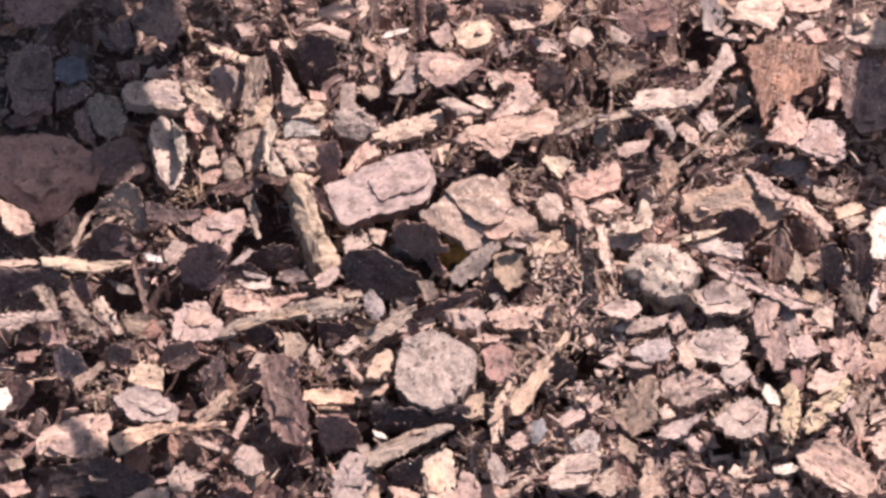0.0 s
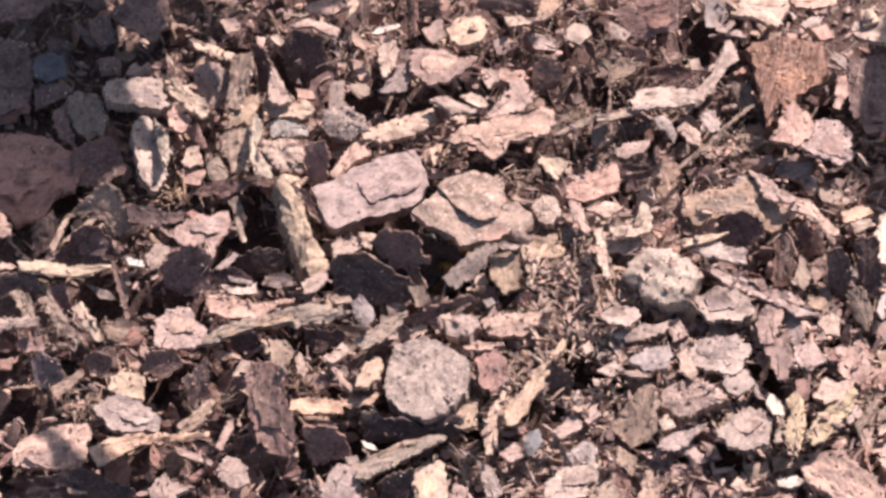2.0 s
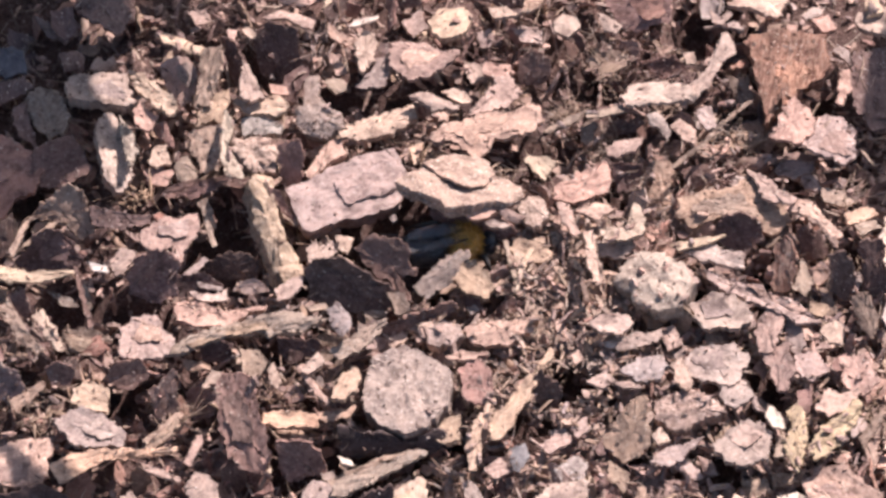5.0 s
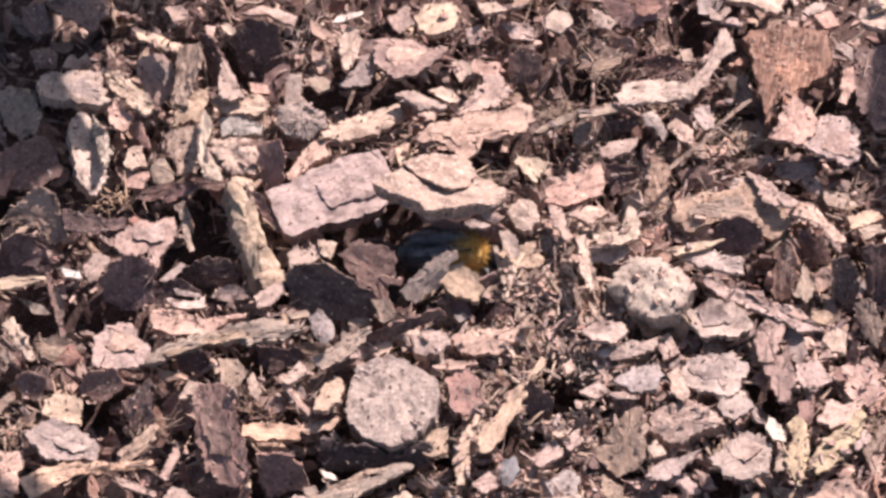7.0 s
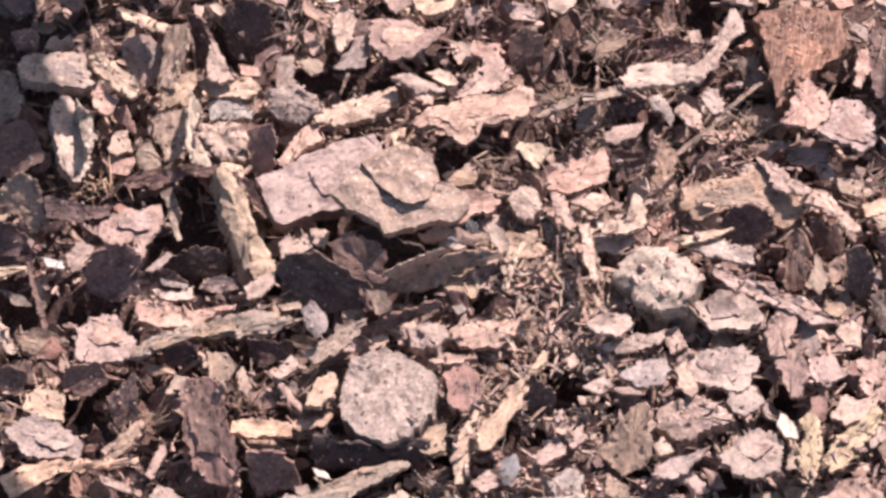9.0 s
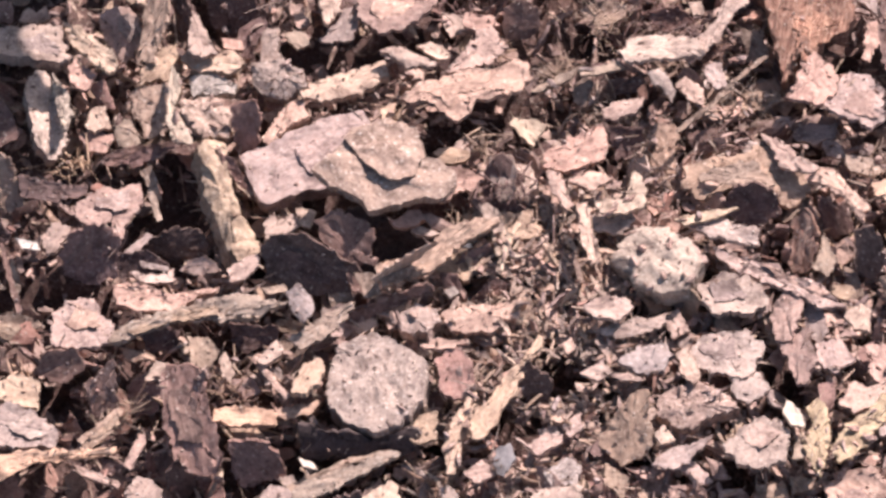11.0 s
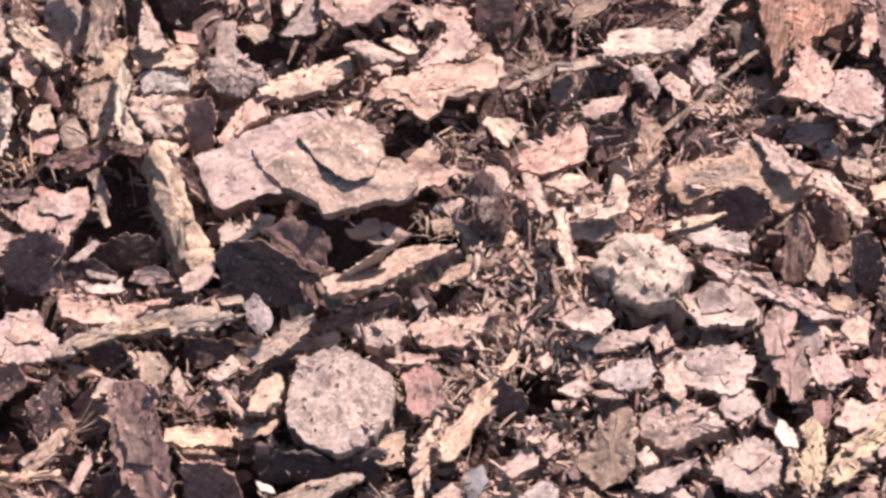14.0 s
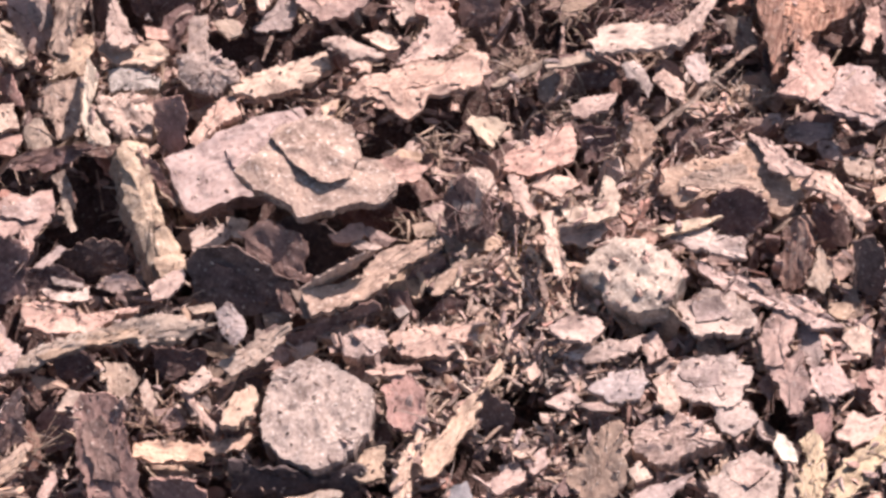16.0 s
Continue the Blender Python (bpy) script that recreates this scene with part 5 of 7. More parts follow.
chip("w", 55.6, 26.3, 7.6, 8.5, -12.8, -57.4, 1.5, [(-3.7, -1.2), (-3.7, 1.1), (1.5, 1.9), (4.4, -0.2), (1.6, -1.6)])
chip("g", 60.2, 29.4, 7.5, -7.9, 1.4, -80.3, 1.5, [(-2.7, -1.3), (-3.2, 1.7), (2.2, 1.8), (2.9, -0.4), (0.7, -1.7)])
chip("w", 56.9, 44.5, 7.5, -0.7, -3.9, -79.9, 1, [(-1.7, -1.2), (-1.5, 1.3), (1.7, 0.9), (1.5, -0.9)])
chip("t", -72.1, 6.9, 6.3, 41.8, 4.7, -5.2, 2, [(-8.4, -3.1), (-4, 2.6), (-0.3, 6.3), (2.8, 5.4), (4.6, 1.1), (6.2, -3.3), (3.4, -5.2), (-0.2, -2.1), (-4.1, -1.7)])
piece = chip("d", -75.4, -2.8, 6.1, 47.4, -8.3, 7.6, 2, [(-6.6, 0.4), (-2.7, 3.7), (0.9, 5.4), (3.4, 4.5), (5.7, 0), (6.5, -3.5), (2.2, -4.3), (-2.3, -3.9), (-7.1, -2.2)])
layer_on(piece, chip("d", -73.7, -2.4, 6.9, 47.4, -8.3, 7.6, 0.6, [(-3.7, 0.3), (0.5, 3.2), (3.2, 0), (1.3, -2.6), (-3.8, -1.3)]))
chip("t", -81.2, -0.1, 8.5, 11.6, 8.9, 68.9, 1, [(-5, 0.8), (3.4, 0.7), (6.3, -0.3), (1.3, -0.4), (-5.9, -0.8)])
chip("D", -60.6, 5.6, 6.5, 25.9, 1.9, -4, 2.5, [(-7, 1.8), (-3.1, 1.5), (3.9, 0.8), (6, 1.3), (5.6, -0.8), (0.4, -2.5), (-5.8, -2)])
piece = chip("p", -50.6, 0.5, 6.5, -2.8, 6.6, 33.1, 2, [(-4.5, 4.4), (1, 5.4), (8.5, 2.9), (6.7, -1.2), (2.5, -3.5), (-1.9, -6.6), (-1.5, -2.6), (-4.9, -1.4), (-5.9, 2.4)])
layer_on(piece, chip("p", -49.3, 2.1, 6.5, -2.8, 6.6, 33.1, 0.6, [(-2.5, 2.7), (4.4, 1.8), (1.4, -2.1), (-0.9, -1.6), (-3.2, 1.5)]))
piece = chip("d", -54.3, -9.2, 7.7, 37.4, -32.6, 35.1, 2.5, [(-1.9, 4.6), (2.7, 4.5), (6.2, 1.8), (6, -2.8), (0.8, -6.8), (-4.3, -4.7), (-6, -0.1), (-3.6, 3.5)])
layer_on(piece, chip("d", -55.7, -9.2, 8.2, 37.4, -32.6, 35.1, 0.6, [(-1.1, 2.8), (3.2, 1.1), (0.5, -4.1), (-3.6, -0.1)]))
chip("w", -60.6, -5.1, 6.5, -1.8, 4.7, 69.1, 2, [(0.3, 2.4), (3.4, 1), (3.7, -2), (-1.5, -2.1), (-3.9, -0.6), (-2, 1.2)])
chip("s", -80.4, -9.8, 9.5, -6, -0.2, -1.9, 1.5, [(-10.3, 1.3), (-4, 2.2), (1.2, 0.2), (10.3, 1.4), (10.2, 0.1), (5.1, -1.7), (-3.7, -2.4), (-8.9, -1.1)])
chip("w", -94.9, -8.6, 7.5, -4, 0.2, 2.5, 1.2, [(-5.2, 0.9), (3, 0.9), (4.5, -0.1), (3, -0.7), (-5.3, -1)])
chip("W", -64.9, -8, 8.5, -3.8, -1.3, -19, 0.8, [(-3, 0.5), (1.3, 0.8), (2.3, -0.2), (-0.6, -1.2)])
chip("w", -93.1, -23.7, 7.5, 13.9, -2, 8, 2.5, [(-6.5, 2.4), (0.5, 1.9), (8, 0.7), (7.3, -1), (0.2, -0.6), (-2.6, -2), (-6.9, -1.3)])
chip("t", -88.9, -17.3, 6.6, 14.4, -2.3, -65.2, 1.5, [(-4, -1.7), (-4.4, 0.9), (0, 1.9), (5.9, 0), (2.4, -1.2)])
chip("t", -80.8, -21.6, 6.5, 15, -2.8, -56.3, 1.5, [(-7.7, -1.4), (-7.3, 1.6), (-0.4, 0.9), (7.7, 1.1), (6.9, -0.8), (0.7, -1.4)])
chip("s", -75.2, -21.9, 6.5, 9.7, -3, -61.5, 1.2, [(-5.5, -0.7), (-5.1, 1.3), (1.4, 1.6), (6.4, 0.6), (4.2, -1.3), (-1.4, -1.4)])
chip("t", -85.9, -12.3, 5.5, 0, 0, -13.2, 2, [(-2.9, -0.1), (-0.8, 2.1), (2, 1.8), (2.1, -1.4), (-0.4, -2.3)])
piece = chip("p", -55.2, -24.8, 7.6, -6.8, 2.7, 37.8, 2, [(-6.3, 1.1), (-2.4, 4.7), (1, 6.1), (5.6, 3.6), (4.5, 0), (4.9, -3.9), (1.4, -6.3), (-2.7, -4.2), (-6.1, -1.2)])
layer_on(piece, chip("p", -54.4, -23.3, 7.7, -6.8, 2.7, 37.8, 0.6, [(-3.5, 0.6), (0.5, 3.7), (2.6, 0), (0.8, -3.8), (-3.3, -0.7)]))
chip("d", -68.1, -16.2, 10.6, 2.6, 9.7, -74.9, 0.6, [(-6.9, -0.3), (-6.7, 0.4), (-0.3, 0.5), (6.8, 0.5), (7.4, -0.4), (-0.3, -0.6)])
chip("p", -96.4, 4, 6.5, -8.1, 5.8, -54.6, 3, [(-6.4, -0.6), (-3.8, 1.5), (0.6, 3.2), (5.3, 1.8), (3.8, -2.2), (0.5, -3.8)])
chip("g", -26.2, -13, 8.5, 0, 0, 37.4, 2, [(-2.2, 1.7), (-0.3, 2.2), (4.1, 0.7), (3, -1.5), (-1.1, -2.1), (-3.5, -1)])
chip("o", -25.4, -8.4, 7.5, 11.1, -8.9, -6.9, 2, [(-3.2, 0.9), (0.5, 2.2), (2.4, 0.6), (1.9, -1.6), (-1.6, -2.1)])
chip("g", -33.8, -11.3, 6.4, 34, 1, -1.4, 1.5, [(-3.8, -1.1), (-1.7, 1.3), (0.9, 2.1), (4.2, -0.8), (0.3, -1.6)])
chip("p", -41.8, -17.7, 6.3, -4.4, -6.4, -5.1, 2.5, [(-8.8, 2.6), (-3.4, 2.8), (1.9, 1), (5.9, 0.3), (11.5, 2), (2.7, -3.5), (-2.7, -3.6), (-7, -1.6)])
piece = chip("t", -35.5, -23.3, 8.5, 2.7, -8.6, 9.3, 2.2, [(-17.4, -0.5), (-7.8, 2.5), (0, 2.6), (7.9, 3), (13.4, 0.9), (18.1, -1.8), (12.2, -2.2), (4.5, -1.7), (-4.3, -0.1), (-10.9, -0.7), (-15.7, -2.1)])
layer_on(piece, chip("t", -37.5, -23.7, 8.4, 2.7, -8.6, 9.3, 0.6, [(-9.7, -0.3), (0, 1.6), (7.6, 0.6), (7.3, -1.3), (-2.3, -0.1), (-8.2, -1.3)]))
chip("g", -15.5, -22.1, 10.5, 13, 5.7, -68.4, 1.5, [(-3.5, -1.6), (-4.3, 0.8), (0.1, 2.6), (3.1, 1.1), (3.5, -0.9), (1, -2)])
chip("t", -20.1, -18.4, 9.5, -5.9, 1.1, 10.1, 1, [(-2.5, 0.7), (2, 1), (2, -0.8), (-1.5, -0.8)])
chip("t", -3.3, -16.5, 8.5, 12.9, 0.4, -53, 1.2, [(-4, -0.6), (-0.8, 1.9), (3.1, 0.7), (1.7, -2)])
chip("t", -11.7, -25, 7.5, 6.5, -4.7, 36, 2, [(-6.6, 1.9), (1.1, 1.8), (7.7, 0.7), (5, -1.1), (-1.3, -2), (-5.8, -1.3)])
chip("d", -43.9, 13.4, 5.5, 23.8, -7.9, 17.4, 1.5, [(-5.5, 0.7), (0.4, 1.4), (5.7, 0.2), (2.6, -1), (-3.2, -1.3)])
chip("k", -38, -3.9, 1.6, 50, -2.3, 1.9, 2, [(-7, 0.3), (-0.5, 4), (4.6, 2.4), (5.9, -1.7), (1.7, -3.1), (-4.6, -1.9)])
chip("L", 24.3, 6.6, 7.5, 4.8, 3, -76.7, 3.5, [(-1.7, -3.1), (-3.9, -0.3), (-2.4, 2.6), (1.5, 2.9), (4, 0.4), (2.4, -2.5)])
chip("p", 34.8, 13.3, 6.5, 0, 0, 30, 2.5, [(-6.2, 2.5), (-0.4, 3.4), (6.7, 2.9), (6.9, 0.6), (3.7, -3.7), (-0.1, -3.5), (-3.8, -2.4), (-6.8, 0.2)])
chip("w", 37.3, 6.2, 8.5, -7.9, 1.2, 8.9, 1.5, [(-4.4, 0.3), (0.7, 2.2), (3.7, -0.2), (0, -2.3)])
chip("s", 43, 1.5, 9.6, -4.2, 4.3, 45.6, 1.5, [(-4.5, 3.2), (0.2, -1.2), (5.7, 2.6), (6.1, 0.8), (1.2, -4.1), (-2.9, -2.4), (-5.8, 1)])
chip("g", 40.9, -2.2, 7.5, 4, -0.1, 1.8, 1.5, [(-3.8, 1.2), (0.7, 2.7), (4.7, 0.4), (1.8, -2.6), (-3.3, -1.7)])
chip("w", 36.5, -6.7, 10.5, -0.7, -5, -81.9, 1.5, [(-6.7, -1.2), (-7.2, 0.9), (-1.6, 0.8), (5, 1.2), (7.5, -0.3), (3, -1.4)])
chip("p", 31.4, 4, 8.5, -1.1, -2.8, -68, 1.5, [(-5, -0.4), (-3.5, 1.3), (4.2, 1.2), (4.6, -0.6), (-0.3, -1.5)])
chip("s", 21.4, -10.8, 10, 9, 7.5, 81.7, 0.7, [(3.1, 0.4), (5, -0.1), (0.1, -0.5), (-4.2, -0.2), (-3.9, 0.5)])
chip("w", 40.2, -21.6, 8.5, -8, 0.3, 2.2, 2, [(-4.6, 0.6), (-1.4, 3), (3, 2), (4.4, -0.2), (0.8, -3.3), (-2.3, -2.1)])
chip("p", 17.1, -22, 6.5, -2.9, 0.8, 16.1, 2.5, [(-6.8, 2.4), (-2.9, 3), (2.8, 2.2), (8.2, 1.6), (6.6, -1.3), (1.8, -3.3), (-3.3, -2.8), (-6.4, -1.8)])
piece = chip("t", 65.9, 8.2, 6.4, 4, 0.1, -1, 3, [(-12, 1.5), (-6.5, 3.5), (-0.1, 5.1), (3.7, 9.1), (5.9, 4.4), (9.7, 0.8), (11.4, -2.8), (7.5, -5.9), (4.7, -5.1), (1.2, -1.5), (-3.9, -2.3), (-9, -4.8), (-12.5, -2)])
layer_on(piece, chip("t", 64.2, 8, 6.6, 4, 0.1, -1, 0.6, [(-6.7, 0.9), (-0.1, 3.1), (3.3, 2.7), (6.8, -1.7), (2.6, -3.1), (-2.1, -1.4), (-7.3, -1.2)]))
chip("p", 73.9, 11.2, 8.7, 0.4, -11.3, -47.1, 1.5, [(-8.5, -0.1), (-4.9, 1.4), (2.2, 0.8), (5.6, 1.5), (5.2, -0.8), (0.5, -2.9)])
chip("w", 82.1, 2.9, 10.4, 6.5, -14.9, -53.7, 2, [(-8, 0.2), (-4.8, 2.2), (1.7, 2), (7.8, 0.8), (9.3, -1.6), (4.1, -0.6), (-3.3, -0.7), (-6.8, -2.4)])
chip("s", 57.7, -2.4, 9.5, -5.7, 1.8, 17, 1.2, [(-5.7, 1), (1.8, 0.9), (6.5, 0.1), (1.5, -0.9), (-4.1, -1.1)])
chip("w", 62.1, -4.8, 8.5, -5.9, -1.1, -10.8, 2, [(-7.7, -0.4), (-2.2, 2.7), (1.9, 1.5), (4.7, 2), (6, -2.1), (1.3, -2.2), (-4, -1.5)])
piece = chip("p", 70.9, -14.3, 7.5, 0.3, -4.5, -29.8, 2.5, [(-14.2, 0.6), (-11, 0.5), (-5.6, 1.2), (-1.2, 2.6), (1, 1.1), (6.8, 2.4), (10.6, 0.8), (14.2, -0.1), (9.6, -2.6), (2, -2), (-3.6, -2.3), (-8.7, -2.3)])
layer_on(piece, chip("p", 74.5, -15.5, 8, 0.3, -4.5, -29.8, 0.6, [(-8, 0.4), (-2.9, 0.7), (0.6, 0.7), (6.4, 0.5), (5.2, -1.6), (-1.9, -1.4)]))
chip("w", 85.3, -24.2, 9.5, -0.2, 8, 88.6, 2, [(0.8, 2.7), (3.4, -0.1), (1.8, -2.1), (-3.2, -1.6), (-2.8, 1.2)])
chip("R", 75.2, -7.3, 6.9, -5.1, -35.5, 81.6, 3, [(-1.6, 2.1), (4.8, 2.1), (7.2, -0.2), (2.9, -2.8), (-3.6, -2.3), (-5.4, -0.5), (-4.4, 1.7)])
chip("t", 79.7, -9.8, 6.3, 10.7, -9.4, 86, 1.5, [(-2.1, 2.2), (5.3, 0.5), (0.1, -2), (-3.3, -0.6)])
piece = chip("g", 62.4, -18.5, 7.5, -2, -0.1, -3.2, 3.5, [(-6.6, 2.1), (-2.3, 4.8), (2.8, 4.2), (6.2, 1.3), (6.4, -1.9), (1.9, -3.9), (-3.1, -4.8), (-5.3, -1.8)])
layer_on(piece, chip("g", 61.6, -17.4, 7.7, -2, -0.1, -3.2, 0.6, [(-3.7, 1.3), (1.5, 2.5), (3.6, -1.2), (-1.9, -2.9)]))
chip("p", 72, -22.1, 7.5, -14.1, -0.4, 80.1, 2, [(-1.1, 3), (3.8, 1.7), (6.3, -0.6), (2.3, -2.8), (-5.6, -2.1), (-5.8, 0.8)])
chip("g", 77.4, -23.4, 6.5, 14.1, 0.1, -82.3, 2, [(-3.7, -1.6), (-5.4, 1.4), (2.3, 2), (5.2, -0.1), (1.6, -1.7)])
chip("g", 52.3, -23.1, 5.5, 0, 0, -80.4, 2, [(-1.8, -1.8), (-3.1, 1), (1.8, 2.3), (3, -1.4)])
chip("W", 97.7, -0.8, 7.6, -0.6, 10, 86.5, 2.5, [(1.4, 2.2), (7.6, 1.1), (9, -2.7), (-7.4, -3.1), (-7.6, 0.7), (-3, 1.8)])
chip("o", 91.4, 5.9, 6.5, -4.5, 2.1, 24.8, 1.5, [(-2.4, 1.8), (2.7, 1.5), (3.9, -1), (-0.9, -1.6), (-3.3, -0.7)])
chip("o", 93, 3.5, 6.5, -3, 0.5, 9.1, 1.5, [(-3.1, 1), (1.7, 1.3), (2.9, -0.6), (-1.5, -1.7)])
chip("t", 92, -17.4, 5.6, 25.6, 14, -71.8, 2, [(-5, -1.7), (-4.6, 1.7), (2.1, 2.4), (5.6, -0.3), (1.9, -2)])
piece = chip("g", -66.2, -46.6, 7.5, -5.5, -2.3, -22.4, 3, [(-7.8, -0.9), (-5.8, 3), (-2.5, 4.9), (2.5, 4.5), (7.7, 2), (7.9, -1.3), (2.6, -3.7), (-0.6, -5.6), (-4.1, -3)])
layer_on(piece, chip("g", -64.1, -46.9, 7.8, -5.5, -2.3, -22.4, 0.6, [(-4.3, -0.6), (-1.3, 3), (4.4, 1.2), (1.6, -2.2), (-2.2, -1.8)]))
piece = chip("p", -81.9, -53.1, 5.5, -2.7, 1.2, 23.6, 2.5, [(-9.2, 1.5), (-4.2, 5.5), (0.4, 5.1), (5.3, 3.8), (10.5, 2.6), (8.1, -1.6), (3.8, -6.7), (-0.1, -6), (-5.6, -2.8), (-9, -1.3)])
layer_on(piece, chip("p", -82.6, -55.1, 5.9, -2.7, 1.2, 23.6, 0.6, [(-5.2, 0.9), (0.2, 3.1), (6, 1.5), (2.3, -4.1), (-3, -1.7)]))
chip("D", -83.7, -33.9, 5.7, 23.8, 35.7, -52.9, 2.5, [(-3.4, -1.9), (-4.1, 0.7), (-0.8, 3.2), (2.8, 2.9), (4.5, -1.3), (1, -3.6)])
chip("d", -72.7, -32, 5.6, 39.4, 21.4, -24, 2.5, [(-3.2, -0.7), (-1.8, 2.1), (1.9, 2.6), (3.4, -1.3), (-0.3, -2.8)])
chip("d", -58.9, -32.6, 6.3, 43.1, -9.7, 10.2, 2.5, [(-4.3, 0.3), (-2, 3.4), (3.7, 2.6), (4.5, -1.1), (0.9, -3.1), (-2.8, -2.2)])
chip("d", -94.9, -40.6, 4.7, 18.8, 40.5, -62.3, 2.5, [(-3.4, -1.9), (-2.8, 2.2), (1.3, 3.6), (4.1, -0.5), (0.8, -3.4)])
chip("o", -66.4, -37.5, 5.5, 0, 0, -22.7, 3, [(-4.3, 0.7), (-1.4, 3.9), (3.3, 3.2), (4.5, -1.4), (0.6, -3.9), (-2.6, -2.6)])
chip("W", -97.8, -44.9, 7.5, 0, -6, -89.8, 2, [(-2.8, -1.5), (-3.8, 0.5), (0.4, 1.8), (3.1, 0.4), (3.1, -1.3)])
chip("o", -61.8, -53.9, 8.6, 5.9, -1.1, 10.9, 1.2, [(-12.4, 0.5), (-7.4, 2.6), (-1.1, 2.3), (5.1, 1.1), (14.1, 0), (13.8, -1.2), (6, -0.8), (-0.3, -0.3), (-6.7, -0.6), (-11.1, -3.5)])
chip("t", -51.2, -48.7, 8.5, -1, -12.8, 43.2, 1, [(-4.9, 1), (4.9, 0.9), (3.9, -0.8), (-3.9, -1)])
chip("p", -51.5, -57.5, 8.6, 1.7, -10.7, -30.9, 1.2, [(-5.7, 0.7), (3.9, 0.8), (4.6, -0.4), (-2.8, -1)])
chip("w", -56.2, -64.6, 6.5, -4.7, 1.7, 20.3, 2.5, [(-5, 1.7), (0.4, 5), (0.9, 2.2), (3.3, -0.1), (5.2, -1.1), (1.3, -1.8), (-1.3, -4), (-4.8, -1.9)])
chip("w", -65.4, -68.7, 5.5, -3.9, 0.9, 13.5, 2.5, [(-4.9, 0.5), (0.2, 2.1), (4.9, 1.7), (4.4, -3.1), (-4.6, -1.2)])
chip("t", -77, -62.4, 5.5, 2, 3.5, -59.9, 2, [(-3.1, -1.3), (-1.9, 2.5), (3.4, 1.2), (1.6, -2.3)])
chip("D", -51.1, -37.1, 5.1, 5.9, -41.7, 81.2, 2.5, [(1.5, 3.4), (6.1, -1.3), (-2.8, -3.3), (-4.8, 1.3)])
piece = chip("D", -35.5, -44.5, 7.6, 12.2, 26.2, -76.5, 2.5, [(-7.9, -3.6), (-10.2, -1.9), (-9.7, 1.9), (-7.4, 4.6), (-1, 4), (4.3, 4.8), (10.7, 3.4), (10.4, -1.1), (8.8, -3.4), (3.6, -4.2), (-1.6, -4.5)])
layer_on(piece, chip("D", -36, -43.6, 8.3, 12.2, 26.2, -76.5, 0.6, [(-4.4, -2.2), (-5, 1.1), (-0.6, 2.4), (6.5, 2.1), (4.8, -2), (-0.9, -2.7)]))
chip("t", -33.2, -29.8, 6.6, 1.4, 9.9, -82.1, 2, [(-3.2, -2.4), (-2.8, 1.5), (0.3, 3.2), (3.6, 0.1), (2, -2.5)])
chip("w", -43.2, -60.5, 7.5, -1.4, -3.7, -69.3, 2.5, [(-1.7, -3.6), (-4.6, 0.4), (-3.1, 1.9), (-0.1, 3.1), (4, 2.2), (4.5, -0.9), (1, -3.1)])
chip("o", -14.1, -36, 8.5, -2.9, 5.3, 61, 3, [(-2.4, 2), (2.4, 2.4), (4.6, 0.7), (3.5, -1.6), (0.2, -2.7), (-3.7, -1.7), (-4.5, 0.9)])
chip("w", -28.9, -34.3, 8.5, 12.7, -7.2, -77, 1.2, [(-2.5, -0.9), (-3.6, 0.9), (1.8, 1.2), (3.4, -0.1), (0.9, -1.2)])
chip("w", -20.6, -30, 6.5, -3.2, 3.8, 50.1, 2, [(-3.1, 1.2), (2.5, 1.4), (2.7, -0.3), (0.5, -1.6), (-2.6, -0.7)])
chip("t", -8.2, -57.6, 8.5, 7.1, -3.6, 26.8, 2, [(-8.1, 2.2), (-3.2, 1.6), (3.6, 1.2), (10.5, 0.9), (11.7, -0.5), (5.4, -1.4), (-2, -1.6), (-7.7, -1.8), (-10.2, -0.5)])
piece = chip("o", -0.4, -64.1, 7.4, 6, 0.5, 85.1, 3, [(2.7, 4.4), (6.6, -0.6), (6, -2.3), (-7.2, -3.8), (-8.1, 2.3)])
layer_on(piece, chip("o", -1.3, -64.9, 7.8, 6, 0.5, 85.1, 0.6, [(1.5, 2.7), (3.9, -0.3), (3.1, -1.4), (-4.2, -2), (-4.6, 1.4)]))
piece = chip("g", -20, -64.5, 6.5, 6.7, 4.8, 68.4, 2.5, [(-8.7, 2.1), (-1.3, 4.2), (6.1, 3.1), (6.4, -1.1), (2.8, -4), (-5.4, -4.3)])
layer_on(piece, chip("g", -18.5, -63, 6.5, 6.7, 4.8, 68.4, 0.6, [(-4.9, 1.3), (-0.8, 2.1), (3.2, 1.9), (3.8, -0.6), (1.6, -2.4), (-2.8, -2.2)]))
chip("o", -25.5, -43.5, 6.5, 0, 0, 0.7, 2, [(-5.5, 2), (2.3, 2), (6.3, 0.6), (5.1, -1.7), (-2.7, -2.1), (-5.5, -0.8)])
chip("W", -14, -54.1, 7.5, -5, -3.3, -32.9, 0.8, [(-2.4, 0.3), (0.7, 0.7), (2.3, -0.1), (-0.6, -0.8)])
chip("p", -8.3, -68.1, 5.5, -3.8, -1.1, -16.3, 2, [(-4.2, 0.8), (-0.3, 1.9), (6, 0.1), (-1.5, -2.8)])
chip("r", 12.6, -35.4, 7.5, 4.6, 3.2, -79.8, 2.5, [(-4.1, -3.2), (-5.8, 0.6), (-2.1, 3.4), (1, 3.4), (5, 0.8), (4.9, -1.4), (1, -3.5)])
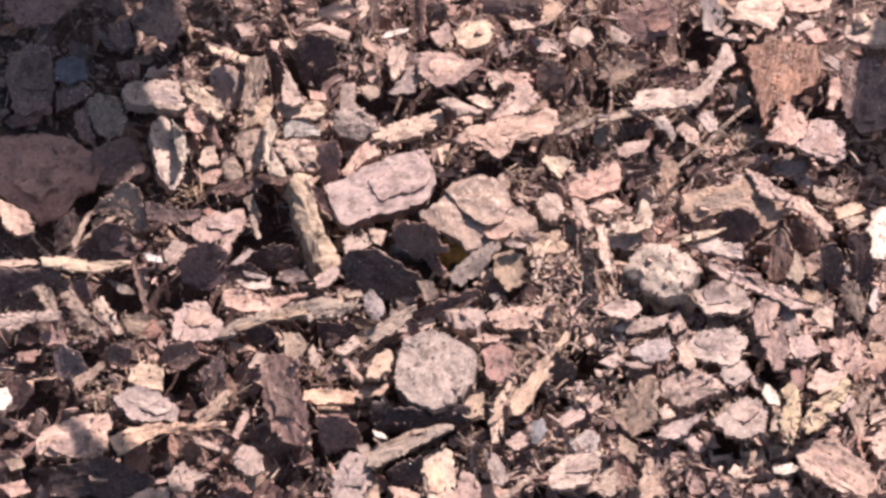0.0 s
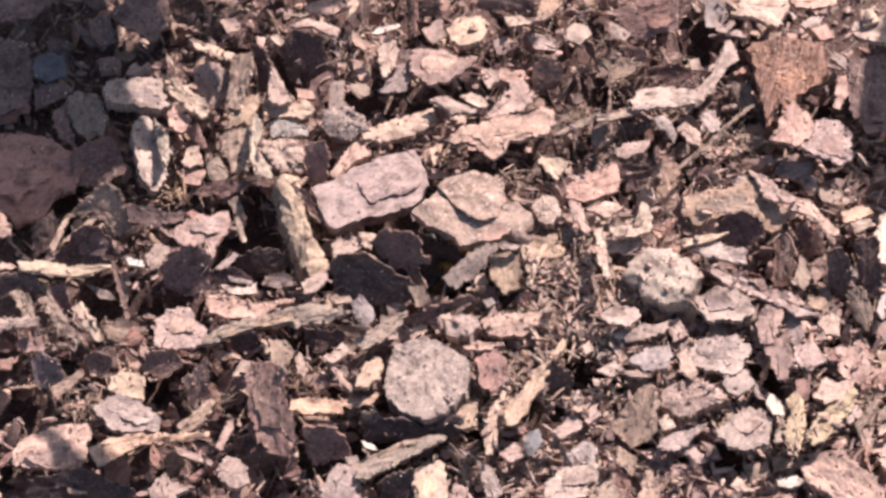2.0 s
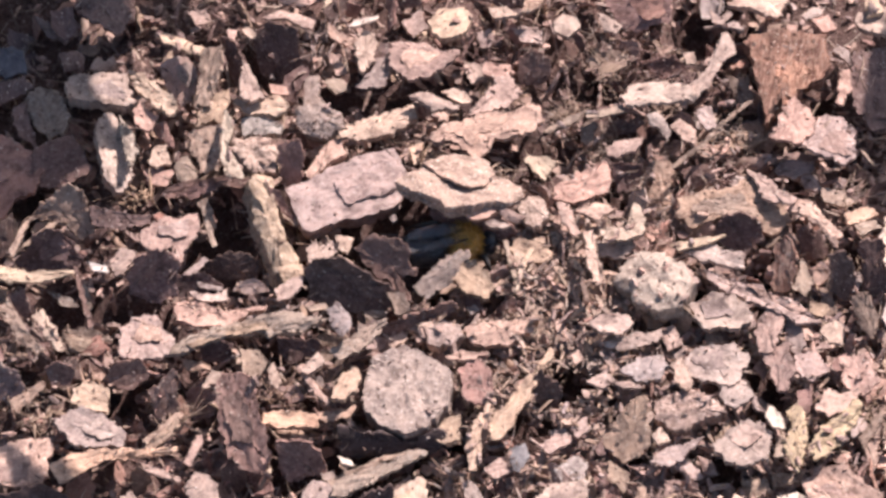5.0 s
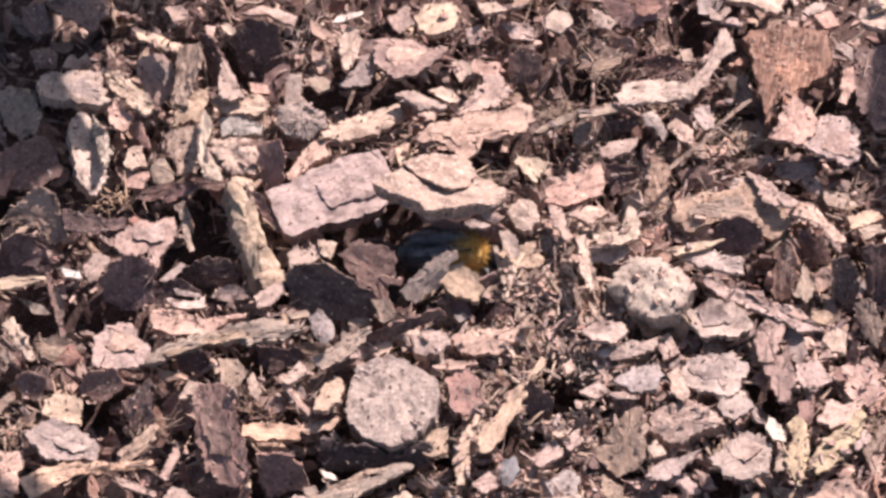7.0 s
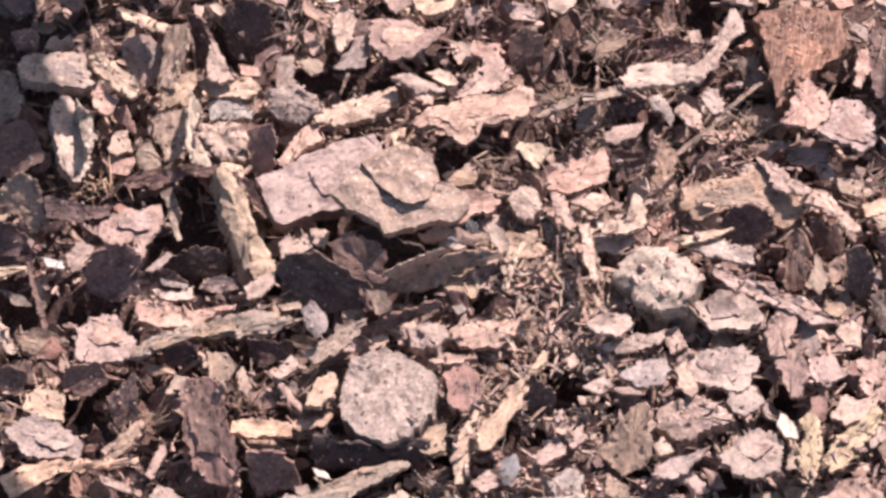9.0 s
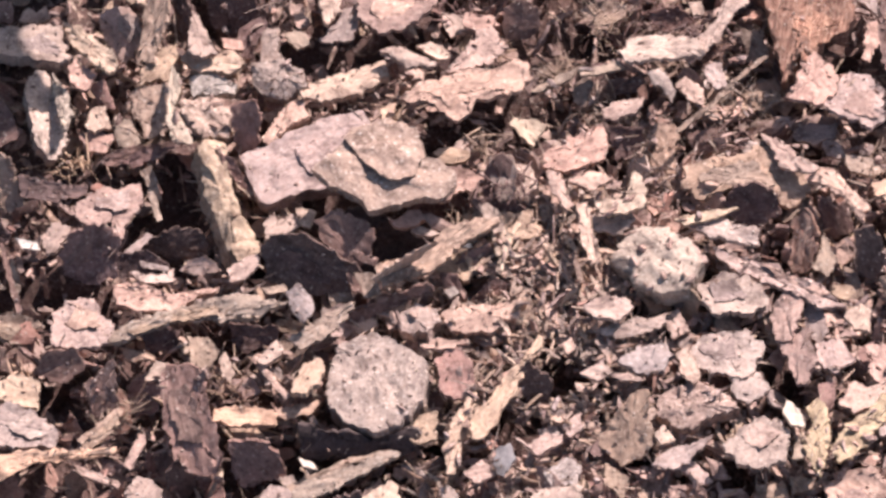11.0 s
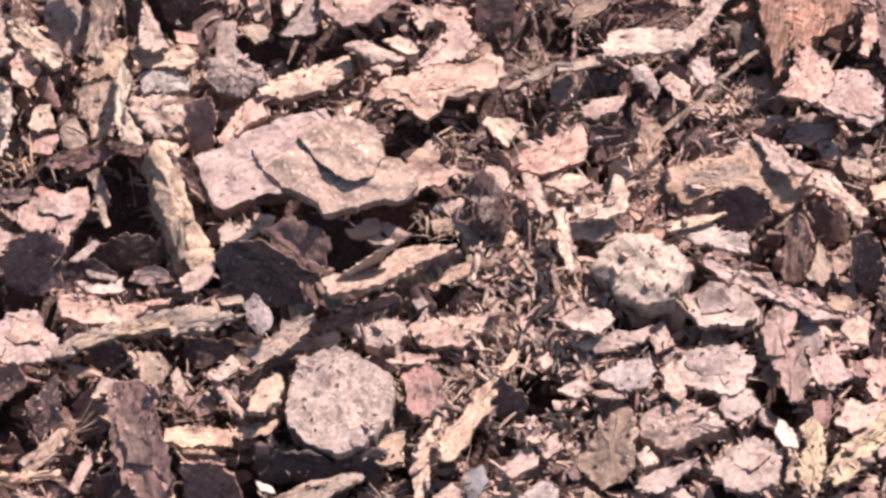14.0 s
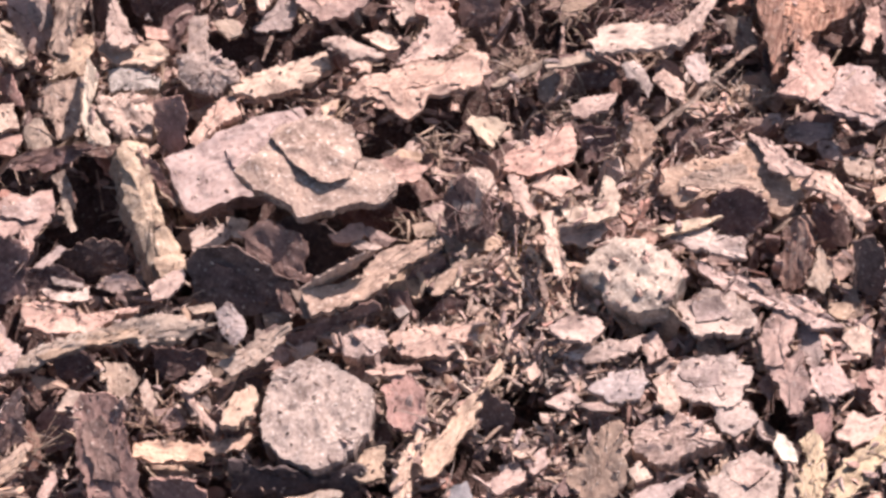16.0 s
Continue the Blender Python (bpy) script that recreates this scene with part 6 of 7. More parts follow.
chip("o", 21.2, -39.9, 9.6, -5.9, 2.5, 61.3, 1.5, [(-8.2, 2.5), (-4, 1.8), (1.7, 2), (8.1, 0.4), (14, 0.7), (13.5, -0.5), (6.8, -1.3), (-0.1, -1.4), (-2.9, -1.5), (-6.3, -1.7), (-11, -1.3), (-11.8, 0.3)])
chip("s", 13.3, -47.9, 10.5, -1.1, 4.9, 77.7, 1, [(-5.3, 1.9), (0.3, 1.5), (3.2, 1.3), (6.7, 0.1), (10, 0.1), (7.6, -1.1), (5, -1), (1.6, -0.1), (-3.1, -0.2), (-4.4, -1.3), (-10.7, -1.4), (-11, 0.3)])
piece = chip("w", 29.6, -63.1, 7.5, -4.8, 3.7, 37.5, 2.5, [(-5.2, 3), (0.4, 4.5), (2.6, 3.4), (6.9, 0.7), (6.2, -1.6), (3.2, -2.4), (-0.5, -4.8), (-5.5, -2.9), (-8.2, 0.1)])
layer_on(piece, chip("w", 30.8, -61.5, 7.5, -4.8, 3.7, 37.5, 0.6, [(-2.9, 1.8), (1.4, 2), (3.5, -1), (-0.3, -2.9), (-4.4, 0.1)]))
chip("t", 43.9, -46.2, 6.4, -1.1, -24.8, 78.3, 3, [(-3.6, 5.1), (2.3, 3.3), (7.3, 0.4), (7, -1.7), (-1.7, -4.3), (-4.7, -3.2), (-6.6, 0.4)])
chip("t", 45.9, -66.4, 6.3, 11.8, -8, 78.9, 2, [(-1.2, 2.7), (6.5, 1.3), (3, -1.5), (-0.9, -3.6), (-3.7, -0.6), (-3.7, 1.6)])
chip("p", 28.7, -49.1, 6.5, -4.3, 2.5, 30, 1.5, [(-3.7, 0.9), (0.7, 1.7), (3.8, 0.2), (2, -1.3), (-2.7, -1.5)])
chip("b", 21, -53.1, 7.5, 0, 0, 79.6, 1.2, [(2.2, 1.9), (3.7, -0.5), (0.8, -1.9), (-3.5, -0.6), (-3.1, 1)])
chip("g", 33.6, -44.9, 5.5, 0, 0, 59, 2, [(-1.1, 1.9), (3.1, 0.4), (0.4, -1.7), (-2.4, -0.6)])
chip("L", 31.8, -54.7, 5.5, 0, 0, 31.9, 3, [(-3.1, 2), (2, 2.5), (3.6, -0.1), (0.9, -3.1), (-3.4, -1.3)])
chip("t", 6.8, -46, 6.5, 0, 0, 67.8, 2, [(-2.9, 2.3), (2.4, 2.1), (4.4, -0.7), (-0.7, -2.8), (-3.2, -0.9)])
chip("g", 11.7, -62.2, 6.4, 13.5, -3.7, -74.8, 1.5, [(-4.9, -0.5), (-3.6, 1.4), (4.1, 1.7), (4.9, -1), (-0.6, -1.6)])
chip("p", 6, -67.2, 6.4, 6, 0.4, 86.6, 2, [(-4.2, 4), (4.8, 1.8), (3.5, -1), (-0.7, -2.7), (-3.4, -2.1)])
chip("g", 16.6, -55.2, 6.5, 0, 0, 13.5, 1.5, [(-2.8, 0.6), (1.1, 2.6), (3, -1.2), (-1.3, -2)])
chip("w", 43, -35.6, 7.5, -3.9, -0.7, -10.5, 1.2, [(-3.5, 0.2), (0.4, 1.1), (3.5, -0.1), (-0.4, -1.3)])
chip("w", 33, -29.8, 8.5, -0.6, 5, 82.9, 1.2, [(0.2, 1.2), (2.1, -0.1), (-0.3, -1.2), (-1.9, 0.2)])
chip("L", 54.7, -41.8, 7.4, 1.7, -2.2, 6.8, 4, [(-6, 1.8), (-3.7, 4), (2.2, 5.2), (5.7, 2.5), (8.7, -1.6), (3.7, -2.5), (-0.4, -4.7), (-4, -3.4), (-6.1, -1.1)])
piece = chip("g", 61.3, -31.2, 7.5, -2, 0.2, 7.2, 3, [(-7, 1.6), (-3, 5.3), (4.6, 5.3), (6.9, 1.6), (5, -2.9), (1.8, -5.8), (-2.4, -3.6), (-5.9, -1.6)])
layer_on(piece, chip("g", 60.3, -30.1, 7.7, -2, 0.2, 7.2, 0.6, [(-3.9, 1), (2.4, 3.2), (2.8, -1.8), (-1.4, -2.1)]))
piece = chip("g", 66, -50.3, 8.5, -3.6, -0.2, 31.1, 3, [(-4.9, 2.9), (-0.3, 4), (3, 4.6), (6.3, 2.5), (6.2, -2.1), (2.6, -6.5), (-2.7, -4.5), (-4.7, -1.9), (-5.6, 1)])
layer_on(piece, chip("g", 67, -49, 8.7, -3.6, -0.2, 31.1, 0.6, [(-2.7, 1.8), (1.6, 2.8), (3.5, -1.3), (-1.6, -2.7), (-3, 0.6)]))
chip("W", 72.9, -45, 9.5, -2.1, -4.5, -65.3, 1.5, [(-1.4, -1.4), (-3.5, 0.4), (-0.1, 1.7), (3.2, 0.7), (1.8, -1.4)])
chip("p", 74.2, -31.8, 7.7, 12.9, -6.2, -76.8, 2.5, [(-6.2, -2.9), (-5.5, 3.2), (1.4, 3), (5.6, 0.4), (5.6, -1.6), (-0.8, -2.2)])
chip("y", 85.6, -47.3, 9.4, 2.2, 7.5, 56.5, 2, [(-7.8, 2.1), (-1, 3.1), (4.8, 0.8), (8.1, 1.4), (8.9, -0.7), (5.6, -2), (-1.2, -2.3), (-7.6, -1.9), (-9.8, -0.4)])
chip("y", 77.1, -47.9, 8.4, -0.2, 5, 88.2, 2, [(5.3, 1.7), (7.9, -0.2), (5.4, -1.7), (-0.9, -2.5), (-9.9, -1.2), (-7.4, 1), (-1.8, 2.5), (1.4, 0.3)])
chip("s", 73.9, -50.3, 7.5, -0.4, 5, 85.5, 1.5, [(2.2, 1.1), (3.3, -0.9), (-2.6, -1.1), (-2.9, 0.8)])
chip("w", 85.9, -39.2, 7.4, -5, 3.3, 33.6, 2, [(-4.8, 1.1), (0.2, 3.7), (1.4, 1), (5.7, 0), (1.7, -3.3), (-4.1, -2.5)])
chip("p", 90.3, -32.6, 6.5, 0, 0, -77.3, 2, [(-5, -2.8), (-4.9, 2.6), (2.4, 3.7), (4.9, -0.3), (2.6, -3.2)])
piece = chip("p", 87.3, -62.9, 7.5, -0.2, -5.7, -42.9, 3, [(-10, -2.6), (-10.1, 1.7), (-5.5, 6), (-1.4, 5.1), (5.9, 4.9), (10.2, 2.1), (10.8, -3), (6.1, -3.3), (-0.7, -5.1), (-5.3, -5.7)])
layer_on(piece, chip("p", 85.2, -63, 7.6, -0.2, -5.7, -42.9, 0.6, [(-5.6, -1.6), (-2.9, 3.6), (3.3, 3), (6.5, -1.8), (-0.4, -3.1)]))
chip("w", 86, -66.5, 9.4, -0.8, -8.5, -39.7, 1.5, [(-6.2, -1.8), (-6.4, 1.6), (0.2, 1.5), (9.4, 0.6), (3, -2)])
chip("W", 75.8, -63.6, 8.5, -4.9, 1, 11.8, 1.2, [(-2.5, 1.2), (1.7, 1.4), (3.5, -0.4), (-0.3, -1.5), (-2.5, -0.6)])
chip("w", 65.6, -64.1, 7.6, -4.4, -2.4, -29.1, 1.5, [(-2.2, -1.1), (-2.2, 2.1), (1.4, 0.5), (3.2, 0.3), (-0.2, -1.8)])
chip("g", 53.2, -51, 6.5, 0, 0, 31.5, 1.5, [(-6.2, 0.6), (-1.2, 2.3), (1.8, 1.1), (6.7, 0.1), (1.6, -1.5), (-2.7, -2.5)])
chip("w", 49.7, -48.1, 7.5, -2.1, -4.6, -65.6, 1.5, [(-1.2, -1.4), (-2.1, 1.1), (1.7, 1.6), (1.6, -1.3)])
chip("w", 97.3, -56.8, 7.5, -0.2, 6, 87.9, 2, [(-0.6, 2.1), (3.8, 1.2), (4.7, -1.9), (-3.7, -2), (-4.2, 0.5)])
piece = chip("k", -14.2, -11.7, 8, 48.7, 14.6, -17.7, 2.5, [(-8.8, -1.8), (-8.4, 1.3), (-6, 3.8), (-2.8, 5.4), (2.1, 4.1), (9.2, 2.9), (11, -0.1), (7.3, -3.5), (0.8, -6), (-4.7, -6.1)])
layer_on(piece, chip("k", -16.1, -12.3, 7.4, 48.7, 14.6, -17.7, 0.6, [(-4.9, -1.1), (-3.1, 2.3), (1.2, 2.5), (6.6, -0.1), (0.4, -3.6)]))
chip("w", -19.4, -1.3, 5, -5, 3.4, 34.2, 2, [(-2.9, 1.7), (0.5, 2.9), (0.2, 0.7), (3.4, 0.9), (3.2, -1.7), (-0.5, -3.1), (-3.9, -1.4)])
chip("w", -14.9, -0.4, 6, 2.4, -6.8, -75.7, 1.5, [(-2.8, -1.2), (-1.1, 2.5), (3.1, 0.1), (0.8, -1.4)])
chip("g", 47.3, -31.9, 8, 0, 0, 14.5, 2.5, [(-5.3, 0.3), (-1.6, 3.2), (3.4, 2.3), (4.7, -0.7), (2, -2.6), (-3.2, -2.5)])
chip("w", 38.1, -35, 8, -5, 0.7, 7.6, 1.5, [(-3.3, 0.3), (0.8, 2.2), (3, -0.5), (-0.4, -2)])
chip("p", 55.2, -10.6, 8.1, 5.6, 2.9, 81.2, 2, [(1.4, 2.1), (3.5, -0.2), (0.2, -2.9), (-3.1, -0.5), (-2, 1.6)])
chip("p", 80.3, -31.5, 8, -5.7, 1.8, -72.4, 2, [(-3, -2.4), (-3.3, 2.4), (1.6, 3.7), (3.8, -0.7), (0.9, -3)])
chip("r", 79.1, -39, 6, 1.8, -9.8, 79.5, 2, [(2.3, 1.9), (3.6, -1.1), (-1.9, -1.5), (-4, 0.8)])
chip("g", 65.2, -37.8, 8, -2, 0.3, 8.4, 2.5, [(-2.2, 3.1), (2.8, 2.7), (3.7, -1.6), (-0.7, -3.6), (-3.6, -0.7)])
chip("w", 54.2, -34.2, 9, 6.4, -7.7, -76.7, 2, [(-3.5, -1.2), (-4.6, 1.3), (2.4, 1.7), (4.4, -0.1), (1.3, -1.7)])
chip("p", 9.9, -29.1, 8, -4, 0.3, 4.8, 1.5, [(-4.1, 0.3), (-0.2, 1.6), (5, 0.3), (2.1, -1.3), (-2.9, -0.9)])
chip("L", 5.9, -23, 7, 0, 0, 10.6, 3, [(-4, 1.3), (-0.1, 3.3), (3.4, 1.4), (3.8, -1.1), (0.6, -3), (-3.7, -1.9)])
chip("g", 45.1, -24.3, 7, 13.6, -3.4, 13.7, 2, [(-7.6, 1.2), (1.5, 1.2), (6.9, 0.7), (3.7, -1.5), (-4.5, -1.7)])
flap = chip("F", 6.4, 4.2, 10, 6.2, 3.6, 3.5, 3, [(-8.1, 2.6), (-4.3, 7.7), (2.2, 9.6), (7.3, 7.4), (9, 1.3), (11.2, 0.6), (14.1, -1.5), (14.2, -4.6), (11.1, -7.3), (7.3, -6.8), (1.8, -8.5), (-2.4, -9.5), (-3.8, -6.6), (-8.9, -4.1), (-12.4, -0.3)], "rough sandy-brown bark flap lifted by the bee")
grey_sliver = chip("g", 6.1, -12.2, 11.2, 15.5, -22.1, 33.1, 0.7, [(-5.9, 1.9), (-3.7, 2), (4.7, 2.2), (8.2, 0.5), (7.6, -0.7), (1.8, -1.8), (-2.1, -2.6), (-4.6, -1.6), (-6, 0.1)], "smooth grey bark sliver pushed about by the bee")
tan_sliver = chip("t", 15.6, -9.9, 7.1, 1.1, 11.9, -84.7, 3, [(-3.2, -3.8), (-4.9, 0.2), (-3.2, 3), (0.2, 2.9), (4.2, 1.9), (5.3, -0.7), (1.6, -3.6)], "tan bark piece beside the burrow")
dark_chip = chip("d", -5.3, -6.1, 9, 51.4, 7.2, -18.5, 2.5, [(-7.8, 0.4), (-6.2, 2.5), (-5.4, 5.1), (-2.9, 5.7), (-0.7, 7.1), (2.7, 5.8), (3.6, 3.7), (6.1, 2.5), (4.4, -0.4), (7.9, -3.6), (5.9, -4.1), (1.7, -2), (-1, -2.2), (-4.9, -1.2)], "dark plum-brown bark plate before the burrow")
stick = chip("t", 5.9, 0.5, -7.6, 4.4, -2.3, 27.9, 2.6, [(-11.7, 2.7), (-9.6, 2.4), (-5.6, 1.2), (-2, 1.6), (3.2, 2.9), (9.5, 2.5), (13.3, 0.5), (12.8, -1.1), (8, -0.3), (2.8, -1.7), (-2.8, -3.2), (-6.8, -2.6), (-12.3, -1.2)], "pale stick of bark pushed out of the burrow")
blade = chip("t", 20.5, -12.2, 10, 1.6, -11.2, 36.9, 1.2, [(-5.2, -0.2), (-3, 1.6), (1.1, 1.9), (5.4, 0), (5.5, -0.7), (1.8, -0.5), (-1.4, -0.9), (-4.2, -1.3)], "thin tan leaf-like sliver of bark")
clump = chip("k", 24.6, 3.7, 9.6, 8.6, 45.6, -73.3, 5, [(-4.2, -2.5), (-5.8, -1.4), (-6.2, 0.5), (-4.4, 2), (-1, 3.3), (0.7, 2.6), (4.4, 3.2), (6.4, 0.4), (4.7, -0.9), (4.9, -3), (0.6, -4.3)], "black fibrous clump of bark heaved up by the bee")
rubble = chip("p", 10.6, 7.6, 8.1, 4.9, -1, 11.6, 2.5, [(-3.3, 0.8), (-1.6, 0.7), (0.5, 1.5), (2.5, 1.4), (3, -0.3), (1.4, -1.5), (-0.2, -1.7), (-2.2, -1)], "pinkish broken bark crumb sliding into the burrow")
crumb = chip("p", 16.3, 7.2, 8.4, 14.4, -0.8, -29.9, 2, [(-3, -0.1), (-1.9, 1.1), (0.5, 0.9), (3.2, 0.7), (1.9, -1.1), (-0.7, -1.5)], "small pinkish bark crumb on the burrow rim")
crumb_low = chip("g", 13.6, 4.7, 8.4, -0.4, 8, -2.5, 1.8, [(-2.5, 0.2), (-0.9, 0.9), (1.1, 0.7), (2.7, 0.1), (1, -1), (-1.4, -0.9)], "small grey-brown bark crumb on the burrow rim")
flap_layer = chip("F", 8.3, 6.4, 11, 6.2, 3.6, 3.5, 0.9, [(-8, 3.1), (-3.9, 5.5), (2.1, 6.3), (6, 3.6), (6.3, -1.5), (4.5, -5.1), (0.5, -6), (-2.4, -4.8), (-5.2, -1.3)], "raised upper layer of the bark")
layer_on(flap, flap_layer)
side_flake = chip("p", 11.7, 7.1, 6.3, 4, -0.4, 5.5, 2, [(-4.7, 3), (1.1, 3.6), (6, 0.6), (4.2, -1.3), (0.7, -1.4), (-2.5, -3.4), (-4.8, -0.9)], "pale pinkish bark flake beside the burrow")
leaf_flake = chip("g", 19.3, -0.7, 8.1, 0.2, 20.5, -61.4, 1, [(-3.7, -0.9), (-3.2, 1), (-0.3, 1.5), (1.8, 1.2), (3.1, 0.3), (2.5, -1.3), (-0.3, -1.8)], "small grey leaf-shaped bark flake by the burrow")
dark_plate = chip("d", 12.8, 5.1, 6.5, 54.5, 20.1, -13.8, 2, [(-11.6, 1), (-5.9, 3.3), (1.6, 3.1), (8, 2), (10.3, -0.4), (7.7, -2.4), (-1.7, -3.3), (-8.4, -3.2)], "dark brown bark plate pushed up under the flap")
clump_layer = chip("g", 24.3, 5.4, 11.1, 7.9, 29.6, -84.5, 2, [(-3.6, -2.4), (-4, 0.1), (-3, 2.2), (0.5, 2.5), (4.1, 1.2), (4.9, -1.1), (1, -2.4)], "grey lump")
layer_on(clump, clump_layer)


def tuft(x, y, z, count, length, spread, tint, seed, flat=0.5):
    """A tuft of shredded bark: thin tapering bent fibres that stick out from one spot (mm)."""
    rng = random.Random(seed)
    bm = bmesh.new()
    for _ in range(count):
        a, up = rng.uniform(0, 2 * math.pi), rng.uniform(0.05, 1.0) ** 1.3 * (1 - flat) + 0.08
        d = Vector((math.cos(a), math.sin(a), up)).normalized()
        p = Vector((rng.gauss(0, spread), rng.gauss(0, spread * 0.8), rng.uniform(-0.8, 0.6))) * MM
        ln = length * rng.uniform(0.4, 1.1) * MM
        side = Vector((rng.uniform(-1, 1), rng.uniform(-1, 1), rng.uniform(-0.6, 0.3))) * ln * 0.55
        r = rng.choice((0.06, 0.08, 0.1, 0.14, 0.24)) * MM
        tube(bm, [p - d * ln * 0.2, p + d * ln * 0.25 + side * 0.2, p + d * ln * 0.6 + side * 0.6, p + d * ln + side], [r, r * 1.1, r * 0.8, r * 0.25], 4)
    ob = mesh_object("fibre_tuft", bm, TINTS[tint][0])
    ob.location = (x * MM, y * MM, z * MM)
    return tagged(ob, "tuft of shredded tan bark fibres", "fibre tuft", "tufts of bark fibre")


tuft(31, 33.3, 2.5, 60, 4.25, 1.8, "t", 100)
tuft(20.7, 39, 2.5, 24, 3.4, 1, "t", 101)
tuft(0.1, 24.5, 2.5, 30, 4.25, 1.2, "s", 102)
tuft(-66.5, -34.3, 2.5, 36, 4.25, 2, "o", 103)
tuft(45.9, 47.3, 2.5, 50, 5.1, 3.2, "d", 104)
tuft(38.8, 45.7, 2.5, 40, 4.25, 2.4, "t", 105)
tuft(-40.8, 58.2, 2.5, 30, 5.1, 1.4, "d", 106)
tuft(27.5, -6.5, 2.5, 50, 5.1, 3, "w", 107)
tuft(29.9, -19.3, 2.5, 50, 5.1, 3, "t", 108)
tuft(24.2, -31.3, 2.5, 40, 4.25, 2.6, "t", 109)
tuft(66.8, 27.9, 2.5, 40, 4.25, 2.6, "t", 110)
tuft(39.8, -53.7, 2.5, 46, 5.1, 2.8, "d", 111)
tuft(15.4, 1.1, 2.5, 40, 4.25, 2.4, "t", 112)
tuft(-21.2, 53.5, 2.5, 36, 4.25, 3, "g", 113)
tuft(13, 49.6, 2.5, 36, 4.25, 3, "d", 114)
tuft(80.9, -7.2, 2.5, 40, 5.1, 2.6, "o", 115)
tuft(89, 13.3, 2.5, 30, 4.25, 2, "t", 116)
tuft(-77.5, -38.8, 2.5, 40, 5.1, 3.2, "t", 117)
tuft(-84.2, -22.3, 2.5, 36, 5.1, 3, "g", 118)
tuft(-28.3, -34.3, 2.5, 40, 5.1, 3, "t", 119)
tuft(-18.2, -38.8, 2.5, 30, 4.25, 2.4, "p", 120)
tuft(49.8, -58.1, 2.5, 40, 5.1, 3, "p", 121)
tuft(65.1, 40.3, 2.5, 36, 5.1, 2.4, "d", 122)
tuft(92.4, -5.7, 2.5, 40, 5.1, 2.6, "t", 123)
tuft(9.6, -56.6, 2.5, 40, 4.25, 3, "t", 124)
tuft(25.3, -55.1, 2.5, 40, 4.25, 3, "g", 125)
tuft(-32.5, 20.2, 2.5, 30, 4.25, 1.6, "t", 126)
tuft(-24.8, 14.1, 2.5, 26, 4.25, 1.2, "d", 127)
tuft(-58, 13.3, 2.5, 30, 4.25, 2, "o", 128)
tuft(18, 17.5, 2.5, 26, 3.4, 1.4, "t", 129)
tuft(-48.5, -40.3, 2.5, 26, 5.95, 1.8, "t", 130)
tuft(92.9, -38.8, 2.5, 36, 5.1, 2.4, "t", 131)
tuft(-38.6, -19.3, 2.5, 24, 5.1, 2, "d", 132)
tuft(47.5, 17.5, 3.5, 60, 4.5, 3, "t", 133)
tuft(54.5, 8.5, 3.5, 60, 4.5, 3, "g", 134)
tuft(40.5, 24.5, 3, 46, 4.25, 2.6, "s", 135)
tuft(63.5, 17.5, 3.5, 46, 4.25, 2.6, "d", 136)
tuft(35.5, -12.5, 3.5, 50, 4.25, 2.8, "t", 137)
tuft(51.5, -6.5, 3.5, 50, 4.25, 2.8, "p", 138)
tuft(44.5, -24.5, 3, 46, 4.5, 2.6, "t", 139)
tuft(58.5, 42.5, 2.5, 46, 4.5, 2.6, "d", 140)
tuft(52.5, 36.5, 2.5, 46, 4.5, 2.6, "t", 141)
tuft(-33.5, 33.5, 2.5, 30, 4.25, 2, "t", 142)
tuft(-18.5, 31.5, 2.5, 30, 4.25, 2, "d", 143)
tuft(-4.5, 44.5, 2.5, 40, 4.5, 2.6, "d", 144)
layer_on(clump, tuft(24.6, 3.7, 10.6, 70, 3.4, 3.0, "d", 77, 0.35))


# ---- dust and fibres that lie on top of the chips ----
def settle(name, words, material, count, area, length, width, seed, loose_tilt, clear=False):
    """Tiny pieces dropped from above, each lying on what it meets first."""
    rng = random.Random(seed)
    bpy.context.view_layer.update()
    depsgraph = bpy.context.evaluated_depsgraph_get()
    still = {ob.name for ob in (flap, grey_sliver, tan_sliver, dark_chip, stick, blade, clump, rubble, crumb, crumb_low, flap_layer, side_flake, leaf_flake, dark_plate, clump_layer)}
    verts, faces = [], []
    for _ in range(count):
        x, y = rng.uniform(area[0], area[1]), rng.uniform(area[2], area[3])
        hit, place, normal, _, ob, _ = scene.ray_cast(depsgraph, (x, y, 0.045), (0, 0, -1))
        if not hit or ob.name in still or ob.parent or in_burrow(x, y) or (clear and ob.name.split(".")[0] in ("bark_chip", "wood_chip", "twig")):
            continue
        q = normal.to_track_quat("Z", "X").to_matrix().to_4x4()
        ln = rng.uniform(*length) * MM
        wd = min(ln, rng.uniform(*width) * MM)
        m = Matrix.Translation(place + normal * wd * 0.3) @ q @ pose(0, 0, 0, rng.gauss(0, loose_tilt), rng.gauss(0, loose_tilt), rng.uniform(0, 360))
        base, bow = len(verts), rng.uniform(-0.3, 0.3) * ln
        for f, s in ((-0.5, rng.uniform(0.3, 0.8)), (-0.1, 1.0), (0.25, rng.uniform(0.7, 1.1)), (0.5, rng.uniform(0.2, 0.6))):
            for a, c in ((-0.5, 0.1), (0.0, 0.5), (0.5, 0.1), (0.0, -0.4)):
                verts.append((m @ Vector((f * ln, a * wd * s + bow * (0.25 - f * f), c * wd * s + rng.uniform(-0.1, 0.1) * wd)))[:])
        for k in range(3):
            o = base + k * 4
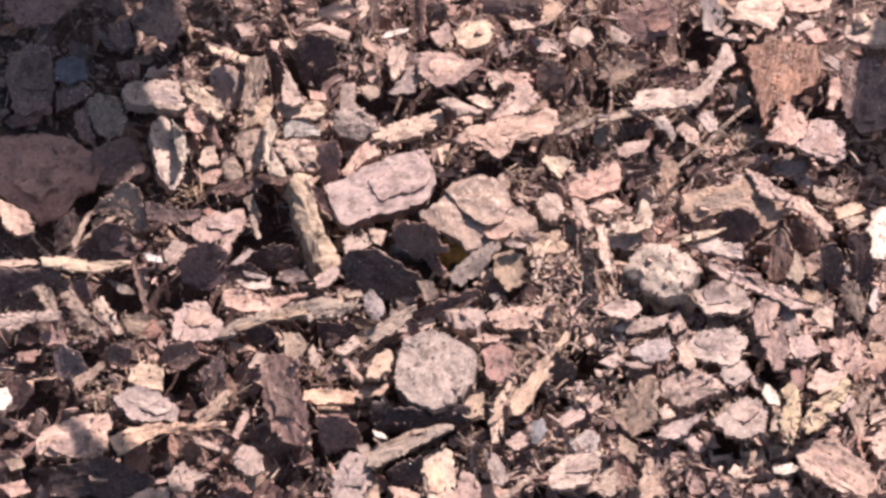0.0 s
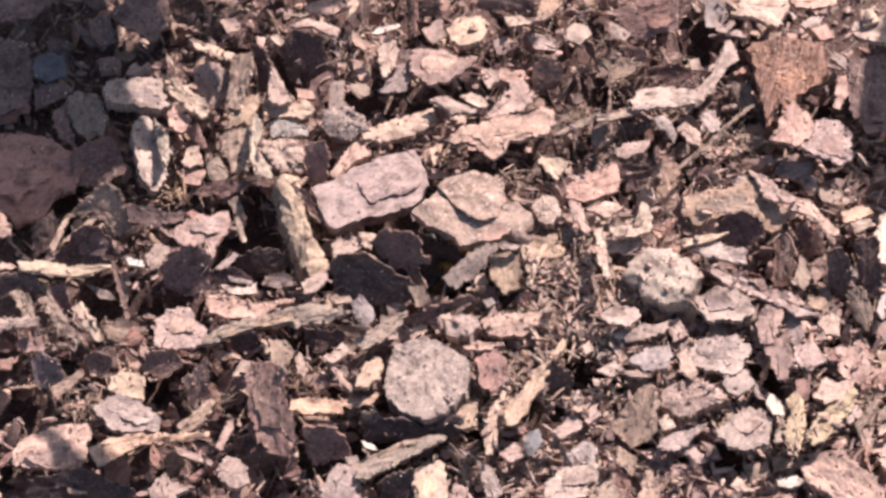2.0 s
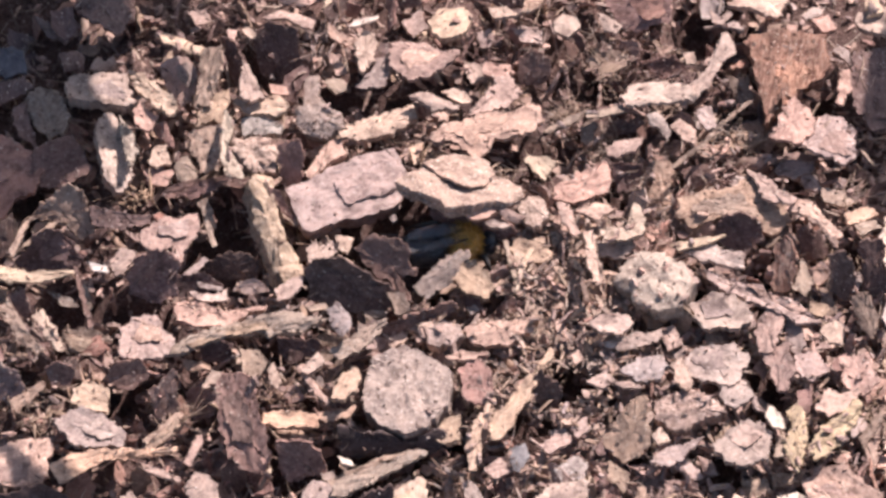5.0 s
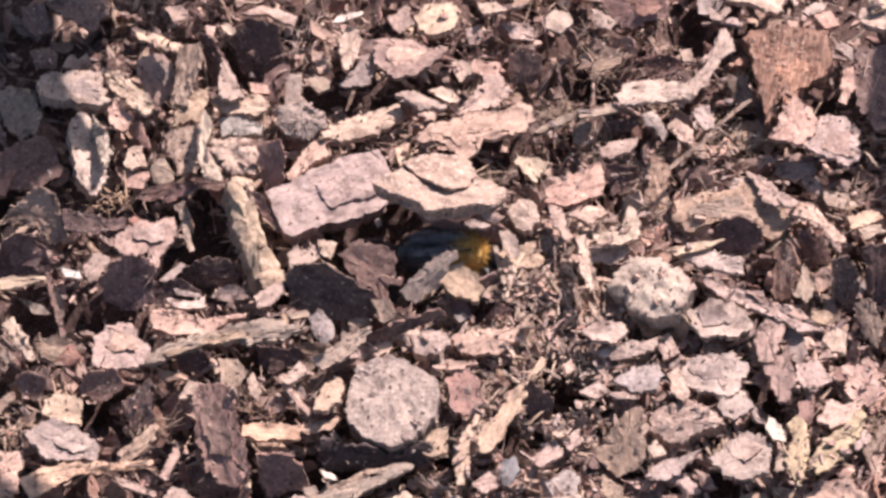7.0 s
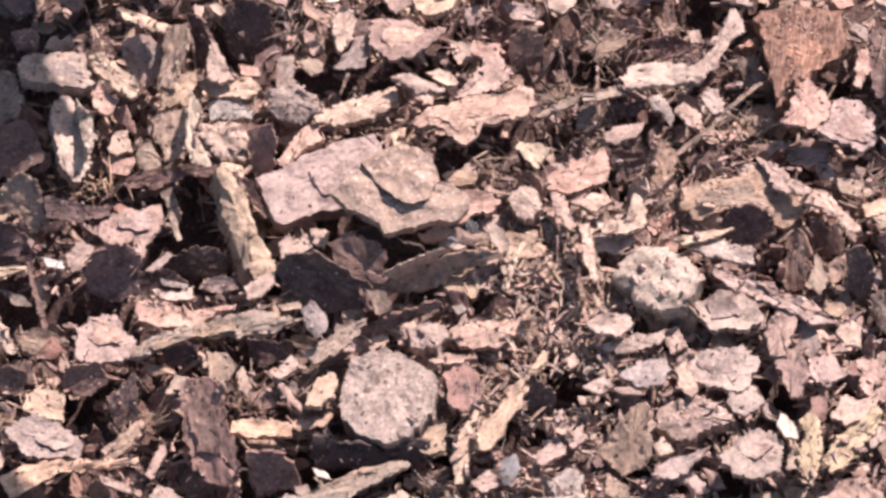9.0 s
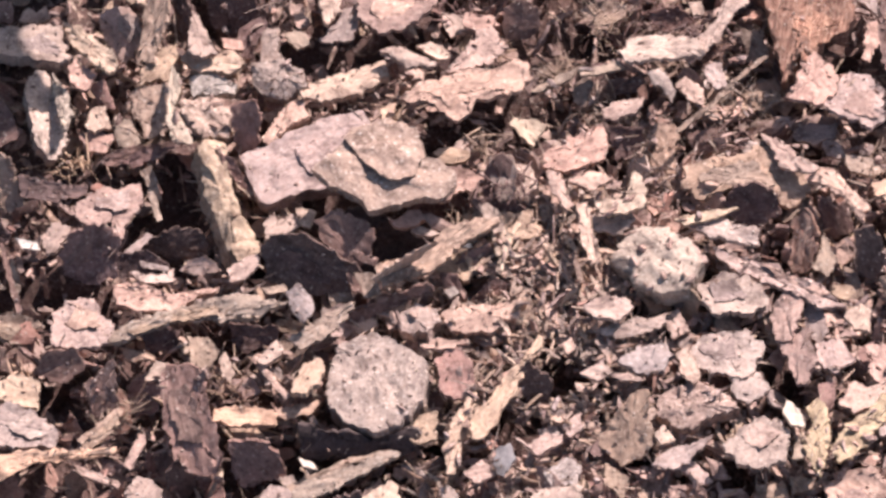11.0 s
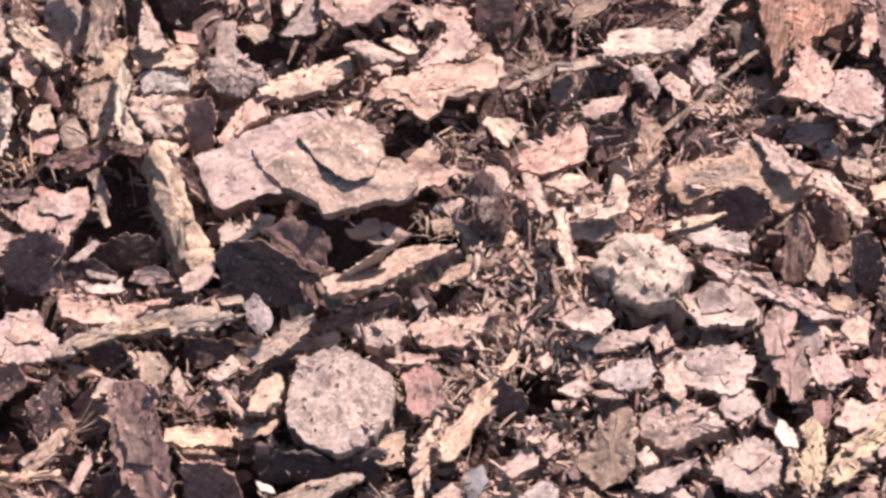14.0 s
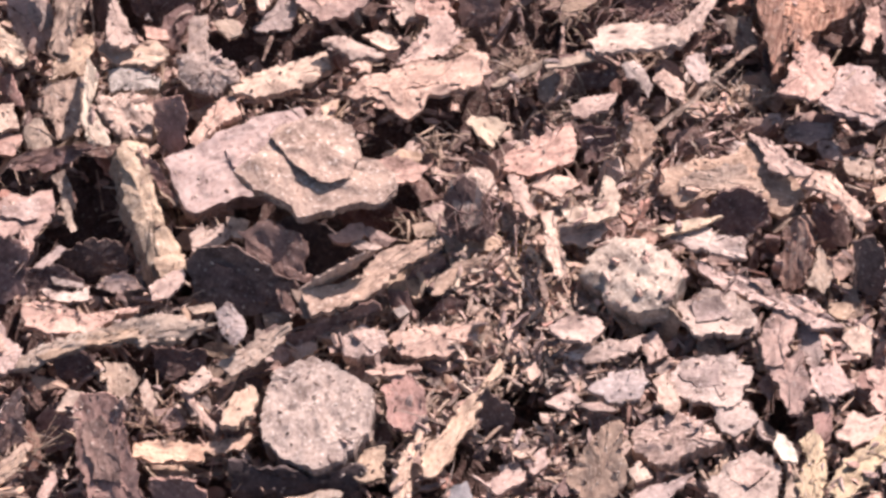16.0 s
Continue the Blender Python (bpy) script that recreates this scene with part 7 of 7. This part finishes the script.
            faces.extend((o + i, o + (i + 1) % 4, o + 4 + (i + 1) % 4, o + 4 + i) for i in range(4))
        faces.append((base, base + 3, base + 2, base + 1))
        faces.append((base + 12, base + 13, base + 14, base + 15))
    me = bpy.data.meshes.new(name)
    me.from_pydata(verts, [], faces)
    me.materials.append(material)
    return tagged(new(name, me), words, name.replace("_", " "), kind="stuff")


SPECKS = bark("specks", (0.3, 0.22, 0.18), (0.55, 0.44, 0.37), (0.75, 0.66, 0.58), 1.0, 0.3, island=True, vary=1.0)
settle("bark_dust", "pale specks of bark dust lying on the chips", SPECKS, 3800, VIEW, (0.25, 0.7), (0.2, 0.45), 51, 20)
DARK_SPECKS = bark("dark_specks", (0.06, 0.036, 0.03), (0.15, 0.095, 0.078), (0.27, 0.18, 0.15), 1.0, 0.2, island=True, vary=1.0)
settle("bark_specks", "dark brown bark specks lying on the chips", DARK_SPECKS, 3200, VIEW, (0.3, 1.3), (0.18, 0.5), 54, 16)
settle("bark_strands", "short tan bark strands lying on the chips", FIBRES, 1100, VIEW, (1.2, 5), (0.1, 0.3), 55, 12)
settle("bark_grit", "brown grit and crumbs lying on the chips", CRUMBS, 4200, VIEW, (0.8, 3.2), (0.4, 1.5), 52, 18, clear=True)
settle("bark_hairs", "fine bark hairs lying over the chips", FIBRES, 1300, VIEW, (2.5, 9), (0.12, 0.35), 53, 14, clear=True)


# ---- the bee ----
FUZZ = plain("yellow_fuzz", (0.6, 0.34, 0.07), 0.9, sheen=0.3)
SHELL = plain("black_shell", (0.028, 0.028, 0.034), 0.36, spec=0.5)
# wing grey is raised to stand in for the sky's reflection
WING = plain("smoky_sheen_wing", (0.25, 0.24, 0.25), 0.26, alpha=0.55, spec=0.6)
LIMB = plain("black_leg", (0.03, 0.022, 0.018), 0.5)


def blob(bm, c, r, n=16):
    grid = []
    for i in range(n + 1):
        a = math.pi * i / n
        grid.append([bm.verts.new((c[0] + r[0] * math.cos(a), c[1] + r[1] * math.sin(a) * math.cos(b), c[2] + r[2] * math.sin(a) * math.sin(b)))
                     for b in (2 * math.pi * k / 20 for k in range(20))] if 0 < i < n else [bm.verts.new((c[0] + r[0] * math.cos(a), c[1], c[2]))])
    for a, b in zip(grid, grid[1:]):
        for k in range(20):
            j = (k + 1) % 20
            f = [a[k % len(a)], a[j % len(a)], b[j % len(b)], b[k % len(b)]]
            bm.faces.new(list(dict.fromkeys(reversed(f)))).smooth = True


def hairs(bm, c, r, count, length, rng, front=-1.0):
    for _ in range(count):
        d = Vector((rng.gauss(0, 1), rng.gauss(0, 1), rng.gauss(0, 1))).normalized()
        if d.x < front:
            continue
        p = Vector((c[0] + d.x * r[0], c[1] + d.y * r[1], c[2] + d.z * r[2])) * 0.999
        tip = p + (d + Vector((rng.uniform(-0.4, 0.2), rng.uniform(-0.3, 0.3), rng.uniform(-0.3, 0.3)))).normalized() * length * rng.uniform(0.6, 1.2)
        side = d.orthogonal().normalized() * 0.00008
        other = d.cross(side).normalized() * 0.00008
        a, b, e, t = bm.verts.new(p + side), bm.verts.new(p - side * 0.5 + other), bm.verts.new(p - side * 0.5 - other), bm.verts.new(tip)
        for f in ((a, b, t), (b, e, t), (e, a, t)):
            bm.faces.new(f)


def build_bee():
    rng = random.Random(11)
    bee = tagged(new("bumblebee"), "bumblebee with yellow furry thorax digging under bark", "bee")
    bm = bmesh.new()
    blob(bm, (0.0, 0, 0), (0.0038, 0.0036, 0.0034))
    thorax = part("thorax", bm, FUZZ, bee, "yellow furry thorax")
    bm = bmesh.new()
    hairs(bm, (0, 0, 0), (0.0038, 0.0036, 0.0034), 1500, 0.0014, rng)
    part("fur", bm, FUZZ, thorax)
    bm = bmesh.new()
    blob(bm, (-0.0083, 0, -0.0006), (0.0060, 0.0035, 0.0033))
    abdomen = part("abdomen", bm, SHELL, bee, "glossy black abdomen")
    bm = bmesh.new()
    hairs(bm, (-0.0083, 0, -0.0006), (0.0060, 0.0035, 0.0033), 700, 0.0008, rng)
    part("fur", bm, SHELL, abdomen)
    bm = bmesh.new()
    blob(bm, (0.0055, 0, -0.0012), (0.0020, 0.0027, 0.0024))
    head = part("head", bm, SHELL, bee, "black head")
    for s in (-1, 1):
        bm = bmesh.new()
        blob(bm, (0.0056, s * 0.0021, -0.0008), (0.0010, 0.0009, 0.0017), 10)
        part("eye", bm, SHELL, head)
        bm = bmesh.new()
        tube(bm, [(0.007, s * 0.0008, -0.0004), (0.0085, s * 0.0018, 0.0006), (0.0105, s * 0.0026, -0.0004)], [0.0002, 0.00018, 0.00015], 6)
        part("antenna", bm, LIMB, head)
        for ln, wd, yaw, lift in ((0.0125, 0.0034, 2, 0.0034), (0.0088, 0.0026, 6, 0.0030)):
            bm = bmesh.new()
            rows = []
            for i in range(13):
                f = i / 12
                w = wd * (0.18 + 0.82 * math.sin(math.pi * min(1.0, 0.08 + 0.86 * f)) ** 0.8) * (1 if f < 0.97 else 0.7)
                rows.append([bm.verts.new((-f * ln, (k - 0.35) * w, 0.00025 * math.sin(k * 9 + f * 5))) for k in (0, 0.25, 0.5, 0.75, 1.0)])
            for a, b in zip(rows, rows[1:]):
                for k in range(4):
                    bm.faces.new((a[k], a[k + 1], b[k + 1], b[k])).smooth = True
            bmesh.ops.solidify(bm, geom=bm.faces[:], thickness=0.00006)
            wing = part("wing", bm, WING, bee, "smoky translucent wing")
            wing.matrix_local = pose(0.0005, s * 0.0012, lift, s * 12, -4, -s * yaw)
        for x, reach, back in ((0.0025, 0.0065, 0.003), (0.0002, 0.0075, -0.002), (-0.0022, 0.0082, -0.006)):
            bm = bmesh.new()
            tube(bm, [(x, s * 0.0025, -0.002), (x + back * 0.3, s * reach * 0.7, 0.0006), (x + back * 0.8, s * reach, -0.0035), (x + back * 1.2, s * reach * 1.1, -0.0052)], [0.0006, 0.0007, 0.0004, 0.00025], 8)
            part("leg", bm, LIMB, bee)
    return bee


bumblebee = build_bee()


def glide(thing, rows):
    """Rows of seconds, place in millimetres and turn in degrees."""
    walk(thing, [(t, pose(x * MM, y * MM, z * MM, rx, ry, rz)) for t, x, y, z, rx, ry, rz in rows])


def motions():
    glide(flap, [
        (0, 6.9, 3.5, 10, 6.2, 3.6, 3.5),
        (0.1, 6.6, 3.6, 11, 9.2, 3.4, 3.7),
        (0.2, 6.3, 3.3, 12, 12.2, 3.2, 3.9),
        (0.4, 7.1, 3.5, 10, 6.2, 3.6, 3.5),
        (0.9, 7.2, 4.2, 10, 6.2, 3.6, 3.5),
        (1.1, 7.1, 4.2, 11, 3.2, 3.8, 3.3),
        (1.5, 7.2, 4.7, 11, 3.2, 3.8, 4.3),
        (1.7, 7.2, 4.5, 12, 2.3, 5.9, 4.1),
        (1.8, 7, 4.4, 13, 0.4, 7, 4.8),
        (2, 6.9, 4.7, 11, 2.2, 3.9, 4.3),
        (2.5, 6.6, 4.7, 11, -1.8, 4.1, 3),
        (2.7, 7.5, 6.8, 12.1, -15.4, 4.7, 1.9),
        (2.8, 8, 8.2, 13.5, -24.1, 4.9, 1.2),
        (3, 8.3, 9.5, 12.8, -24.1, 4.9, 1.2),
        (3.5, 8.1, 10.7, 12.8, -22.6, 4.9, 1.3),
        (4.2, 8, 10.8, 12.8, -22.6, 4.9, 1.3),
        (6.3, 7, 9.8, 14.3, -22.6, 4.9, 1.3),
        (7, 6.4, 10.1, 14.3, -21.2, 4.8, 1.5),
        (7.5, 5.7, 11, 14.3, -19.7, 4.8, 3.6),
        (8, 4.3, 10.2, 16.5, -14, 4.6, 6),
        (8.4, 2.5, 7.1, 18, -13.8, 4.6, 6.1),
        (8.6, 0.8, 5.2, 18, -1.8, 4.1, 5),
        (8.8, -0.5, 4.2, 17, 6.2, 3.6, 3.5),
        (9, -0.7, 4.2, 16, 6.2, 3.6, 3.5),
        (11.3, -1.8, 4.7, 16, 5.2, 3.6, 3.5),
        (16, -3.2, 5.1, 16, 4.2, 3.6, 3.5),
    ])
    glide(grey_sliver, [
        (0, 6.5, -11.7, 11.2, 15.5, -22.1, 33.1),
        (2.6, 7.1, -10.9, 11.2, 15.5, -22.1, 33.1),
        (2.7, 3.9, -11.3, 14.2, 15.5, -22.1, 63.1),
        (2.9, 4.3, -12.3, 13.2, 15.5, -22.1, 55.1),
        (3, 5, -12.4, 11.2, 15.5, -22.1, 37.1),
        (3.5, 5.7, -12.2, 11.2, 15.5, -22.1, 33.1),
        (4.2, 4.9, -12, 11.2, 15.5, -22.1, 33.1),
        (6.3, 5, -11.1, 11.2, 27.5, -22.1, 37.1),
        (7, 5.1, -11, 11.2, 40.5, -22.1, 37.1),
        (7.5, 4.8, -11.1, 11.2, 70.5, -22.1, 31.1),
        (8.1, 4.9, -12, 11.2, 91.5, -22.1, 25.1),
        (8.6, 4.4, -12.5, 11.2, 97.5, -22.1, 19.1),
        (9, 3.2, -10.2, 11.2, 97.5, -22.1, 15.1),
        (11.3, 2.7, -14.6, 11.2, 99.5, -22.1, 27.1),
        (12.5, 3.3, -13.1, 11.2, 99.5, -22.1, 29.1),
        (14.4, 1.5, -13.1, 11.2, 99.5, -22.1, 27.1),
        (16, 1, -13.2, 11.2, 99.5, -22.1, 23.1),
    ])
    glide(tan_sliver, [
        (0, 15.1, -10.1, 7.1, 1.1, 11.9, -84.7),
        (2.6, 15.7, -9.3, 7.1, 1.1, 11.9, -84.7),
        (2.8, 13.3, -11.3, 7.1, 0.2, 2, -64.8),
        (3, 12.8, -10.9, 7.1, 0, 0, -54.8),
        (3.5, 12.8, -10.5, 7.1, 0, 0, -49.8),
        (4.2, 12.2, -10.2, 7.1, 0, 0, -49.8),
        (7, 12.2, -9.1, 7.1, 0, 0, -46.8),
        (8.1, 10.9, -7.2, 6.1, 0, 0, -46.8),
        (9, 11.9, -8.4, 4.1, 0, 0, -46.8),
        (16, 11.9, -8.4, 4.1, 0, 0, -46.8),
    ])
    glide(dark_chip, [
        (0, -5.3, -6.1, 9, 51.4, 7.2, -18.5),
        (0.6, -5.9, -6.6, 9, 51.3, 8.2, -19.3),
        (1.2, -6.5, -6.9, 9, 49.2, 8.7, -20.6),
        (2, -7.6, -7.5, 9, 49, 9.6, -21.4),
        (3, -6.7, -8.8, 9, 47.1, 9.1, -22),
        (4.2, -6.1, -8.7, 9, 42.1, 10.2, -22.8),
        (6.3, -6.5, -8.5, 9, 24.1, 10.5, -28.9),
        (7, -6.3, -9, 9, 21, 9.9, -29.2),
        (8.4, -6.6, -8.8, 9, 20.5, 10.9, -31.9),
        (9, -7.8, -10.1, 9, 24.6, 14.5, -37.1),
        (11.3, -8, -9.6, 9, 25.9, 16.3, -38),
        (12.5, -9.4, -9.9, 9, 25.9, 16.3, -38),
        (14, -9.2, -10, 9, 25.9, 16.3, -38),
        (16, -9, -9.9, 9, 25.9, 16.3, -38),
    ])
    glide(stick, [
        (0, 5.9, 0.5, -7.6, 4.4, -2.3, 27.9),
        (8.2, 8.6, -1.1, -4, 9.4, -3.4, 19.5),
        (8.6, 8.1, -5.9, 3, 45.3, -9.1, 8.9),
        (9, 7.1, -8.4, 6, 45.1, -10.2, 10),
        (10.4, 8.6, -9.7, 9, 8.9, -4.6, 27.3),
        (11.4, 9.4, -11, 10, -6.7, 4.4, 33.5),
        (12, 7.4, -12.3, 10, -20.8, 12.3, 29.4),
        (12.5, 6.1, -11.7, 10, -24.5, 13.9, 27.8),
        (13, 6, -12, 10, -24.5, 13.9, 27.8),
        (13.5, 6, -11.7, 10, -22.6, 13.1, 28.6),
        (14, 6.6, -12.2, 10, -17.4, 10, 28.9),
        (14.6, 6.8, -12.6, 10, -3.4, 2.1, 31.9),
        (15, 6.6, -12.9, 10, 0, 0, 32),
        (16, 7.2, -12.5, 10, -1.7, 1.1, 32),
    ])
    glide(blade, [
        (0, 12.3, 3.1, -14, 1.6, -11.2, 36.9),
        (11.3, 20.4, 1.2, -12, 1.6, -11.2, 36.9),
        (13.4, 21.1, -2.7, -6, 1.6, -11.2, 36.9),
        (13.8, 20, -10.7, 6, 1.6, -11.2, 11.9),
        (14.4, 19.6, -12.3, 10, 1.6, -11.2, 36.9),
        (16, 20.7, -12.2, 10, 1.6, -11.2, 36.9),
    ])
    glide(clump, [
        (0, 18.1, 14.3, -10.4, 8.6, 45.6, -73.3),
        (8.6, 23.7, 14.7, -10.4, 8.6, 45.6, -73.3),
        (9, 24.9, 13.8, -6.4, 8.6, 45.6, -73.3),
        (11.3, 21.4, 4.2, 8.6, 8.6, 45.6, -73.3),
        (12.5, 21.7, 3.8, 9.6, 8.6, 45.6, -73.3),
        (13.4, 22.8, 2.3, 9.6, 8.6, 45.6, -73.3),
        (14, 23.3, -0.2, 10.6, 8.6, 45.6, -69.3),
        (14.8, 22.5, -0.4, 11.6, 11.3, 51.3, -63.2),
        (16, 23, -1.3, 11.6, 12.4, 53.2, -62.4),
    ])
    glide(rubble, [
        (0, 12.6, -1.9, 10.1, 12.7, -2.6, 11.4),
        (2.5, 12.2, -0.9, 10.1, 12.7, -2.6, 11.4),
        (2.7, 13, 1.8, 13.1, 4.9, -1, 11.6),
        (3.1, 13.7, 1.6, 13.1, 4.9, -1, 11.6),
        (4.2, 13.4, 2.4, 13.1, 4.9, -1, 11.6),
        (6.5, 12.4, 3, 13.1, 4.9, -1, 11.6),
        (7.5, 10.5, 4.2, 13.1, 4.9, -1, 11.6),
        (8, 9.7, 4.4, 13.1, 4.9, -1, 11.6),
        (8.5, 9.9, 2.5, 12.1, 4.9, -1, 11.6),
        (8.8, 8.3, 1.6, 8.6, 4.9, -1, 11.6),
        (9, 7.1, -1.2, 8.6, 4.9, -1, 11.6),
        (11.5, 3.7, -2.9, 8.6, 4.9, -1, 11.6),
        (12.5, 4.6, -3.8, 8.6, 4.9, -1, 11.6),
        (14, 2.3, -3.2, 8.6, 4.9, -1, 11.6),
        (16, 3.3, -3.3, 8.6, 4.9, -1, 11.6),
    ])
    glide(side_flake, [
        (0, 14.9, 13.6, -7.7, 4, -0.4, 5.5),
        (8.4, 15.3, 15.7, -5.7, 4, -0.4, 5.5),
        (8.7, 14.9, 8.3, 4.3, 4, -0.4, 5.5),
        (9, 13.7, 6.3, 6.3, 4, -0.4, 5.5),
        (11.3, 12, 6.6, 6.3, 4, -0.4, 5.5),
        (12.5, 12.1, 7.4, 6.3, 4, -0.4, 5.5),
        (16, 10.2, 9.2, 6.3, 4, -0.4, 11.5),
    ])
    glide(leaf_flake, [
        (0, 20.5, 1.3, 0.1, 0.2, 20.5, -61.4),
        (6.3, 22.1, 0, 6.1, 0.2, 20.5, -61.4),
        (7, 21.7, -1, 8.1, 0.2, 20.5, -61.4),
        (7.5, 19.1, -0.6, 8.1, 0.2, 20.5, -61.4),
        (8, 19.2, -1, 8.1, 0.2, 20.5, -65.4),
        (8.5, 19.6, -1.4, 7.1, 0.2, 20.5, -57.4),
        (9, 19.3, -1.4, 7.1, 0.2, 20.5, -55.4),
        (16, 19.3, -1.4, 7.1, 0.2, 20.5, -55.4),
    ])
    glide(crumb, [
        (0, 19.4, -2.7, 10.4, 21.3, 3.1, -29.8),
        (2.5, 18.8, -1.6, 10.4, 21.3, 3.1, -29.8),
        (2.7, 19.5, 1.1, 13.4, 14.4, -0.8, -29.9),
        (3.1, 20.2, 0.9, 13.4, 14.4, -0.8, -29.9),
        (4.2, 19.8, 1.7, 13.4, 14.4, -0.8, -29.9),
        (6.5, 18.5, 2.3, 13.4, 14.4, -0.8, -29.9),
        (7.5, 16.5, 3.5, 13.4, 14.4, -0.8, -29.9),
        (8, 15.6, 3.8, 13.4, 14.4, -0.8, -29.9),
        (8.5, 15.7, 1.8, 12.4, 14.4, -0.8, -29.9),
        (8.8, 14.1, 0.9, 8.9, 14.4, -0.8, -29.9),
        (9, 12.8, -1.8, 8.9, 14.4, -0.8, -29.9),
        (11.5, 9.2, -3.5, 8.9, 14.4, -0.8, -29.9),
        (12.5, 10, -4.4, 8.9, 14.4, -0.8, -29.9),
        (14, 7.5, -3.8, 8.9, 14.4, -0.8, -29.9),
        (16, 8.2, -3.9, 8.9, 14.4, -0.8, -29.9),
    ])
    glide(crumb_low, [
        (0, 16.4, -5.4, 10.4, 7.7, 8.3, -1.4),
        (2.5, 15.8, -4.2, 10.4, 7.7, 8.3, -1.4),
        (2.7, 16.6, -1.5, 13.4, -0.4, 8, -2.5),
        (3.1, 17.3, -1.7, 13.4, -0.4, 8, -2.5),
        (4.2, 16.9, -0.8, 13.4, -0.4, 8, -2.5),
        (6.5, 15.8, -0.1, 13.4, -0.4, 8, -2.5),
        (7.5, 13.8, 1.1, 13.4, -0.4, 8, -2.5),
        (8, 13, 1.4, 13.4, -0.4, 8, -2.5),
        (8.5, 13.1, -0.5, 12.4, -0.4, 8, -2.5),
        (8.8, 11.5, -1.4, 8.9, -0.4, 8, -2.5),
        (9, 10.3, -4.1, 8.9, -0.4, 8, -2.5),
        (11.5, 6.8, -5.7, 8.9, -0.4, 8, -2.5),
        (12.5, 7.6, -6.5, 8.9, -0.4, 8, -2.5),
        (14, 5.2, -5.8, 8.9, -0.4, 8, -2.5),
        (16, 6.1, -5.8, 8.9, -0.4, 8, -2.5),
    ])
    glide(dark_plate, [
        (0, 12.3, 7.3, -7.5, 54.5, 20.1, -13.8),
        (2.5, 12.8, 8.6, -7.5, 54.5, 20.1, -13.8),
        (2.7, 11.9, 5.1, 3.5, 54.5, 20.1, -13.8),
        (2.9, 12.3, 3.5, 6.5, 54.5, 20.1, -13.8),
        (4.2, 12.5, 4.2, 6.5, 54.5, 20.1, -13.8),
        (7, 13.1, 3.5, 8.5, 54.5, 20.1, -13.8),
        (8, 12.1, 5.1, 8.5, 54.5, 20.1, -13.8),
        (8.4, 11.5, 6, 4.5, 54.5, 20.1, -13.8),
        (8.8, 10.1, 10.3, -5.5, 54.5, 20.1, -13.8),
        (16, 11.1, 8.3, -7.5, 54.5, 20.1, -13.8),
    ])
    glide(bumblebee, [
        (0, 2.4, -1.8, 3, 0, 2, 4),
        (0.3, 2.4, -1.6, 3.5, 0, 0, 5),
        (0.6, 1.2, -0.3, 3, 0, 0, 2),
        (1, 1.9, -1.2, 1, 0, 4, 0),
        (1.5, 2.6, -0.2, -1, 0, 3.5, 2.5),
        (2, 3.5, -0.4, -2, 0, 2, 2),
        (2.4, 4.2, -0.4, 0, 0, 2, 0),
        (2.6, 4.9, -3.2, 4, 0, 0, 20),
        (2.7, 7.5, -1.5, 6, 0, -4, 20),
        (2.8, 8.1, -1.6, 6, 0, -4, 20),
        (3, 8, -1, 5, 0, 0, 20),
        (3.3, 9.6, -0.6, 4.5, 0, 4.8, 20),
        (3.6, 9.8, -0.8, 4, 0, 6, 20),
        (3.9, 9.1, -0.3, 4, 0, 6, 20),
        (4.2, 7.8, 0.8, 5, 0, 5, 20),
        (6.3, 13.4, -0.9, 4.5, 0, 5, 4),
        (6.6, 13.1, -1.2, 4.5, 0, 5, 4),
        (6.9, 12.9, -0.9, 4.5, 0, 5, 4),
        (7.2, 13.8, 0.1, 4.5, 0, 5, 4),
        (7.5, 16.3, 0.2, 4.5, 0, 4, 5),
        (7.8, 16.1, 0.5, 4.5, 0, 4, 5),
        (8, 17, 0.1, 4.5, 0, 5.3, 5),
        (8.2, 18.2, 0.2, 4.5, 0, 6.7, 5),
        (8.4, 16.6, -2, 4.5, 0, 8, 5),
        (8.7, 17.4, 2, -2, 0, 12, 0),
        (9, 19.6, 5.3, -6, 0, 14, 0),
        (11.3, 22, -2.6, -2.5, 0, 8, -8),
        (11.5, 22.6, -2.2, -3, 0, 10, -10),
        (12, 25.9, 0.6, -3, 0, 12, -12),
        (12.5, 26.1, 2.8, -1, 0, 12, -10),
        (13, 24.2, 4.9, -2, 0, 10, -4),
        (13.5, 24.6, 5, -2, 0, 10, 0),
        (14, 25, 3.9, -2, 0, 10, 4),
        (14.5, 26.8, 0.9, 0, 0, 10, 2),
        (15.2, 28.5, -0.9, -2, 0, 12, 0),
        (16, 29.2, -1.4, -1, 0, 12, 0),
    ])


motions()
